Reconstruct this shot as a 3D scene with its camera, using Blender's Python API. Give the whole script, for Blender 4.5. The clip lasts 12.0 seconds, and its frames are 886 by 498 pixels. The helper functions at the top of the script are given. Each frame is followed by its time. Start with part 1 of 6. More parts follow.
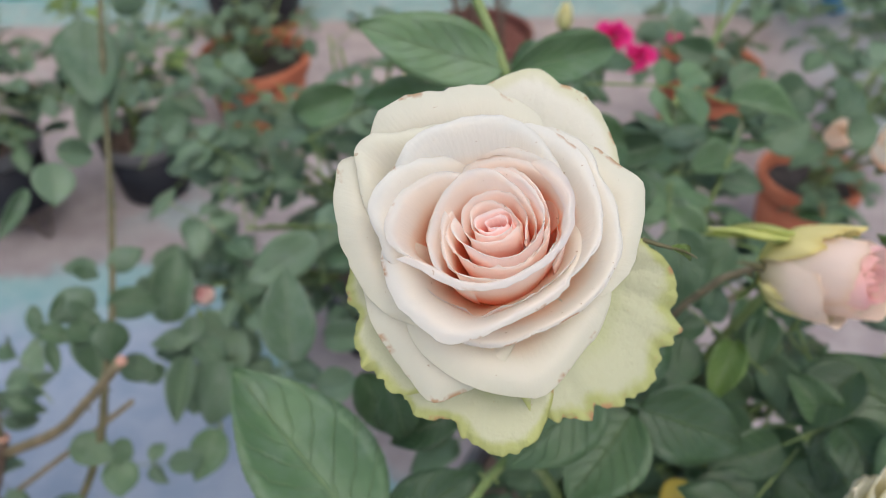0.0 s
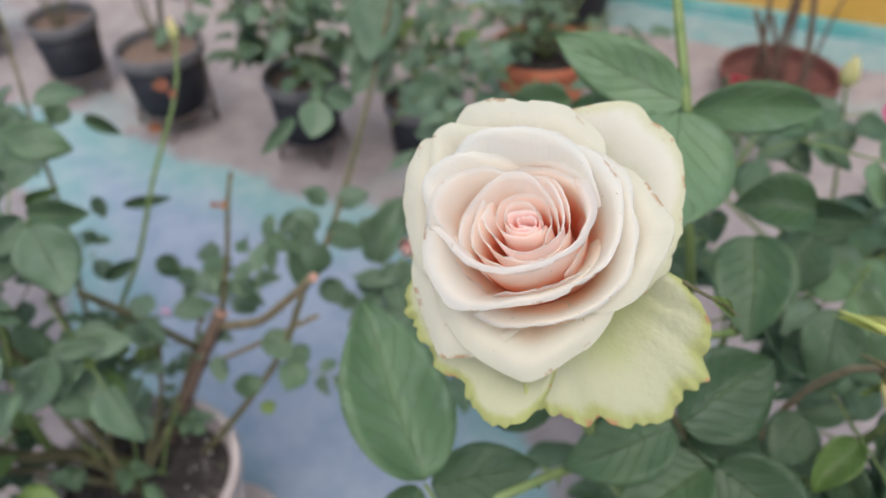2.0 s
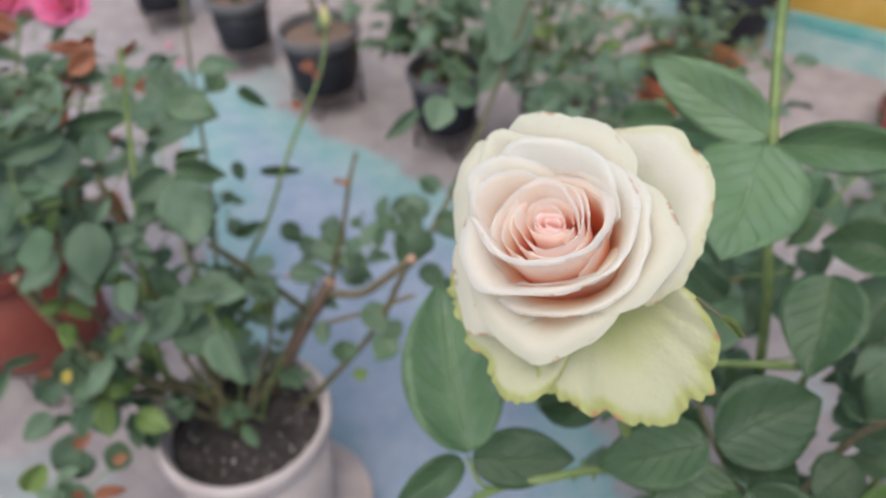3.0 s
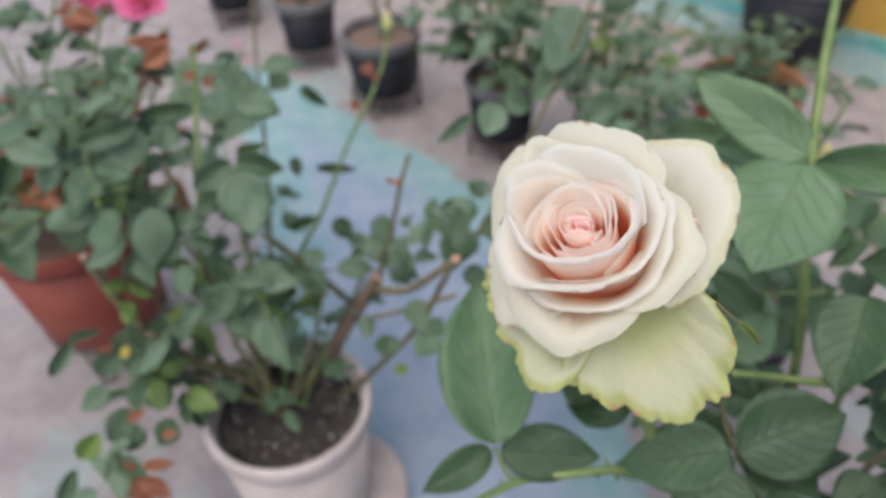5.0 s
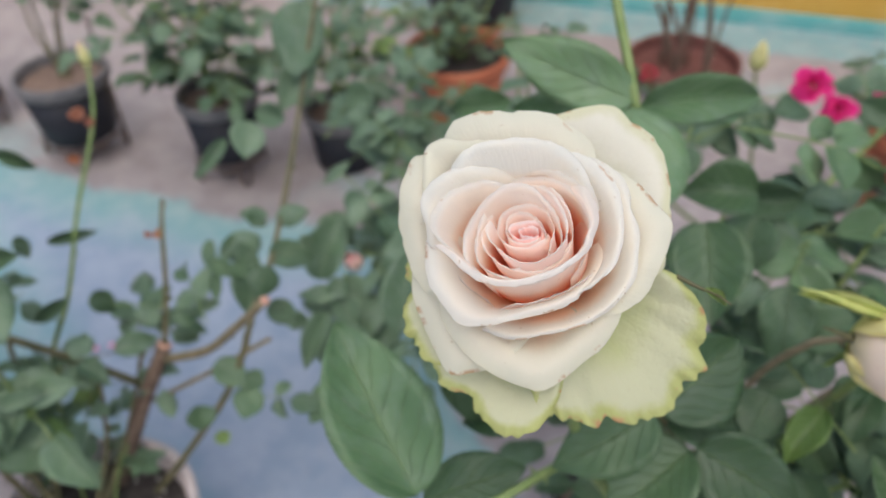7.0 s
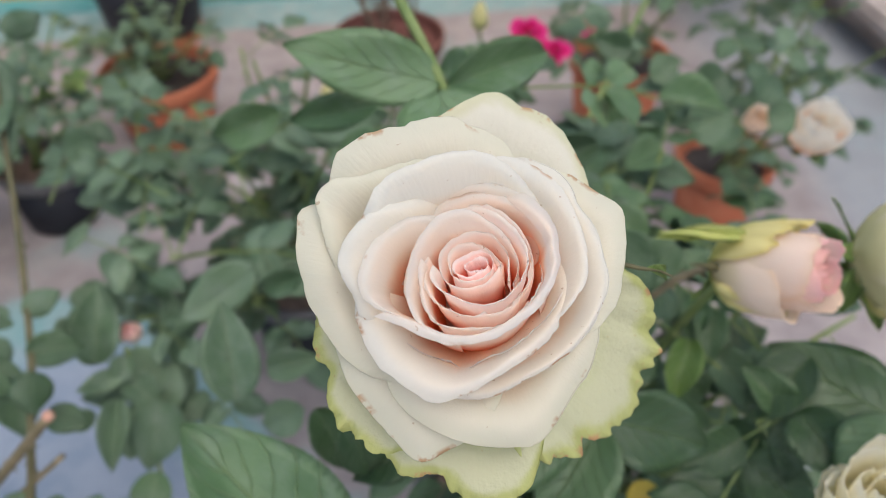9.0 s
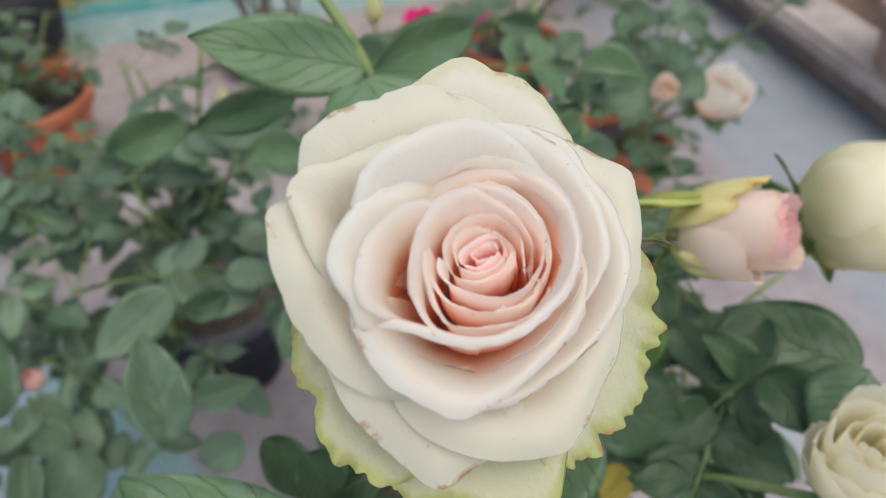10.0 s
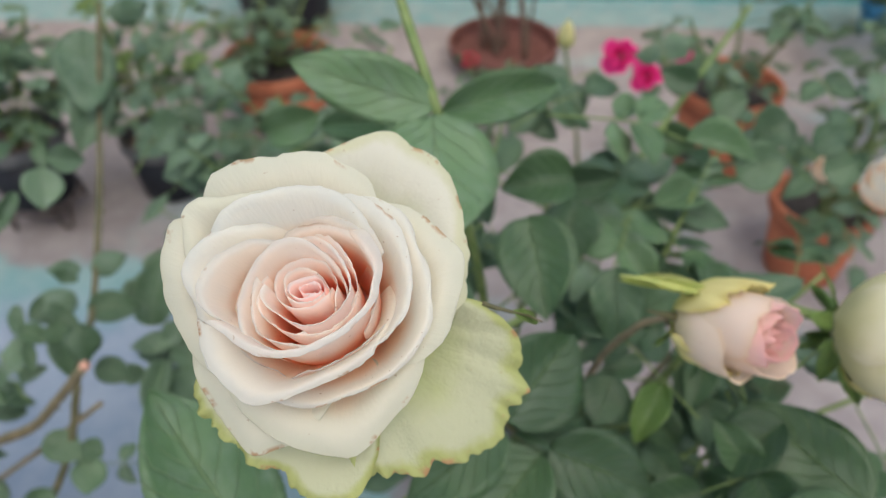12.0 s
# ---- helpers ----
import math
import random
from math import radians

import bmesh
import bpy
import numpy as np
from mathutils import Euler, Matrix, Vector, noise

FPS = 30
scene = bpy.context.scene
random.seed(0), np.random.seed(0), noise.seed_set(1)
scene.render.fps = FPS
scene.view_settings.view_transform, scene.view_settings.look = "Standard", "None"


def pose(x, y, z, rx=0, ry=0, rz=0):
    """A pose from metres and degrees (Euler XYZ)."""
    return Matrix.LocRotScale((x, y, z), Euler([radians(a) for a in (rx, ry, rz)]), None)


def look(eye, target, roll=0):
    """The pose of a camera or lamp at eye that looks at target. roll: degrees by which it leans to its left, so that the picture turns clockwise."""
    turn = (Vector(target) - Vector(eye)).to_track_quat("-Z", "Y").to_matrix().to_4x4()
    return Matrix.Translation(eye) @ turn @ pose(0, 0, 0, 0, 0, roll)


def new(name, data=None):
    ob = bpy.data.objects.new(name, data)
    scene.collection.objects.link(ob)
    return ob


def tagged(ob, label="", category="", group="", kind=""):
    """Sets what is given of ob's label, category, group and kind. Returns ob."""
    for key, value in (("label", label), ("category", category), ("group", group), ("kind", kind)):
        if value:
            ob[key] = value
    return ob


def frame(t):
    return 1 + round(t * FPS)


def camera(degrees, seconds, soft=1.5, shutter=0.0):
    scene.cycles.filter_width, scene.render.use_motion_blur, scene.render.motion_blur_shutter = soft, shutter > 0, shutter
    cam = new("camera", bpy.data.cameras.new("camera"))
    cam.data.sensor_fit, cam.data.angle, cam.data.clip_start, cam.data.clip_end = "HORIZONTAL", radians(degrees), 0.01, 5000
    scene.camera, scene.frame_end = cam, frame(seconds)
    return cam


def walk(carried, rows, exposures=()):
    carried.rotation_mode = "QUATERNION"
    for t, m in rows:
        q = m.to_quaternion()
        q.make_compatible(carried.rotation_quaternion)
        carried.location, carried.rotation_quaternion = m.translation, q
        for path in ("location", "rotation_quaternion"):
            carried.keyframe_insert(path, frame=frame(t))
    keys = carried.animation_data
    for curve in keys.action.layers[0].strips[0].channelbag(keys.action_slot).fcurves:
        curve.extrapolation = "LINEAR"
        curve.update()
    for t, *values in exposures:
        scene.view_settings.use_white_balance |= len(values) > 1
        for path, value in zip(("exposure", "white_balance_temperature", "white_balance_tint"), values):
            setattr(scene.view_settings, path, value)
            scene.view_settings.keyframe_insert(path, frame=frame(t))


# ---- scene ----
cam = camera(59.7, 12.0, soft=0.9)
cam.data.dof.use_dof, cam.data.dof.focus_distance, cam.data.dof.aperture_fstop = True, 0.218, 10.0
PATH = [
    (0, (0.002, 0.0, 0.995), (-0.001, 1.477, -0.354), -1.0),
    (0.5, (0.021, -0.007, 1.0), (-0.142, 1.464, -0.345), -0.8),
    (1, (0.038, -0.012, 1.008), (-0.29, 1.434, -0.334), -1.1),
    (1.5, (0.055, -0.013, 1.012), (-0.435, 1.389, -0.328), -1.5),
    (2, (0.079, -0.019, 1.015), (-0.571, 1.321, -0.32), -1.8),
    (2.5, (0.104, -0.023, 1.028), (-0.697, 1.234, -0.305), -2.5),
    (3, (0.126, -0.028, 1.036), (-0.815, 1.135, -0.291), -2.7),
    (3.2, (0.133, -0.032, 1.039), (-0.862, 1.091, -0.284), -2.6),
    (4.8, (0.15, -0.047, 1.048), (-0.945, 1.001, -0.256), -2.6),
    (5, (0.144, -0.041, 1.048), (-0.903, 1.048, -0.263), -2.7),
    (5.5, (0.126, -0.026, 1.035), (-0.798, 1.16, -0.284), -2.8),
    (6, (0.1, -0.027, 1.03), (-0.677, 1.254, -0.295), -2.4),
    (6.5, (0.08, -0.022, 1.026), (-0.546, 1.332, -0.307), -2.1),
    (7, (0.051, -0.025, 1.018), (-0.408, 1.394, -0.314), -1.5),
    (7.2, (0.046, -0.023, 1.018), (-0.348, 1.414, -0.315), -1.4),
    (8.8, (-0.007, 0.016, 0.996), (0.12, 1.48, -0.361), -0.6),
    (9, (-0.012, 0.023, 0.994), (0.186, 1.48, -0.361), -0.3),
    (9.5, (-0.031, 0.043, 0.978), (0.337, 1.468, -0.377), 0.2),
    (10, (-0.032, 0.05, 0.97), (0.416, 1.452, -0.385), 0.3),
    (10.5, (-0.034, 0.041, 0.972), (0.303, 1.473, -0.383), -0.2),
    (11, (-0.001, 0.049, 0.975), (0.207, 1.506, -0.379), -0.4),
    (11.5, (0.028, 0.037, 0.993), (0.081, 1.504, -0.365), -0.9),
    (12, (0.071, 0.01, 1.015), (-0.041, 1.481, -0.336), -1.3),
]
walk(cam, [(t, look(eye, target, roll)) for t, eye, target, roll in PATH], [(0, 0.45, 6340, 10.5), (2, 0.50, 6380, 9), (5, 0.49, 6380, 9.5), (7, 0.47, 6360, 9.5), (9, 0.43, 6430, 9.5), (12, 0.38, 6450, 5.0)])

# ---- world, sun ----
world = bpy.data.worlds.new("sky")
scene.world = world
world.use_nodes = True
wn = world.node_tree.nodes
sky = wn.new("ShaderNodeTexSky")
sky.sky_type, sky.sun_disc = "NISHITA", False
sky.sun_elevation, sky.sun_rotation = radians(62), radians(160)
sky.air_density, sky.dust_density, sky.ozone_density = 1.0, 4.0, 1.0
wn["Background"].inputs["Strength"].default_value = 0.15
world.node_tree.links.new(sky.outputs[0], wn["Background"].inputs["Color"])
sun = new("sun", bpy.data.lights.new("sun", "SUN"))
sun.data.energy, sun.data.angle, sun.data.color = 1.0, radians(85), (1.0, 0.96, 0.88)
sun.matrix_world = look((0.0, 0.3, 3.8), (0, 0.3, 0.5))


# ---- materials ----
def mat(name, rough=0.6):
    m = bpy.data.materials.new(name)
    m.use_nodes = True
    b = m.node_tree.nodes["Principled BSDF"]
    b.inputs["Roughness"].default_value = rough
    b.inputs["Specular IOR Level"].default_value = 0.3
    return m, m.node_tree.nodes, m.node_tree.links, b


def math_node(nodes, links, op, a, b=None):
    n = nodes.new("ShaderNodeMath")
    n.operation = op
    for i, v in enumerate((a, b)):
        if v is None:
            continue
        if isinstance(v, (int, float)):
            n.inputs[i].default_value = v
        else:
            links.new(v, n.inputs[i])
    return n.outputs[0]


def mix(nodes, links, fac, a, b, blend="MIX"):
    n = nodes.new("ShaderNodeMix")
    n.data_type, n.blend_type = "RGBA", blend
    for sock, v in ((n.inputs[0], fac), (n.inputs[6], a), (n.inputs[7], b)):
        if isinstance(v, (int, float)):
            sock.default_value = v
        elif isinstance(v, tuple):
            sock.default_value = (*v, 1)
        else:
            links.new(v, sock)
    return n.outputs[2]


def ramp(nodes, links, value, lo, hi):
    n = nodes.new("ShaderNodeMapRange")
    n.interpolation_type = "SMOOTHSTEP"
    links.new(value, n.inputs[0])
    n.inputs[1].default_value, n.inputs[2].default_value = lo, hi
    return n.outputs[0]


def grain(nodes, links, coords, scale, detail=4.0, rough=0.6):
    n = nodes.new("ShaderNodeTexNoise")
    n.inputs["Scale"].default_value, n.inputs["Detail"].default_value, n.inputs["Roughness"].default_value = scale, detail, rough
    links.new(coords, n.inputs["Vector"])
    return n.outputs[0]


def bump(nodes, links, b, height, strength, distance=0.001):
    n = nodes.new("ShaderNodeBump")
    n.inputs["Strength"].default_value, n.inputs["Distance"].default_value = strength, distance
    links.new(height, n.inputs["Height"])
    links.new(n.outputs[0], b.inputs["Normal"])


def world_coords(nodes):
    return nodes.new("ShaderNodeNewGeometry").outputs["Position"]


def mottled(name, a, b, rough=0.6, scale=40.0, relief=0.3, fine=300.0, metal=0.0):
    """Two colours mixed at two scales, with fine relief."""
    m, n, l, p = mat(name, rough)
    c = world_coords(n)
    f = grain(n, l, c, scale)
    g = grain(n, l, c, fine)
    col = mix(n, l, ramp(n, l, f, 0.35, 0.65), a, b)
    col = mix(n, l, math_node(n, l, "MULTIPLY", g, 0.35), col, tuple(v * 0.55 for v in a))
    l.new(col, p.inputs["Base Color"])
    p.inputs["Metallic"].default_value = metal
    bump(n, l, p, g, relief)
    return m


def thin(m, n, l, p, colour, amount):
    """Lets some light through, as a leaf or petal does."""
    t = n.new("ShaderNodeBsdfTranslucent")
    s = n.new("ShaderNodeMixShader")
    s.inputs[0].default_value = amount
    if isinstance(colour, tuple):
        t.inputs[0].default_value = (*colour, 1)
    else:
        l.new(colour, t.inputs[0])
    l.new(p.outputs[0], s.inputs[1])
    l.new(t.outputs[0], s.inputs[2])
    l.new(s.outputs[0], n["Material Output"].inputs[0])


def petal_material(name, base, middle, rim, edge, through_amount=0.35, wear=0.5, mid_at=0.55, crinkle=0.25):
    """A petal: one colour at its base, another in the middle and at the rim, with a worn edge."""
    m, n, l, p = mat(name, 0.62)
    uv = n.new("ShaderNodeUVMap")
    uv.uv_map = "petal"
    sep = n.new("ShaderNodeSeparateXYZ")
    l.new(uv.outputs[0], sep.inputs[0])
    v = sep.outputs[1]
    c = world_coords(n)
    blot = grain(n, l, c, 70.0)
    vv = math_node(n, l, "ADD", v, math_node(n, l, "MULTIPLY", math_node(n, l, "SUBTRACT", blot, 0.5), 0.25))
    col = mix(n, l, ramp(n, l, vv, mid_at - 0.4, mid_at), base, middle)
    col = mix(n, l, ramp(n, l, vv, min(mid_at + 0.15, 0.8), 0.92), col, rim)
    # veins along the petal
    w = n.new("ShaderNodeTexNoise")
    w.inputs["Scale"].default_value, w.inputs["Detail"].default_value = 1.0, 3.0
    sc = n.new("ShaderNodeVectorMath")
    sc.operation = "MULTIPLY"
    sc.inputs[1].default_value = (60, 5, 1)
    l.new(uv.outputs[0], sc.inputs[0])
    l.new(sc.outputs[0], w.inputs["Vector"])
    col = mix(n, l, math_node(n, l, "MULTIPLY", w.outputs[0], 0.2), col, edge)
    # bruised rim and small specks
    worn = math_node(n, l, "MULTIPLY", ramp(n, l, v, 0.90, 0.965), ramp(n, l, grain(n, l, c, 80.0, 4.0), 0.57, 0.63))
    col = mix(n, l, math_node(n, l, "MULTIPLY", worn, wear), col, (0.50, 0.29, 0.14))
    speck = ramp(n, l, grain(n, l, c, 420.0, 2.0), 0.72, 0.75)
    col = mix(n, l, math_node(n, l, "MULTIPLY", speck, 0.5), col, (0.4, 0.25, 0.12))
    l.new(col, p.inputs["Base Color"])
    h = math_node(n, l, "ADD", math_node(n, l, "MULTIPLY", w.outputs[0], 1.0), math_node(n, l, "MULTIPLY", grain(n, l, c, 900.0), 0.35))
    h = math_node(n, l, "ADD", h, math_node(n, l, "MULTIPLY", grain(n, l, c, 210.0, 3.0), 3.0 * crinkle))
    bump(n, l, p, h, 0.4, 0.0007)
    thin(m, n, l, p, col, through_amount)
    return m


def leaf_material(name, deep, pale, vein, dust_sheen=0.35, rough=0.42, through_amount=0.18):
    """A leaf with midrib and side veins, laid out on the leaf's own length and width."""
    m, n, l, p = mat(name, rough)
    p.inputs["Specular IOR Level"].default_value = 0.45
    uv = n.new("ShaderNodeUVMap")
    uv.uv_map = "petal"
    sep = n.new("ShaderNodeSeparateXYZ")
    l.new(uv.outputs[0], sep.inputs[0])
    x = math_node(n, l, "ABSOLUTE", math_node(n, l, "SUBTRACT", sep.outputs[0], 0.5))
    y = sep.outputs[1]
    c = world_coords(n)
    info = n.new("ShaderNodeObjectInfo").outputs["Random"]
    stray = math_node(n, l, "MULTIPLY", grain(n, l, c, 70.0, 2.0), 0.9)
    side = math_node(n, l, "FRACT", math_node(n, l, "ADD", stray, math_node(n, l, "SUBTRACT", math_node(n, l, "MULTIPLY", y, 6.5), math_node(n, l, "MULTIPLY", x, 5.0))))
    side = math_node(n, l, "ABSOLUTE", math_node(n, l, "SUBTRACT", side, 0.5))
    veins = ramp(n, l, side, 0.43, 0.5)
    rib = ramp(n, l, x, 0.022, 0.0)
    lines = math_node(n, l, "MAXIMUM", math_node(n, l, "MULTIPLY", veins, 0.7), rib)
    f = grain(n, l, c, 45.0)
    col = mix(n, l, ramp(n, l, math_node(n, l, "ADD", math_node(n, l, "MULTIPLY", f, 0.6), math_node(n, l, "MULTIPLY", info, 0.5)), 0.3, 0.8), deep, pale)
    col = mix(n, l, math_node(n, l, "MULTIPLY", lines, 0.7), col, vein)
    # Patchy dust, its grey green also painting in sky sheen and haze.
    d = math_node(n, l, "MULTIPLY", ramp(n, l, grain(n, l, c, 55.0, 8.0, 0.72), 0.40, 0.85), dust_sheen)
    col = mix(n, l, d, col, (0.26, 0.325, 0.28))
    l.new(col, p.inputs["Base Color"])
    h = math_node(n, l, "SUBTRACT", math_node(n, l, "MULTIPLY", grain(n, l, c, 500.0), 0.4), lines)
    bump(n, l, p, h, 0.8, 0.0016)
    thin(m, n, l, p, pale, through_amount)
    return m


def floor_material():
    """Worn concrete with a blue painted pool shape, turquoise edges and a turquoise strip along the wall."""
    m, n, l, p = mat("painted_concrete", 0.75)
    c = world_coords(n)
    sep = n.new("ShaderNodeSeparateXYZ")
    l.new(c, sep.inputs[0])
    x, y = sep.outputs[0], sep.outputs[1]
    big, fine = grain(n, l, c, 3.0, 5.0), grain(n, l, c, 60.0, 6.0, 0.7)
    mid = grain(n, l, c, 14.0, 5.0, 0.65)
    wob = math_node(n, l, "MULTIPLY", math_node(n, l, "SUBTRACT", big, 0.5), 0.22)
    # grey pink bare concrete
    bare = mix(n, l, ramp(n, l, mid, 0.3, 0.7), (0.245, 0.213, 0.218), (0.335, 0.30, 0.296))
    bare = mix(n, l, math_node(n, l, "MULTIPLY", ramp(n, l, fine, 0.55, 0.75), 0.5), bare, (0.19, 0.165, 0.165))
    bare = mix(n, l, math_node(n, l, "MULTIPLY", ramp(n, l, big, 0.55, 0.66), 0.35), bare, (0.25, 0.42, 0.42))
    blue = mix(n, l, ramp(n, l, mid, 0.3, 0.7), (0.215, 0.275, 0.36), (0.285, 0.335, 0.415))
    blue = mix(n, l, math_node(n, l, "MULTIPLY", ramp(n, l, fine, 0.55, 0.8), 0.4), blue, (0.29, 0.29, 0.33))
    turq = mix(n, l, ramp(n, l, mid, 0.3, 0.75), (0.18, 0.325, 0.335), (0.27, 0.37, 0.375))
    # distance inside the pool's outline
    far = math_node(n, l, "SUBTRACT", math_node(n, l, "SUBTRACT", 1.06, y), math_node(n, l, "MULTIPLY", math_node(n, l, "ADD", x, 0.9), 0.03))
    side = math_node(n, l, "SUBTRACT", math_node(n, l, "ADD", math_node(n, l, "MULTIPLY", x, 0.55), math_node(n, l, "MULTIPLY", y, 0.83)), -0.055)
    right = math_node(n, l, "SUBTRACT", 0.375, math_node(n, l, "ADD", x, math_node(n, l, "MULTIPLY", y, 0.75)))
    near = math_node(n, l, "SUBTRACT", y, 0.1)
    inside = math_node(n, l, "ADD", math_node(n, l, "MINIMUM", math_node(n, l, "MINIMUM", math_node(n, l, "MINIMUM", far, near), side), right), wob)
    inside = math_node(n, l, "ADD", inside, math_node(n, l, "MULTIPLY", math_node(n, l, "SUBTRACT", mid, 0.5), 0.08))
    col = mix(n, l, ramp(n, l, inside, -0.015, 0.02), bare, turq)
    col = mix(n, l, ramp(n, l, inside, 0.04, 0.20), col, blue)
    col = mix(n, l, math_node(n, l, "MULTIPLY", math_node(n, l, "MULTIPLY", ramp(n, l, math_node(n, l, "ADD", x, wob), 0.85, 1.0), math_node(n, l, "MULTIPLY", ramp(n, l, y, 0.4, 0.7), ramp(n, l, x, 1.6, 1.5))), 0.7), col, (0.24, 0.28, 0.31))
    strip = math_node(n, l, "ADD", math_node(n, l, "SUBTRACT", y, 2.06), math_node(n, l, "MULTIPLY", wob, 0.2))
    col = mix(n, l, math_node(n, l, "MULTIPLY", math_node(n, l, "MULTIPLY", ramp(n, l, strip, -0.01, 0.02), ramp(n, l, y, 2.5, 2.4)), math_node(n, l, "MULTIPLY", ramp(n, l, x, 2.9, 2.8), ramp(n, l, fine, 0.8, 0.45))), col, turq)
    l.new(col, p.inputs["Base Color"])
    bump(n, l, p, fine, 0.4, 0.004)
    return m


CREAM = petal_material("cream_petal", (0.95, 0.74, 0.57), (0.78, 0.745, 0.63), (0.72, 0.71, 0.595), (0.72, 0.70, 0.52), 0.44, 0.8)
# Peach inner petals; orange bases also paint in light bounced within the gaps.
IVORY = petal_material("ivory_petal", (1.0, 0.62, 0.38), (0.89, 0.845, 0.745), (0.785, 0.782, 0.73), (0.79, 0.78, 0.70), 0.52, 0.75, 0.56)
BLUSH = petal_material("blush_petal", (1.0, 0.49, 0.27), (0.96, 0.86, 0.77), (0.82, 0.82, 0.785), (0.88, 0.83, 0.76), 0.66, 0.4, 0.5)
HEART = petal_material("heart_petal", (1.0, 0.54, 0.38), (0.99, 0.855, 0.765), (0.89, 0.885, 0.84), (0.95, 0.85, 0.78), 0.70, 0.0, 0.54)
CENTRE = petal_material("deep_pink_petal", (0.95, 0.30, 0.24), (0.98, 0.70, 0.63), (0.93, 0.88, 0.85), (0.97, 0.78, 0.72), 0.55, 0.0, 0.68)
# True green tinge, with the shade below the bloom darkened into the colour.
GREENISH = petal_material("green_tinged_petal", (0.45, 0.49, 0.22), (0.555, 0.56, 0.375), (0.44, 0.465, 0.17), (0.47, 0.50, 0.26), 0.24, 1.0, 0.66, 1.5)
GUARD_TOP = petal_material("cream_guard_petal", (0.54, 0.56, 0.36), (0.72, 0.70, 0.60), (0.63, 0.62, 0.43), (0.64, 0.63, 0.47), 0.34, 0.9, 0.62, 0.7)
BUD_PINK = petal_material("pink_bud_petal", (0.76, 0.62, 0.46), (0.88, 0.68, 0.60), (0.90, 0.57, 0.56), (0.82, 0.56, 0.48), 0.45, 1.0, 0.5)
BUD_OUTER = petal_material("cream_pink_bud_petal", (0.80, 0.74, 0.47), (0.89, 0.79, 0.67), (0.87, 0.72, 0.55), (0.90, 0.62, 0.53), 0.45, 1.0, 0.5)
BUD_GREEN = petal_material("yellow_green_bud_petal", (0.58, 0.58, 0.18), (0.74, 0.68, 0.31), (0.72, 0.62, 0.25), (0.64, 0.58, 0.22), 0.32, 1.0, 0.55)
BUD_CREAM = petal_material("cream_bud_petal", (0.76, 0.74, 0.46), (0.90, 0.86, 0.69), (0.90, 0.86, 0.71), (0.80, 0.76, 0.52), 0.55, 0.6, 0.5)
MAGENTA = petal_material("magenta_petal", (0.72, 0.02, 0.22), (0.80, 0.03, 0.26), (0.85, 0.10, 0.36), (0.8, 0.1, 0.3), 0.3, 0.0)
PINK = petal_material("pink_petal", (0.90, 0.45, 0.45), (0.90, 0.22, 0.45), (0.95, 0.40, 0.62), (0.95, 0.4, 0.55), 0.45, 0.0)
LEAF = leaf_material("rose_leaf", (0.084, 0.152, 0.080), (0.162, 0.252, 0.148), (0.20, 0.28, 0.17), 0.6, 0.42, 0.28)
LEAF_TOP = leaf_material("dusty_green_rose_leaf", (0.066, 0.136, 0.054), (0.124, 0.216, 0.098), (0.22, 0.31, 0.15), 0.40, 0.42)
# Deep green, darkened further in place of shade under the bloom.
LEAF_DEEP = leaf_material("deep_green_rose_leaf", (0.031, 0.071, 0.026), (0.064, 0.124, 0.050), (0.15, 0.225, 0.10), 0.17, 0.36)
# Darker leaf green; at the lower right its colour stands in for shade.
LEAF_DARK = leaf_material("dark_rose_leaf", (0.047, 0.096, 0.043), (0.100, 0.172, 0.085), (0.15, 0.22, 0.115), 0.24)
LEAF_YOUNG = leaf_material("young_leaf", (0.12, 0.21, 0.05), (0.20, 0.30, 0.08), (0.30, 0.38, 0.16), 0.1, 0.35, 0.3)
LEAF_RED = leaf_material("red_young_leaf", (0.22, 0.06, 0.03), (0.34, 0.13, 0.06), (0.36, 0.18, 0.10), 0.15, 0.35, 0.25)
LEAF_YELLOW = leaf_material("yellow_leaf", (0.55, 0.42, 0.05), (0.65, 0.52, 0.10), (0.6, 0.5, 0.2), 0.1, 0.45, 0.25)
STEM = mottled("green_stem", (0.13, 0.20, 0.06), (0.21, 0.27, 0.10), 0.5, 60.0)
BARK = mottled("brown_bark", (0.11, 0.075, 0.055), (0.19, 0.135, 0.10), 0.75, 80.0, 0.8)
TAN_STEM = mottled("tan_cane", (0.17, 0.145, 0.085), (0.25, 0.205, 0.125), 0.65, 60.0, 0.5)
PITH = mottled("pink_cut_wood", (0.50, 0.27, 0.20), (0.58, 0.36, 0.27), 0.8, 200.0, 0.3)
SEPAL = mottled("yellow_green_sepal", (0.34, 0.40, 0.10), (0.45, 0.48, 0.16), 0.5, 90.0, 0.3)
OLIVE = mottled("olive_stem", (0.095, 0.095, 0.045), (0.16, 0.14, 0.075), 0.6, 60.0, 0.5)
WHITE_PLASTIC = mottled("dusty_white_plastic", (0.52, 0.46, 0.44), (0.43, 0.37, 0.355), 0.55, 18.0, 0.15)
BLACK_PLASTIC = mottled("dusty_black_plastic", (0.012, 0.013, 0.018), (0.020, 0.021, 0.028), 0.5, 14.0, 0.15)
GREY_RIM = mottled("dusty_grey_rim", (0.17, 0.16, 0.16), (0.11, 0.11, 0.115), 0.6, 25.0, 0.2)
TERRACOTTA = mottled("terracotta", (0.40, 0.12, 0.06), (0.48, 0.17, 0.09), 0.7, 20.0, 0.3)
RED_PLASTIC = mottled("dull_red_plastic", (0.215, 0.050, 0.034), (0.26, 0.074, 0.050), 0.55, 12.0, 0.2)
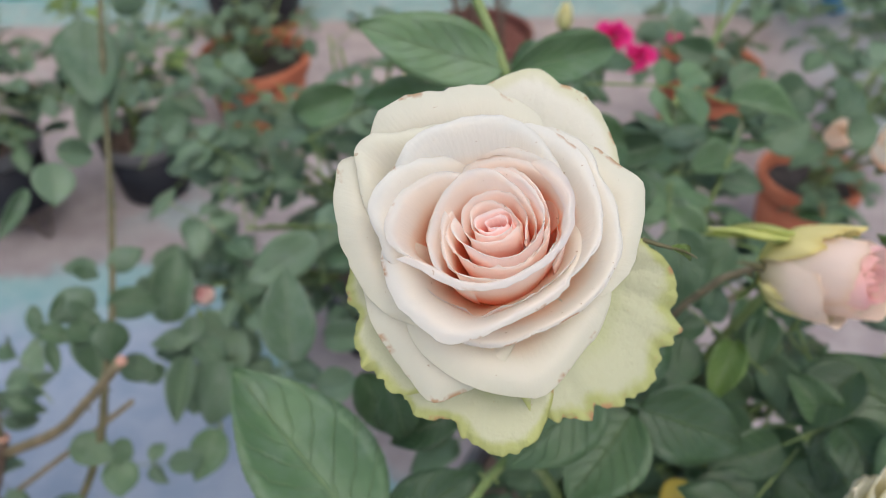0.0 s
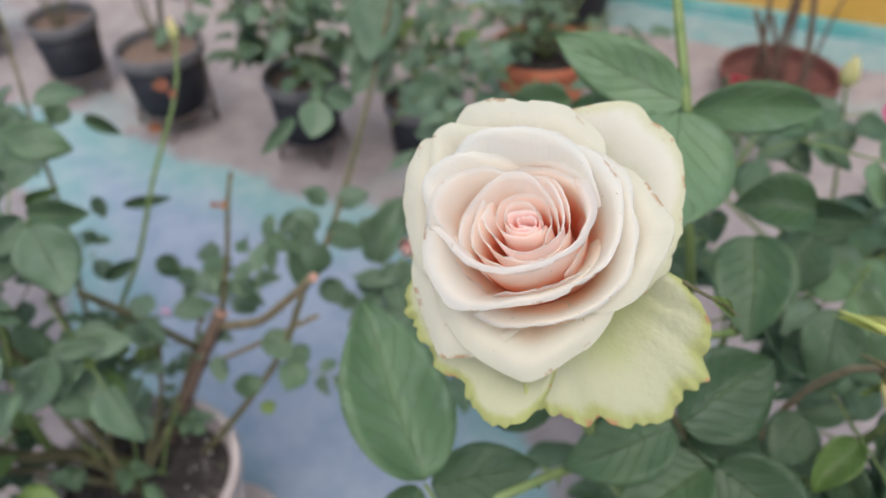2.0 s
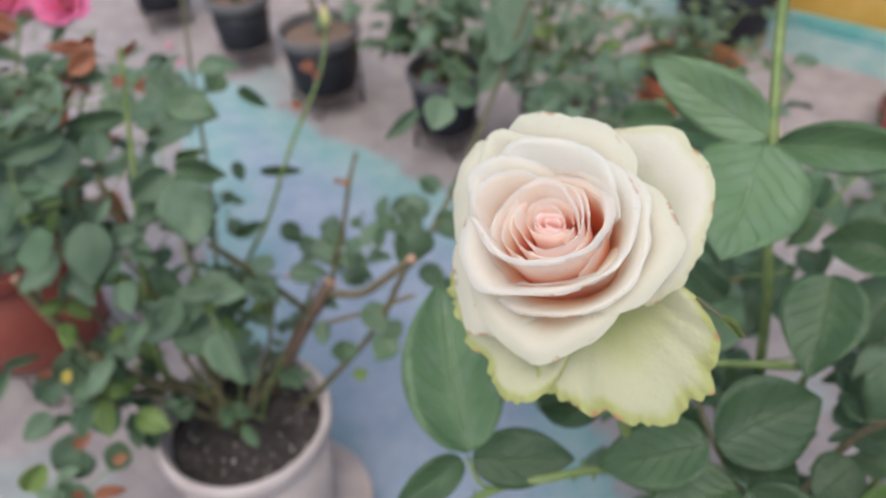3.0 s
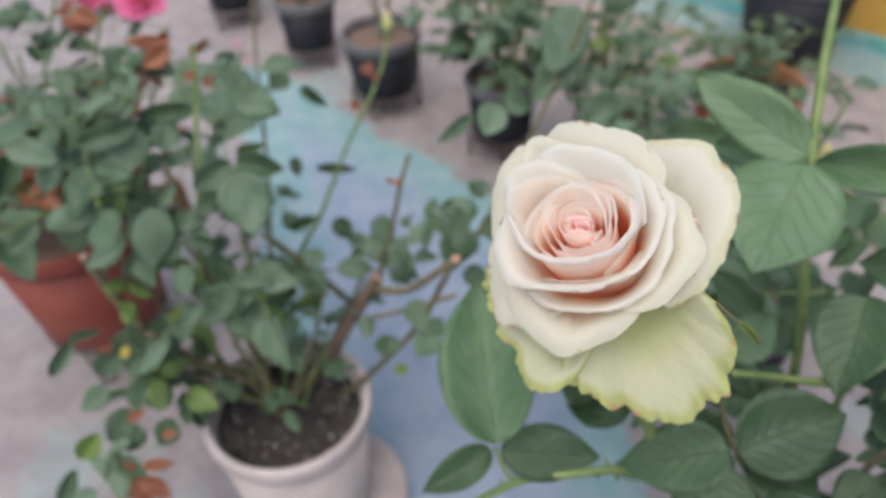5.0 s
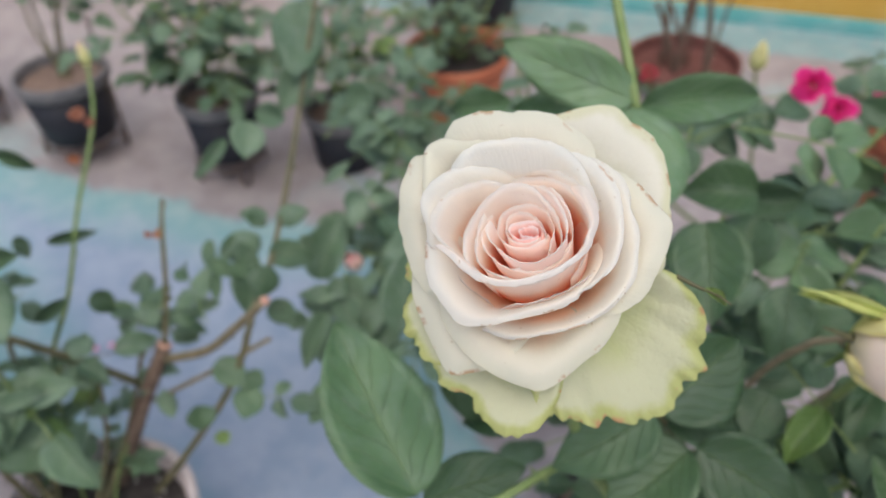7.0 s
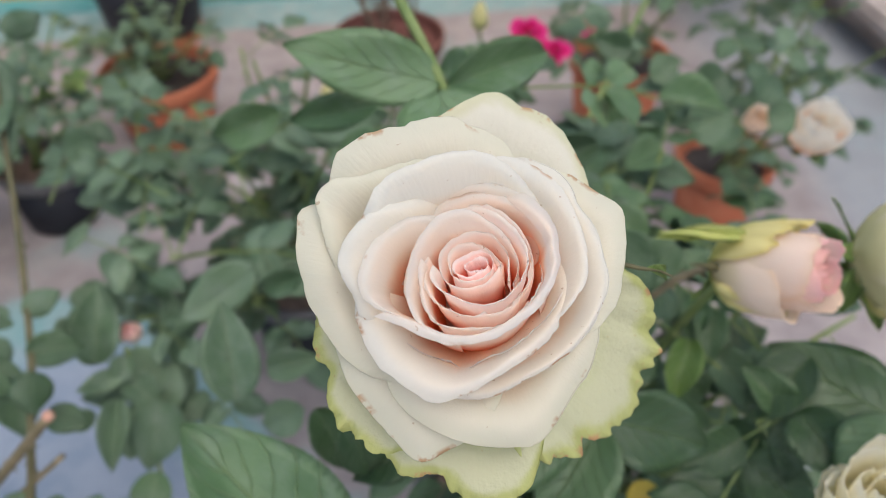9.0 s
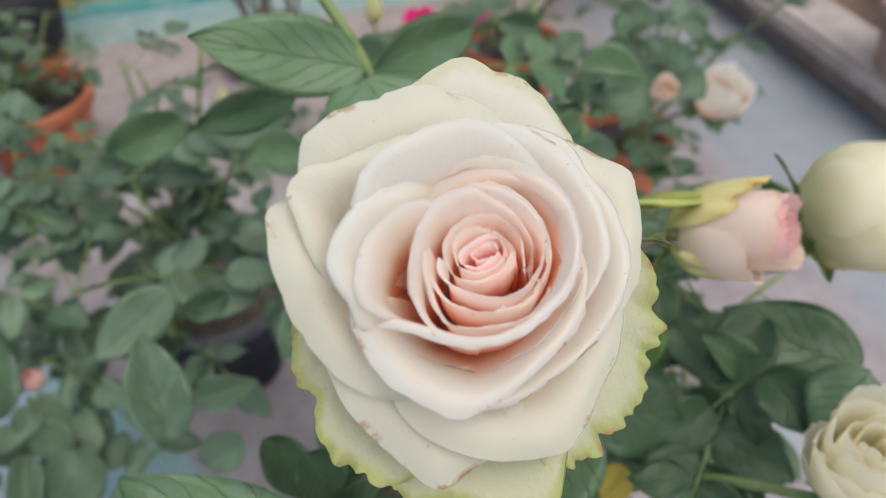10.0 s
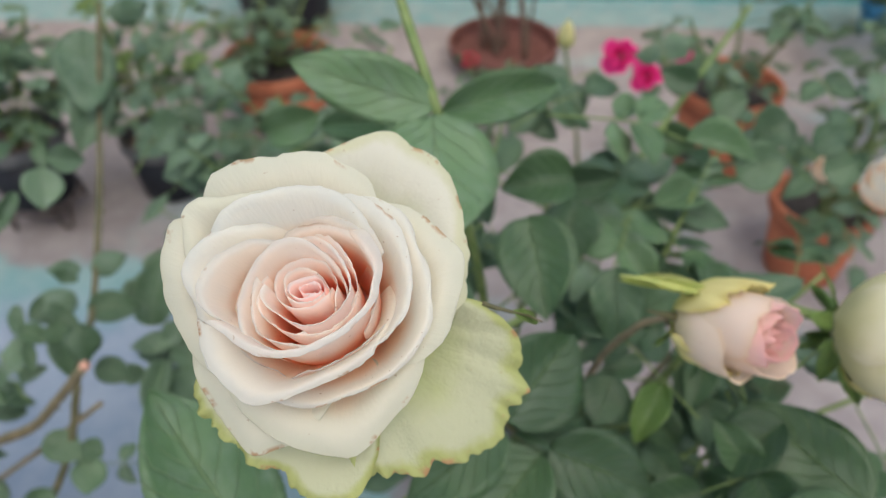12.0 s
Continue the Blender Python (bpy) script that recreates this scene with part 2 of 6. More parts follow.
SOIL = mottled("potting_soil", (0.032, 0.028, 0.026), (0.080, 0.070, 0.064), 0.95, 120.0, 1.0)
DRY_SOIL = mottled("dry_soil", (0.16, 0.11, 0.085), (0.24, 0.17, 0.13), 0.95, 70.0, 1.0)
PERLITE = mottled("perlite", (0.75, 0.73, 0.70), (0.62, 0.60, 0.58), 0.9, 50.0)
IRON = mottled("rusty_iron_wire", (0.05, 0.045, 0.045), (0.13, 0.08, 0.055), 0.6, 90.0, 0.4)
FLOOR = floor_material()
YELLOW = mottled("yellow_wall_paint", (0.62, 0.36, 0.07), (0.70, 0.43, 0.12), 0.75, 7.0, 0.4, 120.0)
CONCRETE = mottled("grey_concrete", (0.34, 0.30, 0.28), (0.45, 0.40, 0.38), 0.85, 12.0, 0.6, 150.0)
BROWN_BOWL = mottled("brown_bowl_clay", (0.115, 0.045, 0.038), (0.17, 0.07, 0.058), 0.7, 25.0, 0.3)


# ---- building helpers ----
def mesh_ob(name, verts, faces, material, parent=None, label="", smooth=True, uvs=None):
    me = bpy.data.meshes.new(name)
    me.from_pydata([tuple(v) for v in verts], [], faces)
    if uvs is not None:
        layer = me.uv_layers.new(name="petal")
        for loop in me.loops:
            layer.data[loop.index].uv = uvs[loop.vertex_index]
    me.materials.append(material)
    for f in me.polygons:
        f.use_smooth = smooth
    ob = new(name, me)
    if parent is not None:
        ob.parent = parent
    if label:
        ob["label"] = label
    return ob


def thing(name, label, category, group="", at=(0, 0, 0)):
    ob = new(name)
    ob.location = at
    ob.empty_display_size = 0.02
    return tagged(ob, label, category, group)


def sheet(grid, thick, uv=None):
    """Vertices and faces of a thin solid sheet over a grid of points (rows x columns x 3)."""
    g = np.asarray(grid, float)
    nv, nu = g.shape[:2]
    du, dv = np.gradient(g, axis=1), np.gradient(g, axis=0)
    nrm = np.cross(du, dv)
    nrm /= np.maximum(np.linalg.norm(nrm, axis=2, keepdims=True), 1e-12)
    top, low = (g + nrm * thick / 2).reshape(-1, 3), (g - nrm * thick / 2).reshape(-1, 3)
    k, faces = nv * nu, []
    at = lambda i, j: i * nu + j
    for i in range(nv - 1):
        for j in range(nu - 1):
            a, b, c, d = at(i, j), at(i, j + 1), at(i + 1, j + 1), at(i + 1, j)
            faces += [(a, b, c, d), (d + k, c + k, b + k, a + k)]
    ring = [at(0, j) for j in range(nu)] + [at(i, nu - 1) for i in range(1, nv)] + [at(nv - 1, j) for j in range(nu - 2, -1, -1)] + [at(i, 0) for i in range(nv - 2, 0, -1)]
    for a, b in zip(ring, ring[1:] + ring[:1]):
        faces.append((b, a, a + k, b + k))
    uvs = [(j / (nu - 1), i / (nv - 1)) for i in range(nv) for j in range(nu)] if uv is None else uv
    return np.vstack([top, low]), faces, uvs + uvs


def smooth_path(points, steps=6):
    """A Catmull-Rom path through the points."""
    p = [Vector(q) for q in points]
    if len(p) == 2:
        return [p[0].lerp(p[1], i / steps) for i in range(steps + 1)]
    ext = [2 * p[0] - p[1]] + p + [2 * p[-1] - p[-2]]
    out = []
    for i in range(1, len(ext) - 2):
        a, b, c, d = ext[i - 1:i + 3]
        for s in range(steps):
            t = s / steps
            out.append(0.5 * (2 * b + (c - a) * t + (2 * a - 5 * b + 4 * c - d) * t * t + (3 * b - a - 3 * c + d) * t ** 3))
    return out + [p[-1]]


def tube_data(points, r0, r1, sides=8, steps=6, knobs=0.0, seed=1):
    path = smooth_path(points, steps)
    rng = random.Random(seed)
    verts, faces = [], []
    side = Vector((1, 0, 0))
    for i, q in enumerate(path):
        way = (path[min(i + 1, len(path) - 1)] - path[max(i - 1, 0)]).normalized()
        side = (side - way * side.dot(way))
        if side.length < 1e-4:
            side = way.orthogonal()
        side.normalize()
        other = way.cross(side)
        r = (r0 + (r1 - r0) * i / (len(path) - 1)) * (1 + knobs * rng.uniform(-1, 1))
        for k in range(sides):
            a = 2 * math.pi * k / sides
            verts.append(q + (side * math.cos(a) + other * math.sin(a)) * r)
    n = len(path)
    for i in range(n - 1):
        for k in range(sides):
            k2 = (k + 1) % sides
            faces.append((i * sides + k, i * sides + k2, (i + 1) * sides + k2, (i + 1) * sides + k))
    faces.append(tuple(range(sides - 1, -1, -1)))
    faces.append(tuple((n - 1) * sides + k for k in range(sides)))
    return verts, faces, path


def thorns_on(verts, faces, path, r0, r1, count, size, seed):
    """Adds pointed prickles to a stem."""
    rng = random.Random(seed)
    for _ in range(count):
        i = rng.randrange(1, len(path) - 1)
        q, way = path[i], (path[i + 1] - path[i - 1]).normalized()
        side = way.orthogonal().normalized()
        side.rotate(Matrix.Rotation(rng.uniform(0, 6.28), 3, way))
        r = r0 + (r1 - r0) * i / (len(path) - 1)
        foot, tip = q + side * r * 0.7, q + side * (r + size) - way * size * 0.35
        w = way.cross(side) * size * 0.22
        k = len(verts)
        verts += [foot + way * size * 0.5, foot - way * size * 0.5, foot + w, foot - w, tip]
        faces += [(k, k + 2, k + 4), (k + 2, k + 1, k + 4), (k + 1, k + 3, k + 4), (k + 3, k, k + 4)]


def stem(parent, points, r0, r1, material=STEM, thorns=0, knobs=0.04, name="stem", sides=8, thorn_size=0.005, label=""):
    seed = int(abs(points[0][0]) * 7919 + abs(points[-1][1]) * 104729) % 9973
    v, f, path = tube_data(points, r0, r1, sides, 6, knobs, seed)
    if thorns:
        thorns_on(v, f, path, r0, r1, thorns, thorn_size, seed)
    return mesh_ob(name, v, f, material, parent, label)


def lathe(name, profile, material, parent=None, label="", sides=48, wobble=0.0, caps=True):
    """A turned body from (radius, height) pairs."""
    verts, faces = [], []
    for i, (r, z) in enumerate(profile):
        for k in range(sides):
            a = 2 * math.pi * k / sides
            rr = r * (1 + wobble * math.sin(3 * a + i))
            verts.append((rr * math.cos(a), rr * math.sin(a), z))
    for i in range(len(profile) - 1):
        for k in range(sides):
            k2 = (k + 1) % sides
            faces.append((i * sides + k, i * sides + k2, (i + 1) * sides + k2, (i + 1) * sides + k))
    if caps:
        faces.append(tuple(range(sides - 1, -1, -1)))
        faces.append(tuple((len(profile) - 1) * sides + k for k in range(sides)))
    return mesh_ob(name, verts, faces, material, parent, label)


def joined(parts):
    """Vertices and faces of several (verts, faces) in one."""
    verts, faces = [], []
    for v, f in parts:
        k = len(verts)
        verts += list(v)
        faces += [tuple(i + k for i in q) for q in f]
    return verts, faces


def box_data(x0, y0, z0, x1, y1, z1, chamfer=0.004):
    bm = bmesh.new()
    bmesh.ops.create_cube(bm, size=1, matrix=Matrix.Translation(((x0 + x1) / 2, (y0 + y1) / 2, (z0 + z1) / 2)) @ Matrix.Diagonal((x1 - x0, y1 - y0, z1 - z0, 1)))
    bmesh.ops.bevel(bm, geom=bm.edges[:], offset=chamfer, segments=2, affect="EDGES")
    bm.verts.index_update()
    out = [v.co.copy() for v in bm.verts], [tuple(v.index for v in f.verts) for f in bm.faces]
    bm.free()
    return out


# ---- the setting ----
def ground():
    xs = sorted(set([-400, -60, -12, -6] + [round(-3.2 + 0.08 * i, 3) for i in range(81)] + [6, 12, 60, 400]))
    ys = sorted(set([-400, -60, -12, -4] + [round(-1.0 + 0.08 * i, 3) for i in range(46)] + [6, 12, 60, 400]))
    verts, faces = [], []
    for y in ys:
        for x in xs:
            near = abs(x) < 3.3 and -1.1 < y < 2.7
            verts.append((x, y, (noise.noise(Vector((x * 1.7, y * 1.7, 0))) * 0.004 - 0.004) if near else -0.004))
    w = len(xs)
    for j in range(len(ys) - 1):
        for i in range(w - 1):
            faces.append((j * w + i, j * w + i + 1, (j + 1) * w + i + 1, (j + 1) * w + i))
    tagged(mesh_ob("floor", verts, faces, FLOOR), "worn concrete terrace floor with blue and turquoise paint", "floor", kind="structure")


ground()
v, f = box_data(-4.5, 2.27, -0.02, 3.0, 2.42, 0.9, 0.012)
tagged(mesh_ob("wall_north", v, f, YELLOW, smooth=False), "low yellow painted terrace wall, weathered", "wall", kind="structure")
v, f = box_data(-4.5, 2.235, -0.02, 3.0, 2.268, 0.035, 0.008)
TURQUOISE = mottled("turquoise_paint", (0.13, 0.40, 0.39), (0.27, 0.47, 0.45), 0.7, 9.0, 0.4, 120.0)
tagged(mesh_ob("baseboard", v, f, TURQUOISE, smooth=False), "turquoise painted skirting ledge at the wall's foot", "skirting", kind="structure")
v, f = joined([box_data(1.37, -1.5, -0.02, 1.45, 2.232, 0.068, 0.01), box_data(1.30, -1.5, 0.07, 1.47, 2.232, 0.12, 0.012)])
tagged(mesh_ob("kerb", v, f, CONCRETE, smooth=False), "overhanging grey concrete kerb of a planting bed, chipped", "kerb", kind="structure")
v, f = box_data(1.475, -1.5, -0.02, 3.0, 2.232, 0.07, 0.02)
tagged(mesh_ob("planting_bed", v, f, DRY_SOIL, smooth=False), "dry soil bed behind the concrete kerb", "soil", kind="structure")


# ---- pots and stands ----
def soil_data(r, z, seed, lumps=0.0025):
    rng = random.Random(seed)
    verts, faces, rings = [(0, 0, z + lumps)], [], 9
    for i in range(1, rings + 1):
        for k in range(28):
            a = 2 * math.pi * k / 28
            verts.append((r * i / rings * math.cos(a), r * i / rings * math.sin(a), z + rng.uniform(-lumps, lumps)))
    for k in range(28):
        faces.append((0, 1 + k, 1 + (k + 1) % 28))
    for i in range(rings - 1):
        for k in range(28):
            a, b = 1 + i * 28 + k, 1 + i * 28 + (k + 1) % 28
            faces.append((a, a + 28, b + 28, b))
    return verts, faces


def grit(parent, name, material, r, z, count, size, seed):
    """Crumbs lying on the soil, one mesh."""
    rng = random.Random(seed)
    parts = []
    for _ in range(count):
        a, d, s = rng.uniform(0, 6.28), r * math.sqrt(rng.random()), size * rng.uniform(0.5, 1.3)
        c = Vector((d * math.cos(a), d * math.sin(a), z + s * 0.4))
        pts = [c + Vector((x, y, zz)).normalized() * s * rng.uniform(0.7, 1.2) for x, y, zz in ((1, 0, 0), (-1, 0, 0), (0, 1, 0), (0, -1, 0), (0, 0, 1), (0, 0, -1))]
        parts.append((pts, [(0, 2, 4), (2, 1, 4), (1, 3, 4), (3, 0, 4), (2, 0, 5), (1, 2, 5), (3, 1, 5), (0, 3, 5)]))
    v, f = joined(parts)
    ob = mesh_ob(name, v, f, material, parent, smooth=False)
    ob["kind"] = "stuff"
    return ob


def pot(x, y, z, r, h, material, rim_material, label, category="flower pot", group="", rim=0.022, lip=0.008, taper=0.78, soil=SOIL, name="flower_pot", crumbs=120, soil_down=0.03):
    ob = thing(name, label, category, group, (x, y, z))
    ri = r - 0.006
    lathe("body", [(r * taper * 0.97, 0), (r * taper, 0.004), (r - lip, h - rim), (ri - lip, h - rim), (ri * 0.96 - lip, h - soil_down - 0.01), (r * taper * 0.6, h - soil_down - 0.02)], material, ob)
    lathe("rim", [(r - lip - 0.001, h - rim - 0.003), (r - 0.001, h - rim), (r, h - rim + 0.004), (r + 0.002, h - 0.004), (r, h), (ri - 0.002, h), (ri - 0.004, h - 0.004), (ri - lip + 0.001, h - rim - 0.002)], rim_material, ob, caps=False)
    v, f = soil_data(ri - lip - 0.002, h - soil_down, int(abs(x * 100) + abs(y * 37)))
    mesh_ob("soil", v, f, soil, ob)
    if crumbs:
        grit(ob, "soil_crumbs", soil, ri - lip - 0.008, h - soil_down, crumbs, r * 0.022, int(abs(x * 51)))
    return ob


def wire_stand(x, y, r, h, label="rusty iron wire plant stand with hairpin legs", turn=0.3):
    ob = thing("plant_stand", label, "plant stand", "plant stands", (x, y, 0))
    ring = [(r * math.cos(a), r * math.sin(a), h - 0.004) for a in [2 * math.pi * k / 24 for k in range(25)]]
    stem(ob, ring, 0.003, 0.003, IRON, name="ring", sides=6, knobs=0)
    stem(ob, [(q[0] * 0.78, q[1] * 0.78, h - 0.018) for q in ring], 0.0025, 0.0025, IRON, name="ring", sides=6, knobs=0)
    for k in range(4):
        a = turn + math.pi / 2 * k
        p = lambda d, rr, z: (rr * math.cos(a + d), rr * math.sin(a + d), z)
        stem(ob, [p(-0.22, r, h - 0.004), p(-0.10, r * 1.04, 0.012), p(0, r * 1.05, 0.004), p(0.10, r * 1.04, 0.012), p(0.22, r, h - 0.004)], 0.0028, 0.0028, IRON, name="leg", sides=6, knobs=0)
    return ob


WHITE_AT = (-0.46, 0.275)
saucer = thing("saucer", "dusty white plastic saucer on the floor", "saucer", at=(WHITE_AT[0] + 0.03, WHITE_AT[1] + 0.015, 0))
lathe("dish", [(0.095, 0.0), (0.104, 0.006), (0.112, 0.026), (0.115, 0.027), (0.112, 0.022), (0.1, 0.008), (0.0, 0.008)], WHITE_PLASTIC, saucer)
white_pot = pot(*WHITE_AT, 0.009, 0.111, 0.225, WHITE_PLASTIC, WHITE_PLASTIC, "dusty white plastic flower pot in a saucer", rim=0.028, lip=0.006, taper=0.80, crumbs=500, soil_down=0.03)
grit(white_pot, "perlite", PERLITE, 0.085, 0.196, 44, 0.0019, 5)

BLACK = dict(material=BLACK_PLASTIC, rim_material=GREY_RIM, group="black plastic pots", rim=0.028, lip=0.006, taper=0.80, soil=DRY_SOIL, crumbs=60, soil_down=0.022)
for bx, by, br, bh, turn in ((-1.2, 1.17, 0.1, 0.15, 0.5), (-1.545, 1.21, 0.085, 0.14, 0.1), (-0.83, 1.19, 0.085, 0.145, 0.9), (-1.95, 1.24, 0.09, 0.14, 0.3)):
    pot(bx, by, 0.058, br, bh, label="black plastic pot with grey rim on a wire stand", **BLACK)
    wire_stand(bx, by, br * 0.86, 0.058, turn=turn)
pot(-0.515, 2.06, 0.03, 0.15, 0.22, label="large black plastic pot with dry soil on a brick", **BLACK)
v, f = box_data(-0.60, 2.01, -0.01, -0.40, 2.11, 0.03, 0.006)
tagged(mesh_ob("brick", v, f, TERRACOTTA, smooth=False), "red clay brick lying under a black pot", "brick")
pot(-0.60, 1.30, 0.0, 0.085, 0.14, label="small black plastic pot among bushes", **BLACK)

RED = dict(rim=0.03, lip=0.009, taper=0.74, crumbs=60)
pot(-0.985, 0.255, 0.085, 0.14, 0.225, RED_PLASTIC, RED_PLASTIC, "dull red plastic pot on a wire stand", group="red pots", soil=DRY_SOIL, **RED)
wire_stand(-0.985, 0.255, 0.103, 0.085, turn=0.9)
pot(-0.42, 1.58, 0.0, 0.125, 0.155, TERRACOTTA, TERRACOTTA, "terracotta pot with a leafy bush", group="red pots", **RED)
pot(0.555, 1.42, 0.0, 0.105, 0.20, TERRACOTTA, TERRACOTTA, "terracotta pot with a magenta flowered plant", group="red pots", **RED)
pot(0.66, 1.10, 0.0, 0.09, 0.16, TERRACOTTA, TERRACOTTA, "terracotta pot beside pale rose bush", group="red pots", **RED)
pot(0.10, 1.84, 0.0, 0.14, 0.07, BROWN_BOWL, BROWN_BOWL, "wide brown clay bowl with a woody stump", group="red pots", rim=0.03, lip=0.008, taper=0.6, soil=BROWN_BOWL, crumbs=60)


# ---- the white rose ----
ROSE_O, ROSE_X, ROSE_Y, ROSE_A = Vector((0.018, 0.1817, 0.8342)), Vector((0.9995, -0.0175, 0.0245)), Vector((0, 0.8131, 0.5822)), Vector((-0.0301, -0.5819, 0.8127))
ROSE_FRAME = Matrix(((ROSE_X.x, ROSE_Y.x, ROSE_A.x, ROSE_O.x), (ROSE_X.y, ROSE_Y.y, ROSE_A.y, ROSE_O.y), (ROSE_X.z, ROSE_Y.z, ROSE_A.z, ROSE_O.z), (0, 0, 0, 1)))


def curve_through(ts, vs, t):
    """Smooth values at t from knots."""
    ts, vs = np.asarray(ts, float), np.asarray(vs, float)
    m = np.gradient(vs, ts)
    i = np.clip(np.searchsorted(ts, t) - 1, 0, len(ts) - 2)
    h = ts[i + 1] - ts[i]
    s = (t - ts[i]) / h
    return (2 * s ** 3 - 3 * s ** 2 + 1) * vs[i] + (s ** 3 - 2 * s ** 2 + s) * h * m[i] + (-2 * s ** 3 + 3 * s ** 2) * vs[i + 1] + (s ** 3 - s ** 2) * h * m[i + 1]


def petal_grid(rim, height, base=(2.5, -34), belly=(0.8, -20), lip=(0.8, 5), ruffle=0.0, waves=9, drop=0.25, nu=40, nv=26, seed=0, fold=0.0, edge=1.0, crease=0.35, lean=(0, 0), frill=0.55):
    """A petal in millimetres: rim = (angle, radius) knots round the flower's axis, height of the rim above its plane.
    belly: how far out and how high the petal bulges; lip: the last handle before the rim, which rolls it over."""
    ang, rad = zip(*rim)
    hs = height if isinstance(height, (list, tuple)) else [height] * len(rim)
    out = np.zeros((nv, nu, 3))
    us = np.linspace(0, 1, nu)
    th = ang[0] + (ang[-1] - ang[0]) * us
    sgn = 1 if ang[-1] > ang[0] else -1
    R = curve_through(np.array(ang) * sgn, rad, th * sgn)
    H = curve_through(np.array(ang) * sgn, hs, th * sgn)
    for j in range(nu):
        e = abs(2 * us[j] - 1)
        vmax = 1 - drop * e ** 5
        n1 = noise.noise(Vector((us[j] * waves, seed * 3.1, 0.3)))
        n2 = noise.noise(Vector((us[j] * waves * 2.1, seed * 5.7, 7.3)))
        nick = noise.noise(Vector((us[j] * 26, seed * 2.3, 1.9))) * 0.5 + max(0.0, noise.noise(Vector((us[j] * 13, seed * 7.7, 4.1))) - 0.3) * -2.2
        roll = 1 + 0.3 * noise.noise(Vector((us[j] * 2.6, seed * 4.3, 2.2)))
        vary = 0.35 + 1.3 * abs(noise.noise(Vector((us[j] * 4.1, seed * 1.3, 9.2))))
        n1, n2, nick = n1 * vary, n2 * vary, nick * (0.4 + vary) + 0.35 * vary * noise.noise(Vector((us[j] * 47, seed * 1.9, 3.3)))
        for i in range(nv):
            v = (1.0 if i == nv - 1 else 0.992 * (i / (nv - 2)) ** 0.85) * vmax
            p0, p1 = np.array((base[0] * R[j] if base[0] < 1 else base[0], base[1]), float), np.array((R[j] * belly[0], belly[1]))
            p2, p3 = np.array((R[j] * lip[0], H[j] + lip[1] * roll)), np.array((R[j], H[j]))
            b = (1 - v) ** 3 * p0 + 3 * (1 - v) ** 2 * v * p1 + 3 * (1 - v) * v * v * p2 + v ** 3 * p3
            w = max(0.0, (v - frill) / (1 - frill)) ** 2
            soft = noise.noise(Vector((us[j] * 3 + seed, v * 3, seed * 1.7))) * 0.8
            furrow = noise.noise(Vector((us[j] * 13 + seed * 3, v * 1.5, seed))) * crease * v
            r = b[0] + ruffle * w * (n1 * 0.9 + n2 * 0.45) + soft * v + nick * edge * max(0.0, (v - 0.8) / 0.2) ** 3
            h = b[1] + furrow + ruffle * w * (n2 * 0.8 - n1 * 0.9) + soft * 0.6 * v + fold * math.sin(us[j] * 9 + seed) * w
            a = math.radians(th[j])
            out[i, j] = (r * math.cos(a) + lean[0] * (1 - v), r * math.sin(a) + lean[1] * (1 - v), h)
    return out * 0.001


rose_bush = thing("rose_bush", "tall green rose bush with one large open cream rose", "rose bush", "rose bushes", (0.13, 0.42, 0.0))


def bloom_part(parent, m, name="bloom", label=""):
    ob = new(name)
    ob.parent = parent
    ob.matrix_parent_inverse = Matrix.Translation(-parent.location)
    ob.matrix_basis = m
    ob.empty_display_size = 0.02
    if label:
        ob["label"] = label
    return ob


rose = bloom_part(rose_bush, ROSE_FRAME, "bloom", "large open cream rose with blush pink heart")
COUNT = [0]


def petal_sheet(grid, thick, hem=1):
    """One thin layer whose rim is turned back on itself, so that its edge has thickness and light passes through the rest."""
    v, f, uv = sheet(grid, thick)
    nv, nu = grid.shape[:2]
    k = nv * nu
    low = k + (nv - 1 - hem) * nu
    keep = [q for q in f if all(i < k or i >= low for i in q)]
    v = v[:k].tolist() + v[low:].tolist()
    shift = low - k
    return v, [tuple(i if i < k else i - shift for i in q) for q in keep], uv[:k] + uv[low:]


def petal(material, rim, height, thick=0.00034, parent=rose, **shape):
    COUNT[0] += 1
    v, f, uv = petal_sheet(petal_grid(rim, height, seed=COUNT[0], **shape), thick)
    return mesh_ob("petal", v, f, material, parent, uvs=uv)


OUT = dict(base=(10, -34), belly=(0.66, -2), lip=(0.72, 6), drop=0.4, lean=(2, -4.5))
# green tinged guard petals, bent back
petal(GREENISH, [(172, 38), (182, 46), (189, 49), (198, 51.8), (206, 50.2), (213, 56.2), (222, 58), (231, 58.8), (240, 57), (248, 50)], [-12, -14, -15, -16.4, -17, -17.4, -17.7, -18, -18.5, -18], ruffle=3.0, waves=12, edge=2.6, crease=0.45, frill=0.8, drop=0.1, belly=(0.55, -26), lip=(0.82, 6), base=(3, -38), nu=90)
petal(GREENISH, [(226, 48), (236, 57), (244, 60.8), (252, 59.5), (260, 62.2), (266, 67), (277, 66.4), (283, 62), (288, 57), (295, 46)], [-18, -21, -22.7, -23.5, -24, -24, -22.7, -21.4, -20.6, -20], ruffle=3.4, waves=11, edge=2.6, crease=0.45, frill=0.8, drop=0.1, belly=(0.55, -28), lip=(0.82, 7), base=(3, -38), nu=90)
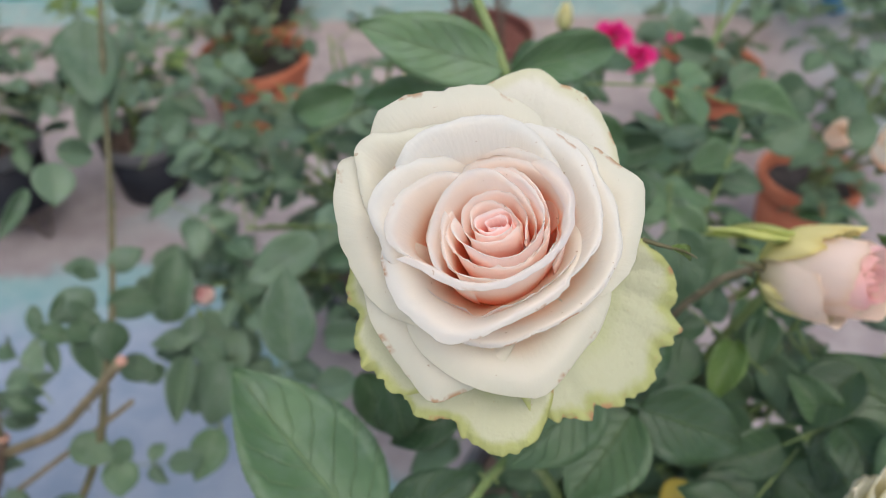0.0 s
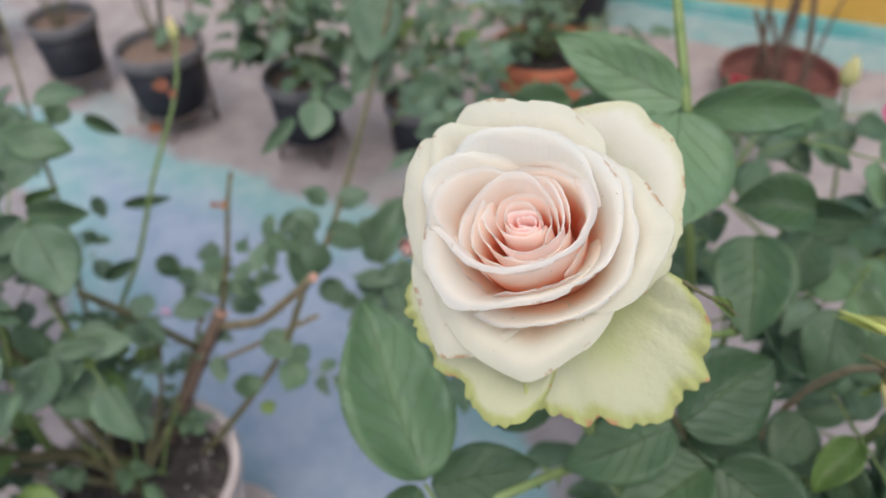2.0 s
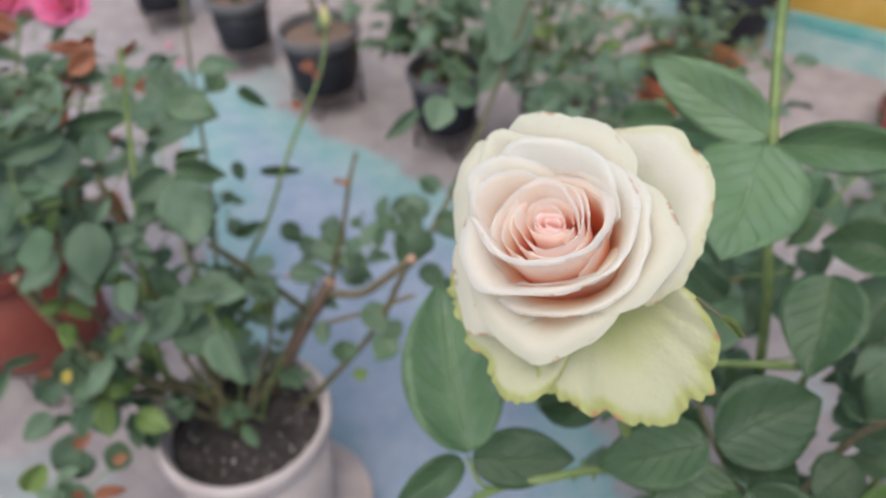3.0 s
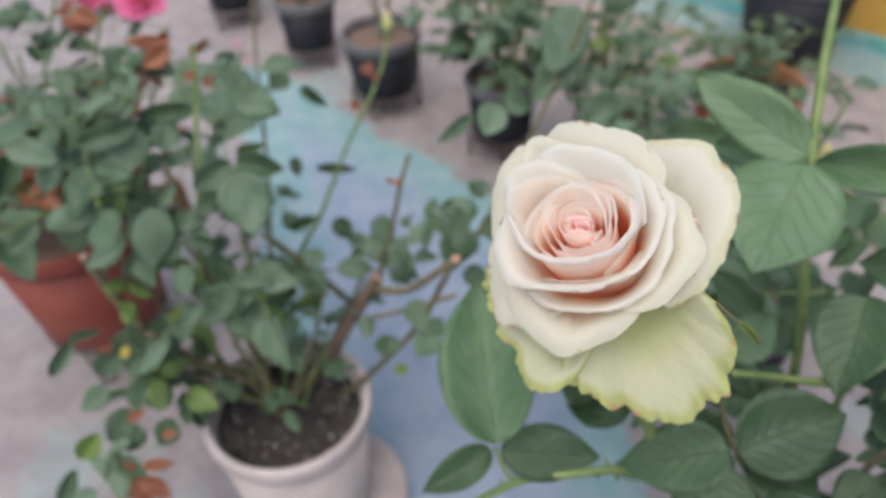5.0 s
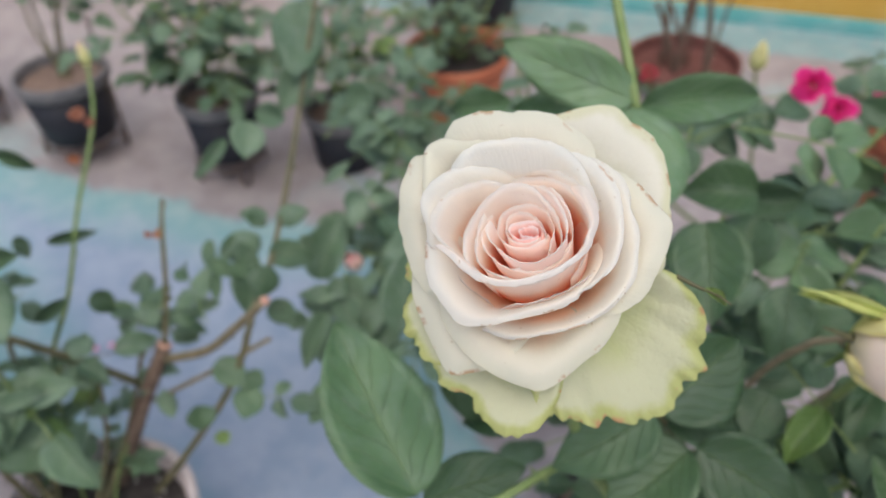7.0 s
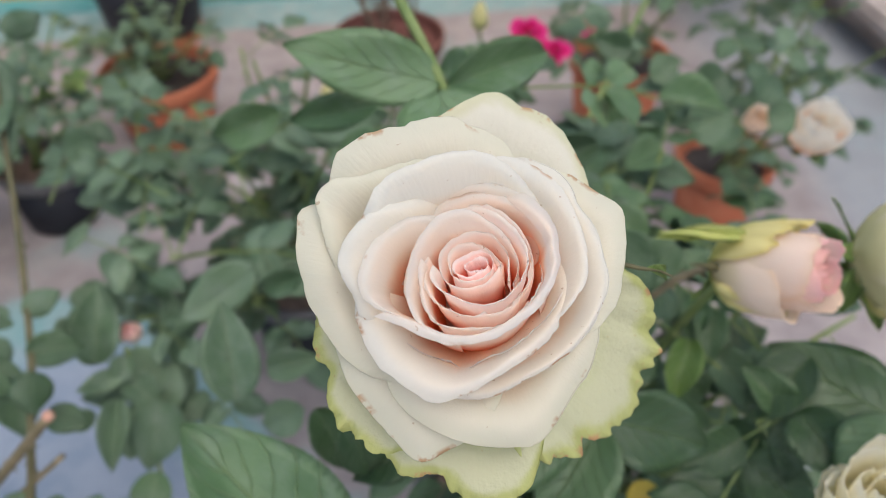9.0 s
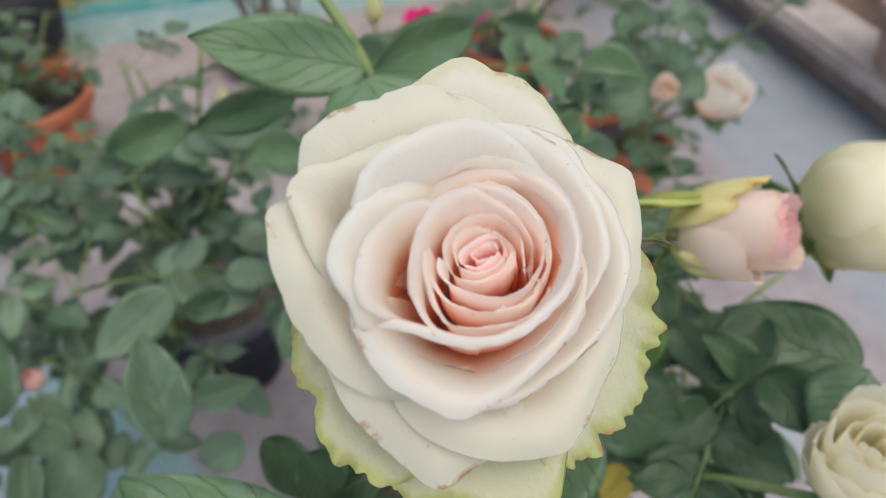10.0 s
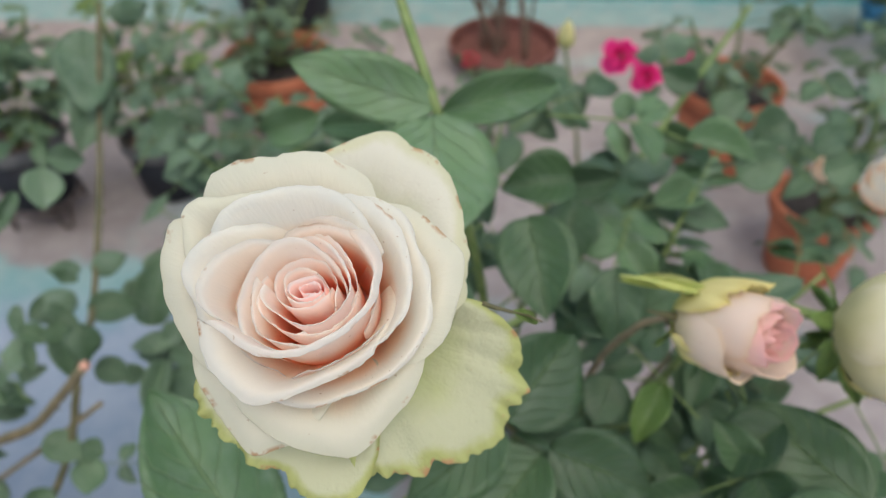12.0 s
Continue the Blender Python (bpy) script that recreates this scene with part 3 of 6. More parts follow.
petal(GREENISH, [(374, 42), (366, 46.4), (362, 54), (357, 61.5), (354, 65.5), (349, 67.5), (344, 68), (339, 72), (332, 70.5), (322, 73), (313, 71), (304, 65), (299, 65), (291, 61), (283, 54.5), (270, 47)], [-18, -22.6, -25, -31, -36, -40, -45, -49, -52, -55, -51, -44, -37, -30, -24, -18], ruffle=4.6, waves=17, edge=6.5, crease=0.55, frill=0.8, drop=0.05, belly=(0.5, -28), lip=(0.74, 13), base=(3, -38), nu=120, nv=32)
petal(GUARD_TOP, [(114, 46), (100, 53), (94, 55.9), (86, 59.8), (73, 65), (67, 62.7), (60, 63.2), (52, 61.5), (42, 57.3), (34, 53.6), (20, 49), (5, 46), (-14, 42)], [-9, -11, -11.5, -12.5, -15.6, -16.7, -18, -19.5, -20, -20, -19, -17.5, -16], ruffle=2.2, waves=13, edge=1.8, crease=0.5, frill=0.8, drop=0.12, belly=(0.6, -24), lip=(0.82, 6), base=(3, -38), nu=100)
# cream outer petals
petal(CREAM, [(158, 46), (150, 49.8), (141, 51), (133, 51.3), (124, 49.4), (113, 47.7), (97, 47.1), (85, 44.8), (67, 41.7), (52, 37)], [4, 9, 12, 14, 15, 13, 10, 7, 4, 2], ruffle=2.0, waves=7, **OUT)
petal(CREAM, [(72, 37.0), (60, 40.1), (48, 42.1), (36, 43.2), (26, 45.7), (17, 48.5), (10, 47.5), (-5, 44.5), (-18, 43.2), (-30, 41.2), (-46, 37.0)], [2, 2, 2, 3, 4, 5.5, 5, 4, 3, 2, 2], ruffle=2.1, waves=8, **OUT)
petal(CREAM, [(143, 44), (150, 48.4), (154, 52), (163, 50.2), (171, 48.8), (179, 47.9), (188, 46.6), (200, 44.5), (223, 40), (236, 35.5)], [9, 12, 13.5, 15, 15.5, 14, 11, 8, 5, 3], ruffle=1.6, waves=7, **dict(OUT, drop=0.1))
petal(CREAM, [(178, 41.9), (188, 44.2), (200, 45.0), (220, 47.6), (235, 50.0), (246, 54.9), (256, 50.6), (266, 46.3), (280, 41.0)], [4, 4, 3, 1, -2, -6, -6, -4, -2], ruffle=2.1, waves=7, **OUT)
petal(CREAM, [(208, 38.0), (222, 41.6), (237, 44.2), (257, 46.8), (272, 49.4), (283, 52.1), (292, 49.5), (308, 44.4), (326, 42.4), (341, 41.3), (353, 38.3)], [5, 4, 2, 0, -2, -3, -3, -1, 1, 2, 3], ruffle=1.9, waves=8, **OUT)
petal(CREAM, [(182, 37.5), (169, 40.6), (158, 43.8), (151, 47.8), (144, 46.3), (136, 40.8), (125, 37.1), (108, 34.3), (92, 31)], [8, 15, 18, 19, 19.5, 18.5, 17, 15.5, 13], ruffle=1.2, waves=6, base=(8, -28), belly=(0.74, -3), lip=(0.84, 3), drop=0.1, lean=(3, -6))
# second ring with broad rolled rims, high at the back
MID = dict(base=(8, -28), belly=(0.72, 3), lip=(0.86, 3.2), drop=0.06, lean=(3, -6))
petal(IVORY, [(172, 38), (160, 34.8), (147, 33.1), (136, 33.6), (128, 32.7), (116, 31.3), (103, 30.9), (91, 31.2), (80, 31), (71, 30.1), (60, 28.5), (46, 27), (32, 26)], [16, 22, 27, 28, 28, 27.5, 26, 23.5, 21, 19, 17.5, 15, 12], ruffle=0.9, waves=5, **MID)
petal(IVORY, [(-108, 36), (-90, 35.2), (-72, 33.8), (-50, 35), (-24, 37.5), (-10, 38), (8, 37), (27, 36.5), (42, 37.3), (60, 36), (74, 33)], [4, 4, 5, 7, 9.5, 10, 10.5, 11.5, 12.5, 13, 13], ruffle=1.4, waves=8, **MID)
petal(IVORY, [(82, 31), (60, 33), (40, 33.5), (25, 32.6), (8, 31.6), (-8, 30.4), (-22, 28.8), (-36, 27)], [18, 16.5, 15.5, 15, 15, 15, 15, 14], ruffle=1.2, waves=5, **MID)
petal(IVORY, [(212, 33), (204, 34), (197, 34.7), (189, 35), (184, 35.7), (178, 36.8), (173, 37.2), (167, 36.2), (160, 34), (153, 32.1), (146, 29.7), (138, 27), (127, 24.8), (114, 23.6), (98, 23)], [10, 14, 18, 21, 23, 25, 25.5, 26.5, 27, 27, 26.4, 24.5, 20.5, 14, 8], ruffle=0.8, waves=6, nu=52, **MID)
# front petal with a bruised rolled rim
petal(IVORY, [(184, 33.5), (193, 35.3), (201, 36.3), (210, 36.8), (220, 38.2), (229, 37.9), (238, 38.1), (248, 37.6), (256, 35.3), (268, 32.2), (279, 29.4), (296, 27.9), (313, 27.6), (331, 28), (347, 28.3), (362, 28.3), (376, 28)], [14, 15.6, 16.2, 17, 17.6, 17.5, 17, 16.5, 17, 17.5, 17.3, 16, 14, 12, 9.5, 6, 0], ruffle=0.9, waves=9, nu=64, **dict(MID, belly=(0.62, 7), lip=(0.77, 5.6)))
# back of the cup and the petal on its side
petal(BLUSH, [(176, 27), (160, 27.5), (146, 27.7), (138, 27.2), (128, 26.3), (116, 26.1), (106, 25.5), (97, 24.8), (83, 24.5), (68, 24.5), (58, 25.1), (49, 25.0), (40, 23.9), (26, 22.4), (8, 20)], [8, 11.5, 13.2, 13.6, 14.2, 15, 15.8, 16, 16, 15.8, 15.6, 15.2, 14, 11, 5], ruffle=0.7, waves=6, nu=52, base=(8, -24), belly=(0.74, 0), lip=(0.86, 2.8), drop=0.06, lean=(3, -6))
CUP = dict(base=(0.6, -14), belly=(1.04, 12), lip=(0.9, 3.0), drop=0.06, lean=(2.5, -4.5))
petal(BLUSH, [(122, 16.9), (134, 19.4), (142, 22), (149, 24.1), (158, 26.6), (166, 28.7), (174, 30.4), (181, 31.8), (185, 32.4), (191, 32.2), (197, 30.6), (204, 27.5), (214, 24.5)], [20, 23.4, 24, 24, 24.2, 25, 25.5, 25.5, 25, 24, 22.8, 20, 16], ruffle=0.7, waves=5, **dict(CUP, belly=(0.80, 8.5), lip=(0.86, 3.2), base=(0.58, -13)))
# one petal wrapped round the front of the cup
petal(BLUSH, [(78, 26.5), (62, 26.2), (48, 25.7), (36, 25.3), (27, 25), (18, 24.6), (7, 22.9), (-4, 22.4), (-13, 21.4), (-24, 20.3), (-40, 19.4), (-55, 18.9), (-70, 19.2), (-82, 20.2), (-96, 21.4), (-107, 22.7), (-118, 23.9), (-129, 25.3), (-140, 26.4), (-151, 29), (-159, 32.4)], [7, 13, 17, 18, 18.5, 19.5, 20.5, 21.5, 22, 24, 25.5, 26.8, 27.2, 27.2, 27.2, 27.2, 27.2, 27.2, 26.4, 25, 23.2], ruffle=0.6, waves=9, nu=72, **dict(CUP, belly=(0.93, 12), lip=(0.67, 6.0), drop=0.02))
# petals deep between the cup and the front
petal(BLUSH, [(246, 28), (252, 27.6), (258, 27.5), (266, 25.4), (284, 23.7), (306, 22.5), (333, 24.3), (347, 26.3), (362, 26.6), (378, 26.8)], [6, 8, 10, 14, 16, 15.6, 13, 9, 4, -4], ruffle=0.4, waves=5, nu=52, base=(0.7, -20), belly=(0.9, -4), lip=(0.95, 1.0), drop=0.1, lean=(2.5, -4.5))
petal(BLUSH, [(205, 31), (222, 28), (238, 27), (250, 27), (258, 28)], [10, 13, 13, 10, 5], ruffle=0.6, waves=5, base=(0.7, -20), belly=(0.9, -4), lip=(0.95, 1.0), drop=0.1, lean=(2.5, -4.5))
WALL = dict(base=(0.72, -8), belly=(0.99, 11), lip=(0.88, 2.6), drop=0.06, lean=(3.5, -7))
petal(BLUSH, [(245, 21.5), (235, 22.2), (225, 22.8), (213, 22.6), (198, 21.3), (183, 19.3), (162, 17.7), (141, 17.1), (123, 16.5), (108, 15.7), (90, 14.4), (75, 12.8), (43, 11.4), (17, 11.4), (0, 11.6), (-28, 11)], [20, 21, 21.5, 21.5, 21.2, 21.2, 22, 23, 23.8, 24, 23.5, 21.5, 19, 16.5, 15, 11], ruffle=0.4, waves=4, nu=56, **WALL)
petal(BLUSH, [(222, 22), (243, 20.4), (262, 19.2), (282, 18.2), (302, 17.2), (322, 17.0), (345, 18), (362, 18.8)], [20.5, 20.5, 20.5, 20, 19.5, 18.5, 16.5, 11], ruffle=0.4, waves=4, **WALL)
petal(BLUSH, [(168, 15.9), (185, 16.8), (200, 17.6), (214, 18.7), (226, 19.4), (243, 18.1), (262, 17), (282, 17), (302, 16.6), (321, 16.6)], [21.5, 21.2, 20.8, 20.2, 19.6, 19, 18.4, 17.8, 17, 15], ruffle=0.4, waves=4, **WALL)
petal(HEART, [(112, 17.6), (90, 16.9), (68, 15.6), (47, 14.4), (24, 14), (6, 14), (-12, 13.2), (-29, 12.3), (-52, 11.5), (-74, 11.1), (-90, 10.9), (-106, 10.6), (-125, 10.7), (-144, 11.7), (-158, 12.9), (-174, 13.5), (-185, 12.7)], [14, 18.5, 20.8, 21.4, 21.4, 21, 20.8, 20.6, 20.6, 20.6, 20.8, 21, 21.2, 21.6, 22, 22.2, 22], ruffle=0.4, waves=4, nu=56, **dict(WALL, belly=(0.9, 8)))
petal(HEART, [(104, 18.6), (82, 17.8), (60, 16.7), (40, 16), (20, 15.6), (0, 15.4), (-20, 14.8), (-40, 14.2), (-64, 13.4)], [11, 15.5, 18.5, 19.5, 19, 18, 17, 16, 13], ruffle=0.4, waves=4, **WALL)
# narrow petals packed between the heart and the cup
petal(HEART, [(160, 14.6), (178, 15.2), (196, 15.6), (214, 15.2), (232, 14.4), (250, 13.9), (270, 13.8), (290, 14), (308, 13.8), (326, 13.2)], [17, 19, 20, 19.8, 19.4, 19, 18.8, 18.6, 17.5, 14], ruffle=0.4, waves=5, **WALL)
petal(BLUSH, [(-34, 20), (-16, 20.4), (2, 20.6), (20, 21), (38, 21.4), (56, 21.6), (76, 21.6), (98, 21), (120, 20.4), (140, 20)], [9, 13, 15, 15.6, 15.6, 15.4, 15.4, 15.6, 15, 11], ruffle=0.4, waves=5, **WALL)
# heart: petals wound in one spiral
TIGHT = dict(lean=(3.2, -6.5), base=(0.80, 0), belly=(0.97, 8), edge=0.4, lip=(0.93, 1.1), nu=64, nv=18, drop=0.02, ruffle=0.25, waves=8)
petal(HEART, [(324.9, 9.9), (348.8, 8.5), (373.5, 9), (399.6, 8.8), (422.5, 9.5), (446.1, 9.5), (472, 9.3), (496.3, 9.8), (516.5, 10.5), (531.9, 10.3), (551.9, 9.9), (570, 8.7), (587.6, 7.4), (614.1, 5.6), (655.7, 5), (699.6, 5.7), (733, 7)], [15, 17.3, 17.5, 17.8, 18.2, 18.8, 19, 19, 19, 18.5, 18, 17.5, 17.2, 17, 17, 16.8, 15], **TIGHT)
petal(HEART, [(337.3, 6.8), (357.6, 6.3), (385, 5.4), (420, 5.3), (457.9, 6.3), (481.5, 7.4), (501, 8.3), (516.8, 8.5), (531.6, 7.9), (556, 7.4), (577.3, 5.9), (605.9, 4.2), (658.9, 3.5), (703.5, 4.1), (735.4, 4.9)], [15.5, 16.8, 17.2, 17.6, 18, 18, 18, 18, 17.5, 17, 16.8, 16.5, 16.5, 16.3, 15], **TIGHT)
petal(CENTRE, [(356, 4.8), (380.7, 4.8), (407.9, 5.1), (455.2, 4.2), (503.7, 4.8), (526.5, 6.4), (545.2, 6.4), (565.4, 4.8), (602.6, 2.6), (672.5, 2), (726.1, 3)], [15.5, 16.6, 17, 17, 17, 16.8, 16.4, 16.2, 16, 16, 15], **TIGHT)
petal(CENTRE, [(1.1, 3.4), (30.7, 3.6), (68.7, 3), (128, 2.9), (162.8, 3.6), (188.8, 3), (235, 1.3), (346.9, 1.4)], [15, 16, 16.2, 16.2, 16, 15.6, 15.4, 15], **TIGHT)
core = lathe("core", [(9, -26), (20, -16), (15, -8), (10, -2), (4, 3), (0.5, 5)], HEART, rose, sides=24)
core.data.transform(Matrix.Translation((0.003, -0.006, -0.003)) @ Matrix.Scale(0.001, 4))
core.data.uv_layers.new(name="petal")


# ---- leaves and stems ----
def leaf_template(seed, teeth=13, fold=0.22, bend=0.12, wave=0.03, nu=9, nv=46):
    """A leaf of unit length and width: pointed oval, toothed, folded at the midrib and bent down at the tip."""
    rng = random.Random(seed)
    g = np.zeros((nv, nu, 3))
    a, b = rng.uniform(0, 6), rng.uniform(0.8, 1.2)
    for i in range(nv):
        y = i / (nv - 1)
        half = 0.52 * (math.sin(math.pi * min(1, y ** 0.80)) ** (0.60 + 0.26 * y)) if 0 < y < 1 else 0.0
        half = max(half, 0.008)
        tooth = 1 + (0.010 if i % 2 else -0.008) * (0.2 < y < 0.98) * (nv / 46) * rng.uniform(0.3, 1.5)
        for j in range(nu):
            s = 2 * j / (nu - 1) - 1
            x = s * half * (tooth if abs(s) > 0.99 else 1)
            z = fold * abs(s) ** 1.3 * half - bend * b * y * y + wave * math.sin(y * 9 + a + 2 * s) * abs(s) + 0.02 * math.sin(a + 5 * y)
            g[i, j] = (x + 0.03 * math.sin(y * 3 + a), y, z)
    return sheet(g, 0.005)


LEAF_SHAPES = []
for k in range(8):
    v, f, uv = leaf_template(40 + k, fold=(0.30, 0.12, 0.45, -0.15, 0.25, 0.05, 0.6, 0.2)[k], bend=(0.1, 0.05, 0.25, 0.15, 0.3, -0.1, 0.2, 0.4)[k], wave=(0.02, 0.03, 0.05, 0.04, 0.03, 0.05, 0.02, 0.06)[k])
    ob = mesh_ob("leaf", v, f, LEAF, uvs=uv)
    LEAF_SHAPES.append(ob.data)
    bpy.data.objects.remove(ob)
SMALL_SHAPES = []
for k in range(5):
    v, f, uv = leaf_template(70 + k, fold=(0.3, 0.1, 0.45, -0.1, 0.2)[k], bend=(0.1, 0.25, 0.2, 0.35, 0.05)[k], nu=5, nv=10)
    ob = mesh_ob("leaf", v, f, LEAF, uvs=uv)
    SMALL_SHAPES.append(ob.data)
    bpy.data.objects.remove(ob)
SHAPED = {}


def leaf_mesh(shape, material):
    key = (shape.name, material.name)
    if key not in SHAPED:
        me = shape.copy()
        me.materials.clear()
        me.materials.append(material)
        SHAPED[key] = me
    return SHAPED[key]


def leaf(bush, base, tip, width, face=(0, -0.5, 0.85), material=None, shape=None, small=False, rng=random.Random(3)):
    base, tip, face = Vector(base), Vector(tip), Vector(face)
    y = tip - base
    length = y.length
    y.normalize()
    x = y.cross(face)
    x = x.normalized() if x.length > 1e-4 else y.orthogonal().normalized()
    z = x.cross(y)
    shapes = SMALL_SHAPES if small else LEAF_SHAPES
    me = leaf_mesh(shapes[shape if shape is not None else rng.randrange(len(shapes))], material or (LEAF_DEEP if bush is rose_bush else LEAF))
    ob = new("leaf", me)
    ob.parent = bush
    ob.matrix_parent_inverse = Matrix.Translation(-bush.location)
    ob.matrix_basis = Matrix(((x.x * width, y.x * length, z.x * length, base.x), (x.y * width, y.y * length, z.y * length, base.y), (x.z * width, y.z * length, z.z * length, base.z), (0, 0, 0, 1)))
    return ob


def branch(bush, points, r0, r1, material=STEM, thorns=0, name="stem", **more):
    ob = stem(bush, points, r0, r1, material, thorns, name=name, **more)
    ob.matrix_parent_inverse = Matrix.Translation(-bush.location)
    return ob


def spray(bush, start, way, size, count=5, materials=(LEAF,), rng=None, small=False, face=(0, -0.45, 0.9), twig=STEM, spread=1.0, shape=None):
    """A compound rose leaf: a thin stalk with a leaflet at its end and pairs along it."""
    way, start = Vector(way).normalized(), Vector(start)
    face = Vector(face) + Vector((rng.uniform(-0.35, 0.35), rng.uniform(-0.35, 0.35), 0))
    face.normalize()
    side = way.cross(face).normalized()
    pairs = (count - 1) // 2
    step = size * 0.75
    path = [start, start + way * step * (0.9 + 0.5 * pairs), start + way * step * (0.9 + pairs) - Vector((0, 0, 1)) * size * 0.12 * pairs]
    branch(bush, path, size * 0.022, size * 0.014, twig, name="leaf_stalk", sides=5)
    end = path[-1]
    m = rng.choice(materials)
    tilt = lambda: face + Vector((rng.uniform(-0.3, 0.3), rng.uniform(-0.3, 0.3), rng.uniform(-0.1, 0.3)))
    leaf(bush, end, end + way * size * rng.uniform(0.9, 1.1) - Vector((0, 0, 1)) * size * 0.1, size * rng.uniform(0.55, 0.68), tilt(), m, shape, small, rng)
    for k in range(pairs):
        q = start + (path[1] - start) * (0.55 + 0.45 * (k + 1) / pairs) if pairs > 1 else path[1]
        s = size * (0.78 + 0.12 * k)
        for sg in (-1, 1):
            d = (way * 0.55 + side * sg * spread).normalized()
            leaf(bush, q + side * sg * size * 0.04, q + d * s * rng.uniform(0.85, 1.05) - Vector((0, 0, 1)) * s * 0.08, s * rng.uniform(0.52, 0.66), tilt(), m, shape, small, rng)


def bushy(bush, base, tops, size, sprays, materials, seed, twig=STEM, r=0.004, small=True, bare=0.25, thorns=5, leaflets=(3, 5, 5)):
    """Stems from the base to each top, with compound leaves all along the upper part."""
    rng = random.Random(seed)
    base = Vector(base)
    for top in tops:
        top = Vector(top)
        mid = base.lerp(top, 0.5) + Vector((rng.uniform(-1, 1), rng.uniform(-1, 1), 0)) * (top - base).length * 0.08
        foot = base + Vector((rng.uniform(-0.02, 0.02), rng.uniform(-0.02, 0.02), 0))
        branch(bush, [foot, mid, top], r, r * 0.5, twig, thorns)
        for _ in range(sprays):
            t = rng.uniform(bare, 1.0)
            p = (foot.lerp(mid, t * 2) if t < 0.5 else mid.lerp(top, t * 2 - 1))
            a = rng.uniform(0, 6.283)
            spray(bush, p, (math.cos(a), math.sin(a), rng.uniform(-0.15, 0.45)), size * rng.uniform(0.75, 1.2), rng.choice(leaflets), materials, rng, small, (0, 0, 1), twig)


GREENS = (LEAF, LEAF_DARK, LEAF_DARK, LEAF)

pot_bush = thing("rose_bush", "pruned rose bush with thick brown stems in a white pot", "rose bush", "rose bushes", (-0.46, 0.275, 0.2))


# ---- buds and small flowers ----
def axis_frame(base, tip):
    z = (Vector(tip) - Vector(base)).normalized()
    x = z.orthogonal().normalized()
    y = z.cross(x)
    return Matrix(((x.x, y.x, z.x, base[0]), (x.y, y.y, z.y, base[1]), (x.z, y.z, z.z, base[2]), (0, 0, 0, 1)))


def rose_bud(bush, base, tip, radius, outer, inner, name="bud", label="", turns=11, mouth=0.7, sepals=5, sepal_out=0.5):
    """A half closed rose: overlapping petals round an axis from base to tip, with green sepals."""
    length = (Vector(tip) - Vector(base)).length * 1000
    part_ob = bloom_part(bush, axis_frame(base, tip), name, label)
    r = radius * 1000
    for k in range(turns):
        q = k / (turns - 1)
        rr, hh = r * mouth * (1.08 - 0.90 * q), length * ((0.72, 0.84, 0.92)[k] if k < 3 else 0.99 - 0.07 * q)
        a = 137 * k
        m = outer if k < 4 else inner
        flare = max(0.0, 1 - 2.2 * q)
        petal(m, [(a - 78, rr * 0.98), (a - 45, rr * (1.02 + 0.05 * flare)), (a - 5, rr * (1.06 + 0.15 * flare)), (a + 40, rr * (1.0 + 0.08 * flare)), (a + 80, rr * 0.93)], [hh * 0.86, hh * 0.97, hh * 1.02, hh * 0.98, hh * 0.84], parent=part_ob, base=(r * 0.12 + 1, 0), belly=(1.30 * (r / max(rr, 1)) * (1 - 0.55 * q), length * 0.22), lip=(1.02 + 0.1 * q - 0.16 * flare, -length * 0.12 * q + length * 0.04 * flare), ruffle=r * (0.06 + 0.12 * flare), waves=7, edge=1.0, crease=0.7, nu=34, nv=18)
    for k in range(sepals):
        a = math.radians(72 * k + 20)
        out = Vector((math.cos(a), math.sin(a), 0))
        p0, p1 = out * radius * 0.2, out * radius * (0.6 + 0.5 * sepal_out) + Vector((0, 0, length * 0.00045 * (1 - sepal_out) - radius * 0.5 * sepal_out))
        lf = leaf(part_ob, p0, p1, radius * 0.32, (0, 0, 1), LEAF_YOUNG, 1, True)
        lf.name = "sepal"
        lf.matrix_parent_inverse = Matrix()
    return part_ob


def small_flower(bush, centre, face, radius, material, petals=14, seed=1, name="flower", label=""):
    part_ob = bloom_part(bush, axis_frame(centre, Vector(centre) + Vector(face)), name, label)
    rng = random.Random(seed)
    r = radius * 1000
    for k in range(petals):
        q = k / petals
        rr, a = r * (1 - 0.8 * q), 137.5 * k
        w = 48
        petal(material, [(a - w, rr * 0.7), (a - w / 2, rr * 0.95), (a, rr * rng.uniform(0.95, 1.1)), (a + w / 2, rr * 0.95), (a + w, rr * 0.7)], r * (0.1 + 0.6 * q), parent=part_ob, base=(r * 0.05, -r * 0.3), belly=(0.5, -r * 0.1), lip=(0.8, r * 0.15), ruffle=r * 0.1, nu=10, nv=8)
    return part_ob

# large leaves close round the bloom
leaf(rose_bush, (0.037, 0.402, 0.768), (-0.044, 0.398, 0.802), 0.0387, face=(0.28, -0.83, 0.49), material=LEAF_TOP, shape=1)
leaf(rose_bush, (0.038, 0.398, 0.764), (0.048, 0.309, 0.745), 0.0657, face=(0.21, -0.79, 0.58), material=LEAF_TOP, shape=1)
leaf(rose_bush, (0.041, 0.404, 0.765), (0.12, 0.455, 0.755), 0.0309, face=(-0.02, -0.85, 0.52), material=LEAF_TOP, shape=0)
leaf(rose_bush, (0.006, 0.458, 0.723), (-0.063, 0.476, 0.705), 0.0247, face=(0.18, -0.82, 0.54), material=LEAF_TOP, shape=4)
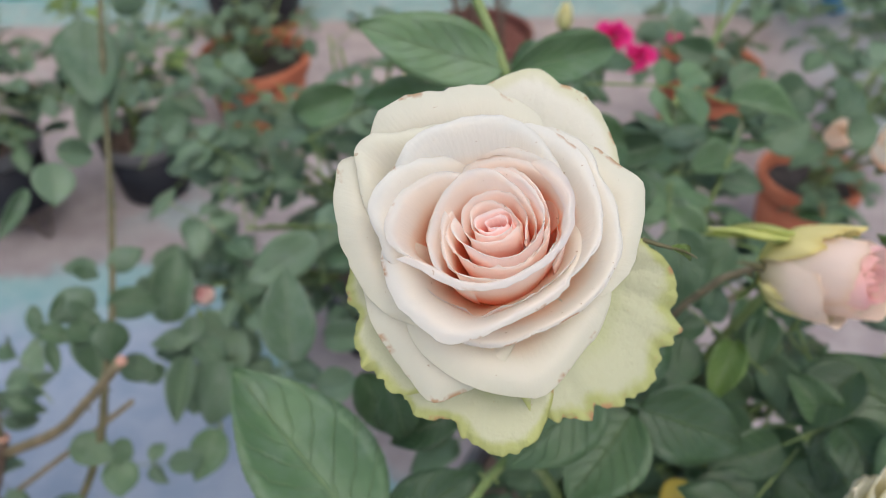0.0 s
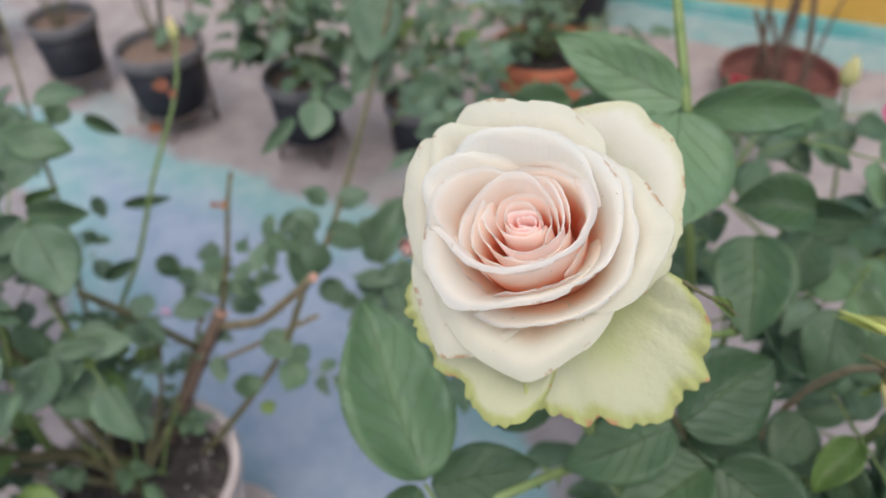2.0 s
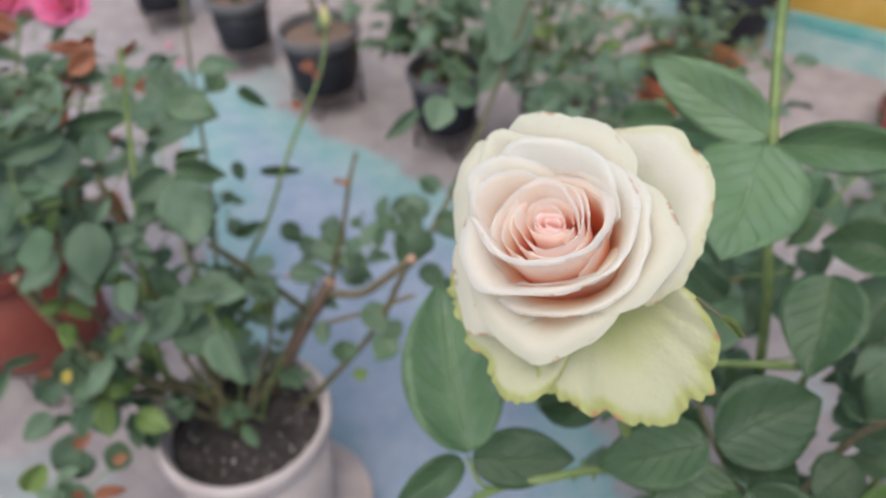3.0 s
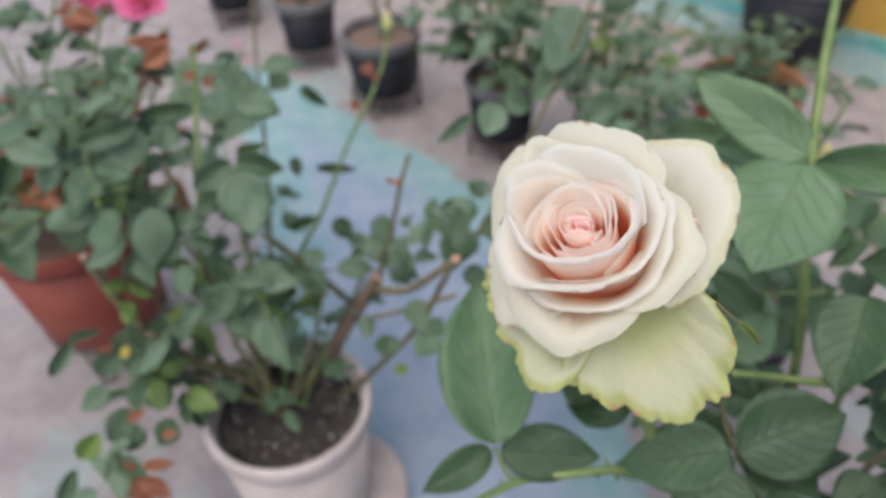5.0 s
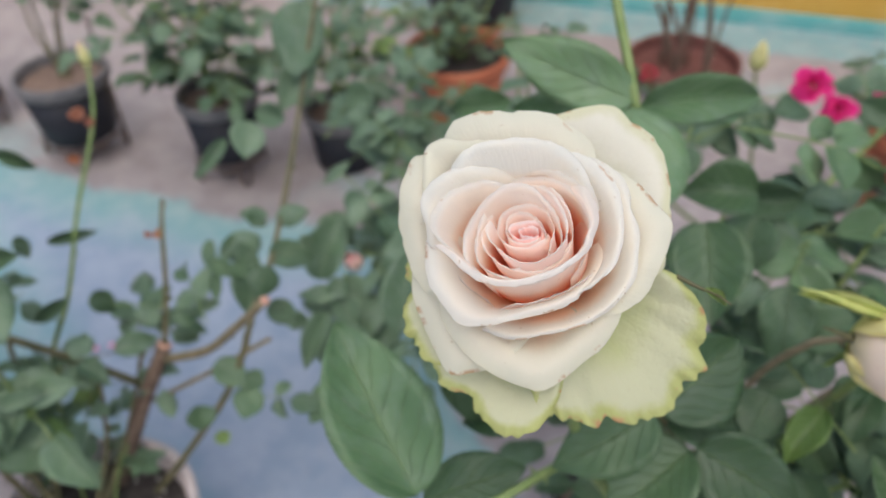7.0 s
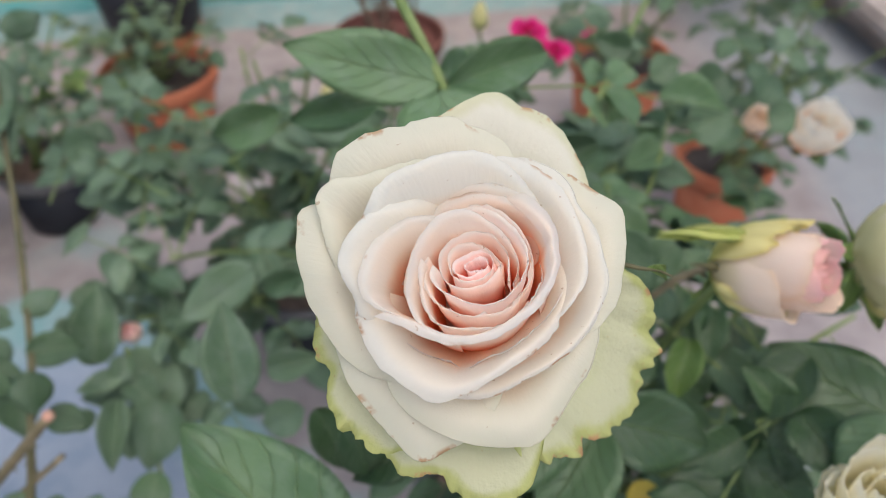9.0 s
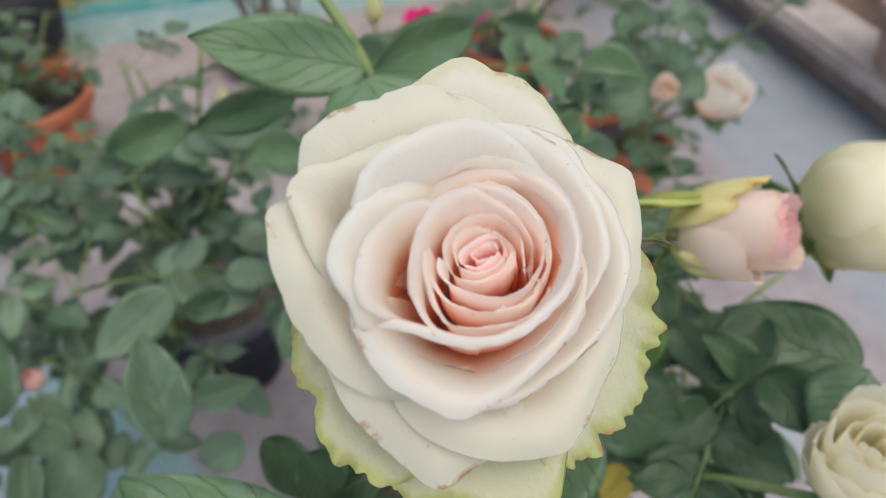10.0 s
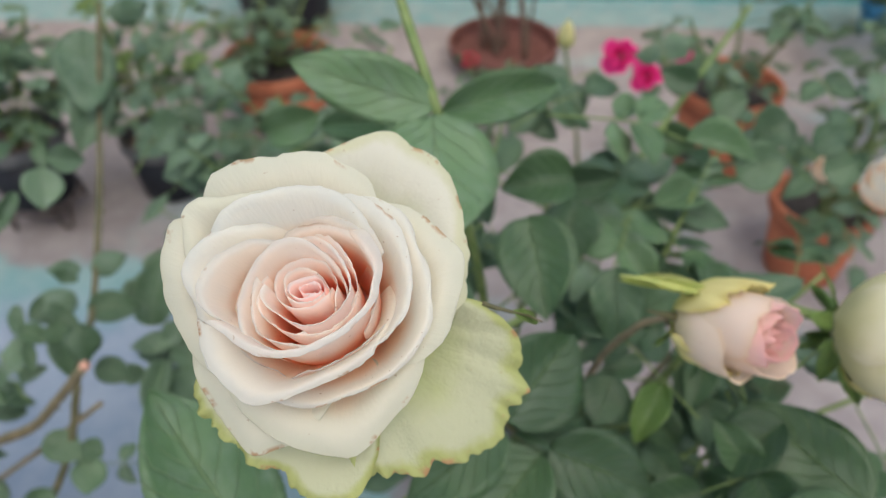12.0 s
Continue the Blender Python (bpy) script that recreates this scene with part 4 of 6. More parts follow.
leaf(rose_bush, (-0.066, 0.532, 0.677), (-0.123, 0.535, 0.655), 0.0332, face=(0.25, -0.80, 0.54), material=LEAF_TOP, shape=2)
leaf(rose_bush, (-0.038, 0.188, 0.628), (-0.104, 0.251, 0.689), 0.0596, face=(0.42, -0.51, 0.75), material=LEAF_TOP, shape=0)
leaf(rose_bush, (-0.038, 0.184, 0.625), (-0.055, 0.137, 0.617), 0.0232, face=(0.38, -0.40, 0.83), shape=0)
leaf(rose_bush, (-0.034, 0.189, 0.625), (0.018, 0.224, 0.625), 0.0355, face=(0.31, -0.49, 0.82), shape=1)
leaf(rose_bush, (0.085, 0.259, 0.659), (0.125, 0.307, 0.679), 0.0495, face=(0.09, -0.65, 0.75), shape=0)
leaf(rose_bush, (0.082, 0.256, 0.659), (0.036, 0.215, 0.649), 0.0406, face=(0.18, -0.57, 0.80), shape=4)
leaf(rose_bush, (0.087, 0.266, 0.647), (0.136, 0.281, 0.633), 0.0306, face=(0.07, -0.62, 0.78), material=LEAF_DARK, shape=2)
leaf(rose_bush, (0.099, 0.41, 0.679), (0.109, 0.345, 0.651), 0.051, face=(-0.06, -0.72, 0.69), shape=0)
leaf(rose_bush, (0.168, 0.48, 0.66), (0.094, 0.485, 0.642), 0.0285, face=(-0.10, -0.79, 0.61), material=LEAF_DARK, shape=2)
leaf(rose_bush, (0.294, 0.250, 0.604), (0.236, 0.312, 0.618), 0.050, face=(-0.30, -0.50, 0.81), material=LEAF_DEEP, shape=1)
leaf(rose_bush, (0.183, 0.316, 0.625), (0.165, 0.285, 0.606), 0.022, face=(-0.3, -0.6, 0.7), material=LEAF_YOUNG, shape=2)
leaf(rose_bush, (0.042, 0.388, 0.645), (0.004, 0.378, 0.669), 0.025, face=(0.21, -0.72, 0.66), material=LEAF_DARK, shape=2)
leaf(rose_bush, (0.048, 0.336, 0.644), (0.057, 0.373, 0.666), 0.0285, face=(0.17, -0.70, 0.69), material=LEAF_DARK, shape=4)
leaf(rose_bush, (0.009, 0.277, 0.614), (-0.032, 0.258, 0.602), 0.0245, face=(0.29, -0.56, 0.78), material=LEAF_DEEP, shape=2)
leaf(rose_bush, (0.075, 0.293, 0.618), (0.032, 0.283, 0.616), 0.0336, face=(0.17, -0.60, 0.78), material=LEAF_DEEP, shape=4)
leaf(rose_bush, (-0.108, 0.353, 0.566), (-0.111, 0.398, 0.616), 0.0378, face=(0.20, -0.67, 0.72), material=LEAF, shape=0)
leaf(rose_bush, (-0.096, 0.449, 0.597), (-0.152, 0.428, 0.574), 0.0351, face=(0.21, -0.72, 0.67), material=LEAF, shape=1)
leaf(rose_bush, (-0.057, 0.407, 0.625), (-0.089, 0.409, 0.613), 0.0187, face=(0.13, -0.73, 0.67), material=LEAF_DARK, shape=2)
leaf(rose_bush, (0.069, 0.235, 0.629), (0.044, 0.26, 0.627), 0.0315, face=(-0.12, -0.55, 0.82), material=LEAF_DEEP, shape=0)
leaf(rose_bush, (0.106, 0.255, 0.636), (0.066, 0.218, 0.611), 0.0467, face=(-0.19, -0.53, 0.83), material=LEAF_DEEP, shape=0)
leaf(rose_bush, (0.109, 0.257, 0.639), (0.167, 0.234, 0.628), 0.0436, face=(-0.30, -0.54, 0.79), material=LEAF_DEEP, shape=4)
leaf(rose_bush, (0.174, 0.318, 0.602), (0.199, 0.298, 0.58), 0.0256, face=(-0.34, -0.57, 0.75), shape=2)
leaf(rose_bush, (0.209, 0.404, 0.622), (0.172, 0.388, 0.604), 0.0322, face=(-0.32, -0.68, 0.66), material=LEAF_DARK, shape=4)
leaf(rose_bush, (0.162, 0.43, 0.576), (0.218, 0.474, 0.595), 0.0268, face=(-0.29, -0.71, 0.64), material=LEAF_DARK, shape=2)
leaf(rose_bush, (-0.031, 0.277, 0.631), (-0.022, 0.257, 0.609), 0.0264, face=(0.06, -0.58, 0.81), material=LEAF_DEEP, shape=2)
leaf(rose_bush, (-0.051, 0.303, 0.615), (-0.034, 0.277, 0.586), 0.0246, face=(0.09, -0.59, 0.80), material=LEAF_DEEP, shape=2)
leaf(rose_bush, (-0.113, 0.683, 0.566), (-0.158, 0.688, 0.559), 0.0316, face=(0.14, -0.83, 0.54), material=LEAF)
leaf(rose_bush, (-0.105, 0.683, 0.568), (-0.056, 0.674, 0.572), 0.029, face=(0.07, -0.84, 0.54), material=LEAF)
leaf(rose_bush, (-0.055, 0.637, 0.592), (0.022, 0.628, 0.604), 0.0388, face=(-0.02, -0.84, 0.54), material=LEAF)
leaf(rose_bush, (-0.12, 0.681, 0.532), (-0.156, 0.683, 0.524), 0.0217, face=(0.14, -0.81, 0.57), material=LEAF_DARK)
leaf(rose_bush, (-0.113, 0.679, 0.532), (-0.066, 0.665, 0.53), 0.0244, face=(0.08, -0.81, 0.58), material=LEAF_DARK)
leaf(rose_bush, (-0.096, 0.534, 0.502), (-0.041, 0.523, 0.505), 0.0319, face=(0.06, -0.71, 0.70), material=LEAF)
leaf(rose_bush, (-0.128, 0.542, 0.502), (-0.171, 0.53, 0.477), 0.0338, face=(0.17, -0.70, 0.69), material=LEAF)
leaf(rose_bush, (-0.106, 0.58, 0.489), (-0.061, 0.568, 0.489), 0.0205, face=(0.07, -0.73, 0.68), material=LEAF_DARK)
leaf(rose_bush, (-0.238, 0.7, 0.506), (-0.285, 0.693, 0.486), 0.0494, face=(0.27, -0.77, 0.57), material=LEAF)
leaf(rose_bush, (-0.051, 0.587, 0.511), (-0.015, 0.585, 0.519), 0.0307, face=(0.00, -0.76, 0.65), material=LEAF)
leaf(rose_bush, (-0.268, 0.627, 0.421), (-0.307, 0.607, 0.389), 0.0329, face=(0.30, -0.67, 0.67), material=LEAF)
leaf(rose_bush, (-0.221, 0.612, 0.417), (-0.253, 0.639, 0.437), 0.022, face=(0.25, -0.70, 0.67), material=LEAF_DARK)
leaf(rose_bush, (-0.102, 0.44, 0.491), (-0.057, 0.438, 0.501), 0.0264, face=(0.08, -0.63, 0.77), material=LEAF)
leaf(rose_bush, (-0.07, 0.381, 0.511), (-0.104, 0.378, 0.499), 0.0282, face=(0.10, -0.58, 0.81), material=LEAF)
leaf(rose_bush, (0.27, 0.672, 0.469), (0.299, 0.722, 0.524), 0.0342, face=(-0.31, -0.77, 0.55), material=LEAF)
leaf(rose_bush, (0.25, 0.731, 0.534), (0.299, 0.72, 0.522), 0.0373, face=(-0.30, -0.80, 0.52))
leaf(rose_bush, (0.33, 0.721, 0.524), (0.38, 0.715, 0.516), 0.0373, face=(-0.38, -0.77, 0.51))
leaf(rose_bush, (0.283, 0.723, 0.599), (0.245, 0.733, 0.611), 0.0322, face=(-0.30, -0.84, 0.45), material=LEAF_DARK)
leaf(rose_bush, (0.3, 0.703, 0.577), (0.335, 0.714, 0.59), 0.0322, face=(-0.36, -0.81, 0.47), material=LEAF_DARK)
leaf(rose_bush, (0.358, 0.658, 0.603), (0.325, 0.644, 0.587), 0.0439, face=(-0.41, -0.78, 0.48), material=LEAF_DARK)
leaf(rose_bush, (0.292, 0.58, 0.591), (0.339, 0.592, 0.604), 0.0461, face=(-0.40, -0.76, 0.51), material=LEAF_DARK)
leaf(rose_bush, (0.36, 0.597, 0.609), (0.391, 0.61, 0.624), 0.0307, face=(-0.46, -0.75, 0.47), material=LEAF_DARK)
leaf(rose_bush, (0.369, 0.583, 0.594), (0.4, 0.589, 0.601), 0.0359, face=(-0.48, -0.73, 0.49), material=LEAF_DARK)
leaf(rose_bush, (0.211, 0.581, 0.592), (0.165, 0.59, 0.603), 0.0307, face=(-0.25, -0.80, 0.54), material=LEAF_DARK)
leaf(rose_bush, (0.167, 0.527, 0.608), (0.191, 0.546, 0.628), 0.0285, face=(-0.26, -0.79, 0.56), material=LEAF_DARK)

leaf(rose_bush, (0.132, 0.456, 0.678), (0.082, 0.442, 0.679), 0.0395, face=(-0.01, -0.65, 0.76), material=LEAF_DEEP)
leaf(rose_bush, (0.135, 0.461, 0.652), (0.129, 0.423, 0.622), 0.0431, face=(-0.01, -0.63, 0.78), material=LEAF_DARK)
leaf(rose_bush, (0.134, 0.378, 0.619), (0.167, 0.369, 0.627), 0.0318, face=(-0.01, -0.55, 0.84), material=LEAF_DEEP)
leaf(rose_bush, (0.158, 0.386, 0.657), (0.158, 0.343, 0.629), 0.0369, face=(-0.05, -0.58, 0.81), material=LEAF_DARK)
leaf(rose_bush, (0.061, 0.480, 0.616), (0.040, 0.448, 0.599), 0.0338, face=(0.08, -0.61, 0.79), material=LEAF_DARK)
leaf(rose_bush, (0.052, 0.445, 0.608), (0.041, 0.407, 0.585), 0.0375, face=(0.09, -0.58, 0.81), material=LEAF_DARK)
leaf(rose_bush, (0.156, 0.328, 0.615), (0.141, 0.298, 0.604), 0.0322, face=(-0.04, -0.50, 0.86), material=LEAF_DEEP)
leaf(rose_bush, (0.253, 0.293, 0.621), (0.209, 0.276, 0.595), 0.0381, face=(-0.43, -0.38, 0.82), material=LEAF_DEEP)
leaf(rose_bush, (0.232, 0.261, 0.613), (0.240, 0.217, 0.611), 0.0348, face=(-0.41, -0.34, 0.85), material=LEAF_DEEP)
leaf(rose_bush, (0.210, 0.259, 0.571), (0.230, 0.215, 0.577), 0.0381, face=(-0.36, -0.32, 0.88), material=LEAF_DEEP)
leaf(rose_bush, (0.269, 0.230, 0.639), (0.230, 0.216, 0.616), 0.0377, face=(-0.48, -0.30, 0.82), material=LEAF_DARK)
leaf(rose_bush, (0.223, 0.340, 0.577), (0.235, 0.294, 0.569), 0.0287, face=(-0.36, -0.42, 0.84), material=LEAF_DARK)
leaf(rose_bush, (0.219, 0.300, 0.548), (0.230, 0.261, 0.548), 0.0287, face=(-0.35, -0.36, 0.87), material=LEAF_DEEP)
leaf(rose_bush, (0.185, 0.318, 0.554), (0.201, 0.287, 0.559), 0.0242, face=(-0.30, -0.39, 0.87), material=LEAF_DEEP)
leaf(rose_bush, (0.191, 0.280, 0.534), (0.205, 0.240, 0.537), 0.0322, face=(-0.31, -0.33, 0.89), material=LEAF_DARK)
# stems of the rose bush
branch(rose_bush, [(-0.037, 0.187, 0.626), (-0.025, 0.183, 0.614), (-0.017, 0.186, 0.609)], 0.0012, 0.0016, STEM, 0)
branch(rose_bush, [(0.13, 0.42, 0.2), (0.09, 0.33, 0.42), (0.045, 0.25, 0.62), (0.03, 0.215, 0.76), (0.0185, 0.2045, 0.803)], 0.005, 0.0028, STEM, 6)
branch(rose_bush, [(-0.043, 0.15, 0.586), (-0.017, 0.185, 0.609), (0.011, 0.209, 0.619), (0.031, 0.238, 0.61), (0.061, 0.279, 0.588)], 0.0024, 0.003, STEM, 4)
branch(rose_bush, [(0.067, 0.239, 0.734), (0.071, 0.252, 0.695), (0.083, 0.259, 0.66), (0.106, 0.274, 0.607)], 0.0012, 0.0016, OLIVE, 0)
branch(rose_bush, [(-0.001, 0.494, 0.843), (0.016, 0.451, 0.809), (0.039, 0.402, 0.767), (0.044, 0.416, 0.712), (0.063, 0.418, 0.636), (0.074, 0.43, 0.544)], 0.003, 0.0038, STEM, 3)
branch(rose_bush, [(0.06, 0.294, 0.677), (0.077, 0.317, 0.666), (0.103, 0.355, 0.644)], 0.0022, 0.0026, STEM, 0)
branch(rose_bush, [(0.384, 0.624, 0.417), (0.261, 0.507, 0.438), (0.212, 0.446, 0.445)], 0.003, 0.004, OLIVE, 4)
branch(rose_bush, [(0.371, 0.885, 0.61), (0.301, 0.783, 0.579), (0.209, 0.653, 0.52), (0.148, 0.547, 0.483)], 0.003, 0.004, STEM, 4)

# bush in the white pot
branch(pot_bush, [(-0.489, 0.32, 0.163), (-0.48, 0.34, 0.202), (-0.453, 0.381, 0.289), (-0.422, 0.425, 0.374)], 0.01, 0.0085, BARK, 10)
branch(pot_bush, [(-0.422, 0.425, 0.374), (-0.429, 0.463, 0.426), (-0.439, 0.495, 0.475), (-0.447, 0.52, 0.502)], 0.0035, 0.0022, OLIVE, 8)
branch(pot_bush, [(-0.417, 0.415, 0.362), (-0.351, 0.407, 0.407), (-0.301, 0.397, 0.465), (-0.252, 0.39, 0.526)], 0.0052, 0.0042, TAN_STEM, 6)
branch(pot_bush, [(-0.438, 0.397, 0.304), (-0.351, 0.405, 0.376), (-0.271, 0.408, 0.449)], 0.0030, 0.0026, TAN_STEM, 3)
branch(pot_bush, [(-0.469, 0.322, 0.146), (-0.388, 0.361, 0.264), (-0.318, 0.392, 0.383), (-0.298, 0.431, 0.459), (-0.316, 0.515, 0.465), (-0.334, 0.62, 0.519), (-0.346, 0.695, 0.574), (-0.351, 0.774, 0.657)], 0.0044, 0.0026, OLIVE, 12)
branch(pot_bush, [(-0.493, 0.306, 0.185), (-0.522, 0.255, 0.26), (-0.531, 0.206, 0.32), (-0.555, 0.172, 0.39)], 0.008, 0.006, OLIVE, 6)
branch(pot_bush, [(-0.555, 0.172, 0.39), (-0.582, 0.16, 0.449), (-0.601, 0.156, 0.492)], 0.006, 0.0055, OLIVE, 5)
branch(pot_bush, [(-0.543, 0.24, 0.251), (-0.525, 0.232, 0.368), (-0.521, 0.25, 0.47), (-0.529, 0.28, 0.563), (-0.547, 0.307, 0.63), (-0.569, 0.335, 0.686)], 0.005, 0.0022, STEM, 6)
branch(pot_bush, [(-0.454, 0.402, 0.322), (-0.484, 0.372, 0.384), (-0.515, 0.333, 0.455)], 0.0045, 0.004, OLIVE, 6)
branch(pot_bush, [(-0.54, 0.343, 0.178), (-0.58, 0.396, 0.3), (-0.574, 0.461, 0.377), (-0.587, 0.532, 0.446), (-0.603, 0.62, 0.514), (-0.622, 0.663, 0.565)], 0.0035, 0.0022, STEM, 6)
branch(pot_bush, [(-0.596, 0.335, 0.141), (-0.712, 0.47, 0.347), (-0.789, 0.539, 0.467), (-0.86, 0.606, 0.58)], 0.0035, 0.0022, OLIVE, 4)
branch(pot_bush, [(-0.631, 0.176, 0.426), (-0.649, 0.196, 0.458)], 0.003, 0.0028, OLIVE, 2)
# freshly pruned ends
for end, way, r in (((-0.252, 0.39, 0.526), (0.049, -0.007, 0.061), 0.0047), ((-0.422, 0.425, 0.374), (0.031, 0.044, 0.085), 0.0088), ((-0.601, 0.156, 0.492), (-0.019, -0.004, 0.043), 0.0058)):
    way = Vector(way).normalized()
    branch(pot_bush, [Vector(end) - way * 0.001, Vector(end) + way * 0.0012], r, r * 0.9, PITH, name="cut_end", knobs=0.0)
leaf(pot_bush, (-0.504, 0.308, 0.579), (-0.52, 0.264, 0.557), 0.0324, face=(0.75, -0.38, 0.54), material=LEAF)
leaf(pot_bush, (-0.485, 0.306, 0.577), (-0.447, 0.28, 0.524), 0.0541, face=(0.71, -0.39, 0.58), material=LEAF)
leaf(pot_bush, (-0.508, 0.316, 0.573), (-0.467, 0.348, 0.565), 0.0283, face=(0.72, -0.43, 0.54), material=LEAF_DARK)
leaf(pot_bush, (-0.533, 0.225, 0.552), (-0.509, 0.189, 0.503), 0.0455, face=(0.76, -0.29, 0.59), material=LEAF)
leaf(pot_bush, (-0.584, 0.253, 0.618), (-0.576, 0.215, 0.58), 0.0418, face=(0.81, -0.31, 0.50), material=LEAF)
leaf(pot_bush, (-0.563, 0.278, 0.62), (-0.552, 0.259, 0.596), 0.0283, face=(0.79, -0.35, 0.49), material=LEAF)
leaf(pot_bush, (-0.554, 0.311, 0.624), (-0.605, 0.256, 0.622), 0.0224, face=(0.80, -0.36, 0.47), material=LEAF_DARK)
leaf(pot_bush, (-0.577, 0.251, 0.625), (-0.615, 0.194, 0.612), 0.0255, face=(0.83, -0.30, 0.48), material=LEAF)
leaf(pot_bush, (-0.522, 0.336, 0.647), (-0.47, 0.362, 0.625), 0.0352, face=(0.75, -0.46, 0.48), material=LEAF_DARK)
leaf(pot_bush, (-0.656, 0.144, 0.621), (-0.609, 0.173, 0.605), 0.03, face=(0.85, -0.22, 0.47), material=LEAF)
leaf(pot_bush, (-0.592, 0.131, 0.557), (-0.554, 0.18, 0.565), 0.0312, face=(0.81, -0.23, 0.54), material=LEAF)
leaf(pot_bush, (-0.597, 0.128, 0.558), (-0.61, 0.082, 0.532), 0.0204, face=(0.82, -0.17, 0.55), material=LEAF)
leaf(pot_bush, (-0.453, 0.246, 0.472), (-0.461, 0.196, 0.438), 0.0353, face=(0.68, -0.30, 0.67), material=LEAF)
leaf(pot_bush, (-0.453, 0.25, 0.474), (-0.422, 0.278, 0.471), 0.0176, face=(0.67, -0.35, 0.65), material=LEAF)
leaf(pot_bush, (-0.455, 0.246, 0.443), (-0.416, 0.243, 0.408), 0.0502, face=(0.65, -0.32, 0.69), material=LEAF_DARK)
leaf(pot_bush, (-0.517, 0.26, 0.475), (-0.47, 0.258, 0.434), 0.0264, face=(0.69, -0.33, 0.64), material=LEAF_DARK)
leaf(pot_bush, (-0.528, 0.235, 0.525), (-0.505, 0.262, 0.528), 0.0227, face=(0.74, -0.33, 0.58), material=LEAF)
leaf(pot_bush, (-0.506, 0.286, 0.547), (-0.518, 0.257, 0.534), 0.0227, face=(0.74, -0.36, 0.57), material=LEAF_DARK)
leaf(pot_bush, (-0.675, 0.268, 0.613), (-0.647, 0.276, 0.597), 0.0237, face=(0.83, -0.33, 0.45), material=LEAF_DARK)
leaf(pot_bush, (-0.7, 0.243, 0.584), (-0.725, 0.209, 0.578), 0.0269, face=(0.85, -0.27, 0.46), material=LEAF_DARK)
leaf(pot_bush, (-0.704, 0.16, 0.583), (-0.695, 0.122, 0.544), 0.0296, face=(0.85, -0.19, 0.49), material=LEAF_DARK)
leaf(pot_bush, (-0.664, 0.223, 0.538), (-0.621, 0.235, 0.511), 0.0404, face=(0.80, -0.28, 0.53), material=LEAF_DARK)
leaf(pot_bush, (-0.715, 0.207, 0.522), (-0.674, 0.223, 0.5), 0.0487, face=(0.82, -0.25, 0.52), material=LEAF_DARK)
leaf(pot_bush, (-0.733, 0.554, 0.509), (-0.737, 0.527, 0.491), 0.0337, face=(0.74, -0.49, 0.46), material=LEAF_DARK)
leaf(pot_bush, (-0.749, 0.493, 0.55), (-0.768, 0.459, 0.539), 0.0322, face=(0.78, -0.45, 0.43), material=LEAF_DARK)
leaf(pot_bush, (-0.707, 0.557, 0.489), (-0.667, 0.571, 0.467), 0.0185, face=(0.71, -0.52, 0.48), material=LEAF_DARK)
leaf(pot_bush, (-0.6, 0.452, 0.468), (-0.584, 0.443, 0.448), 0.0169, face=(0.69, -0.46, 0.55), material=LEAF_DARK)
leaf(pot_bush, (-0.387, 0.573, 0.556), (-0.403, 0.527, 0.533), 0.0165, face=(0.57, -0.63, 0.53), material=LEAF)
leaf(pot_bush, (-0.371, 0.601, 0.565), (-0.366, 0.571, 0.537), 0.0372, face=(0.54, -0.66, 0.52), material=LEAF)
leaf(pot_bush, (-0.372, 0.619, 0.565), (-0.343, 0.634, 0.553), 0.0278, face=(0.52, -0.69, 0.50), material=LEAF)
leaf(pot_bush, (-0.365, 0.753, 0.636), (-0.356, 0.683, 0.573), 0.0611, face=(0.50, -0.75, 0.43), material=LEAF)
leaf(pot_bush, (-0.354, 0.726, 0.59), (-0.363, 0.662, 0.546), 0.0416, face=(0.50, -0.73, 0.47), material=LEAF)
leaf(pot_bush, (-0.346, 0.777, 0.639), (-0.312, 0.813, 0.64), 0.0284, face=(0.46, -0.80, 0.39), material=LEAF)
leaf(pot_bush, (-0.314, 0.728, 0.527), (-0.286, 0.752, 0.523), 0.0403, face=(0.43, -0.75, 0.50), material=LEAF)
leaf(pot_bush, (-0.323, 0.511, 0.514), (-0.326, 0.5, 0.507), 0.0224, face=(0.52, -0.61, 0.59), material=LEAF_DARK)
leaf(pot_bush, (-0.32, 0.484, 0.49), (-0.328, 0.471, 0.485), 0.0329, face=(0.53, -0.58, 0.62), material=LEAF_DARK)
leaf(pot_bush, (-0.338, 0.484, 0.505), (-0.346, 0.463, 0.495), 0.0105, face=(0.55, -0.58, 0.61), material=LEAF_DARK)
leaf(pot_bush, (-0.346, 0.449, 0.484), (-0.339, 0.429, 0.461), 0.0119, face=(0.55, -0.54, 0.64), material=LEAF_DARK)
leaf(pot_bush, (-0.334, 0.465, 0.485), (-0.318, 0.462, 0.47), 0.0237, face=(0.53, -0.57, 0.63), material=LEAF_DARK)
leaf(pot_bush, (-0.287, 0.456, 0.5), (-0.288, 0.429, 0.479), 0.0315, face=(0.51, -0.57, 0.65), material=LEAF_DARK)
leaf(pot_bush, (-0.563, 0.4, 0.396), (-0.543, 0.434, 0.406), 0.0169, face=(0.66, -0.44, 0.61), material=LEAF_DARK)
leaf(pot_bush, (-0.606, 0.49, 0.427), (-0.564, 0.528, 0.422), 0.0145, face=(0.66, -0.50, 0.56), material=LEAF_DARK)
leaf(pot_bush, (-0.524, 0.448, 0.403), (-0.499, 0.449, 0.381), 0.0261, face=(0.63, -0.47, 0.62), material=LEAF_DARK)
leaf(pot_bush, (-0.355, 0.374, 0.354), (-0.346, 0.358, 0.333), 0.0306, face=(0.52, -0.43, 0.74), material=LEAF_DARK)
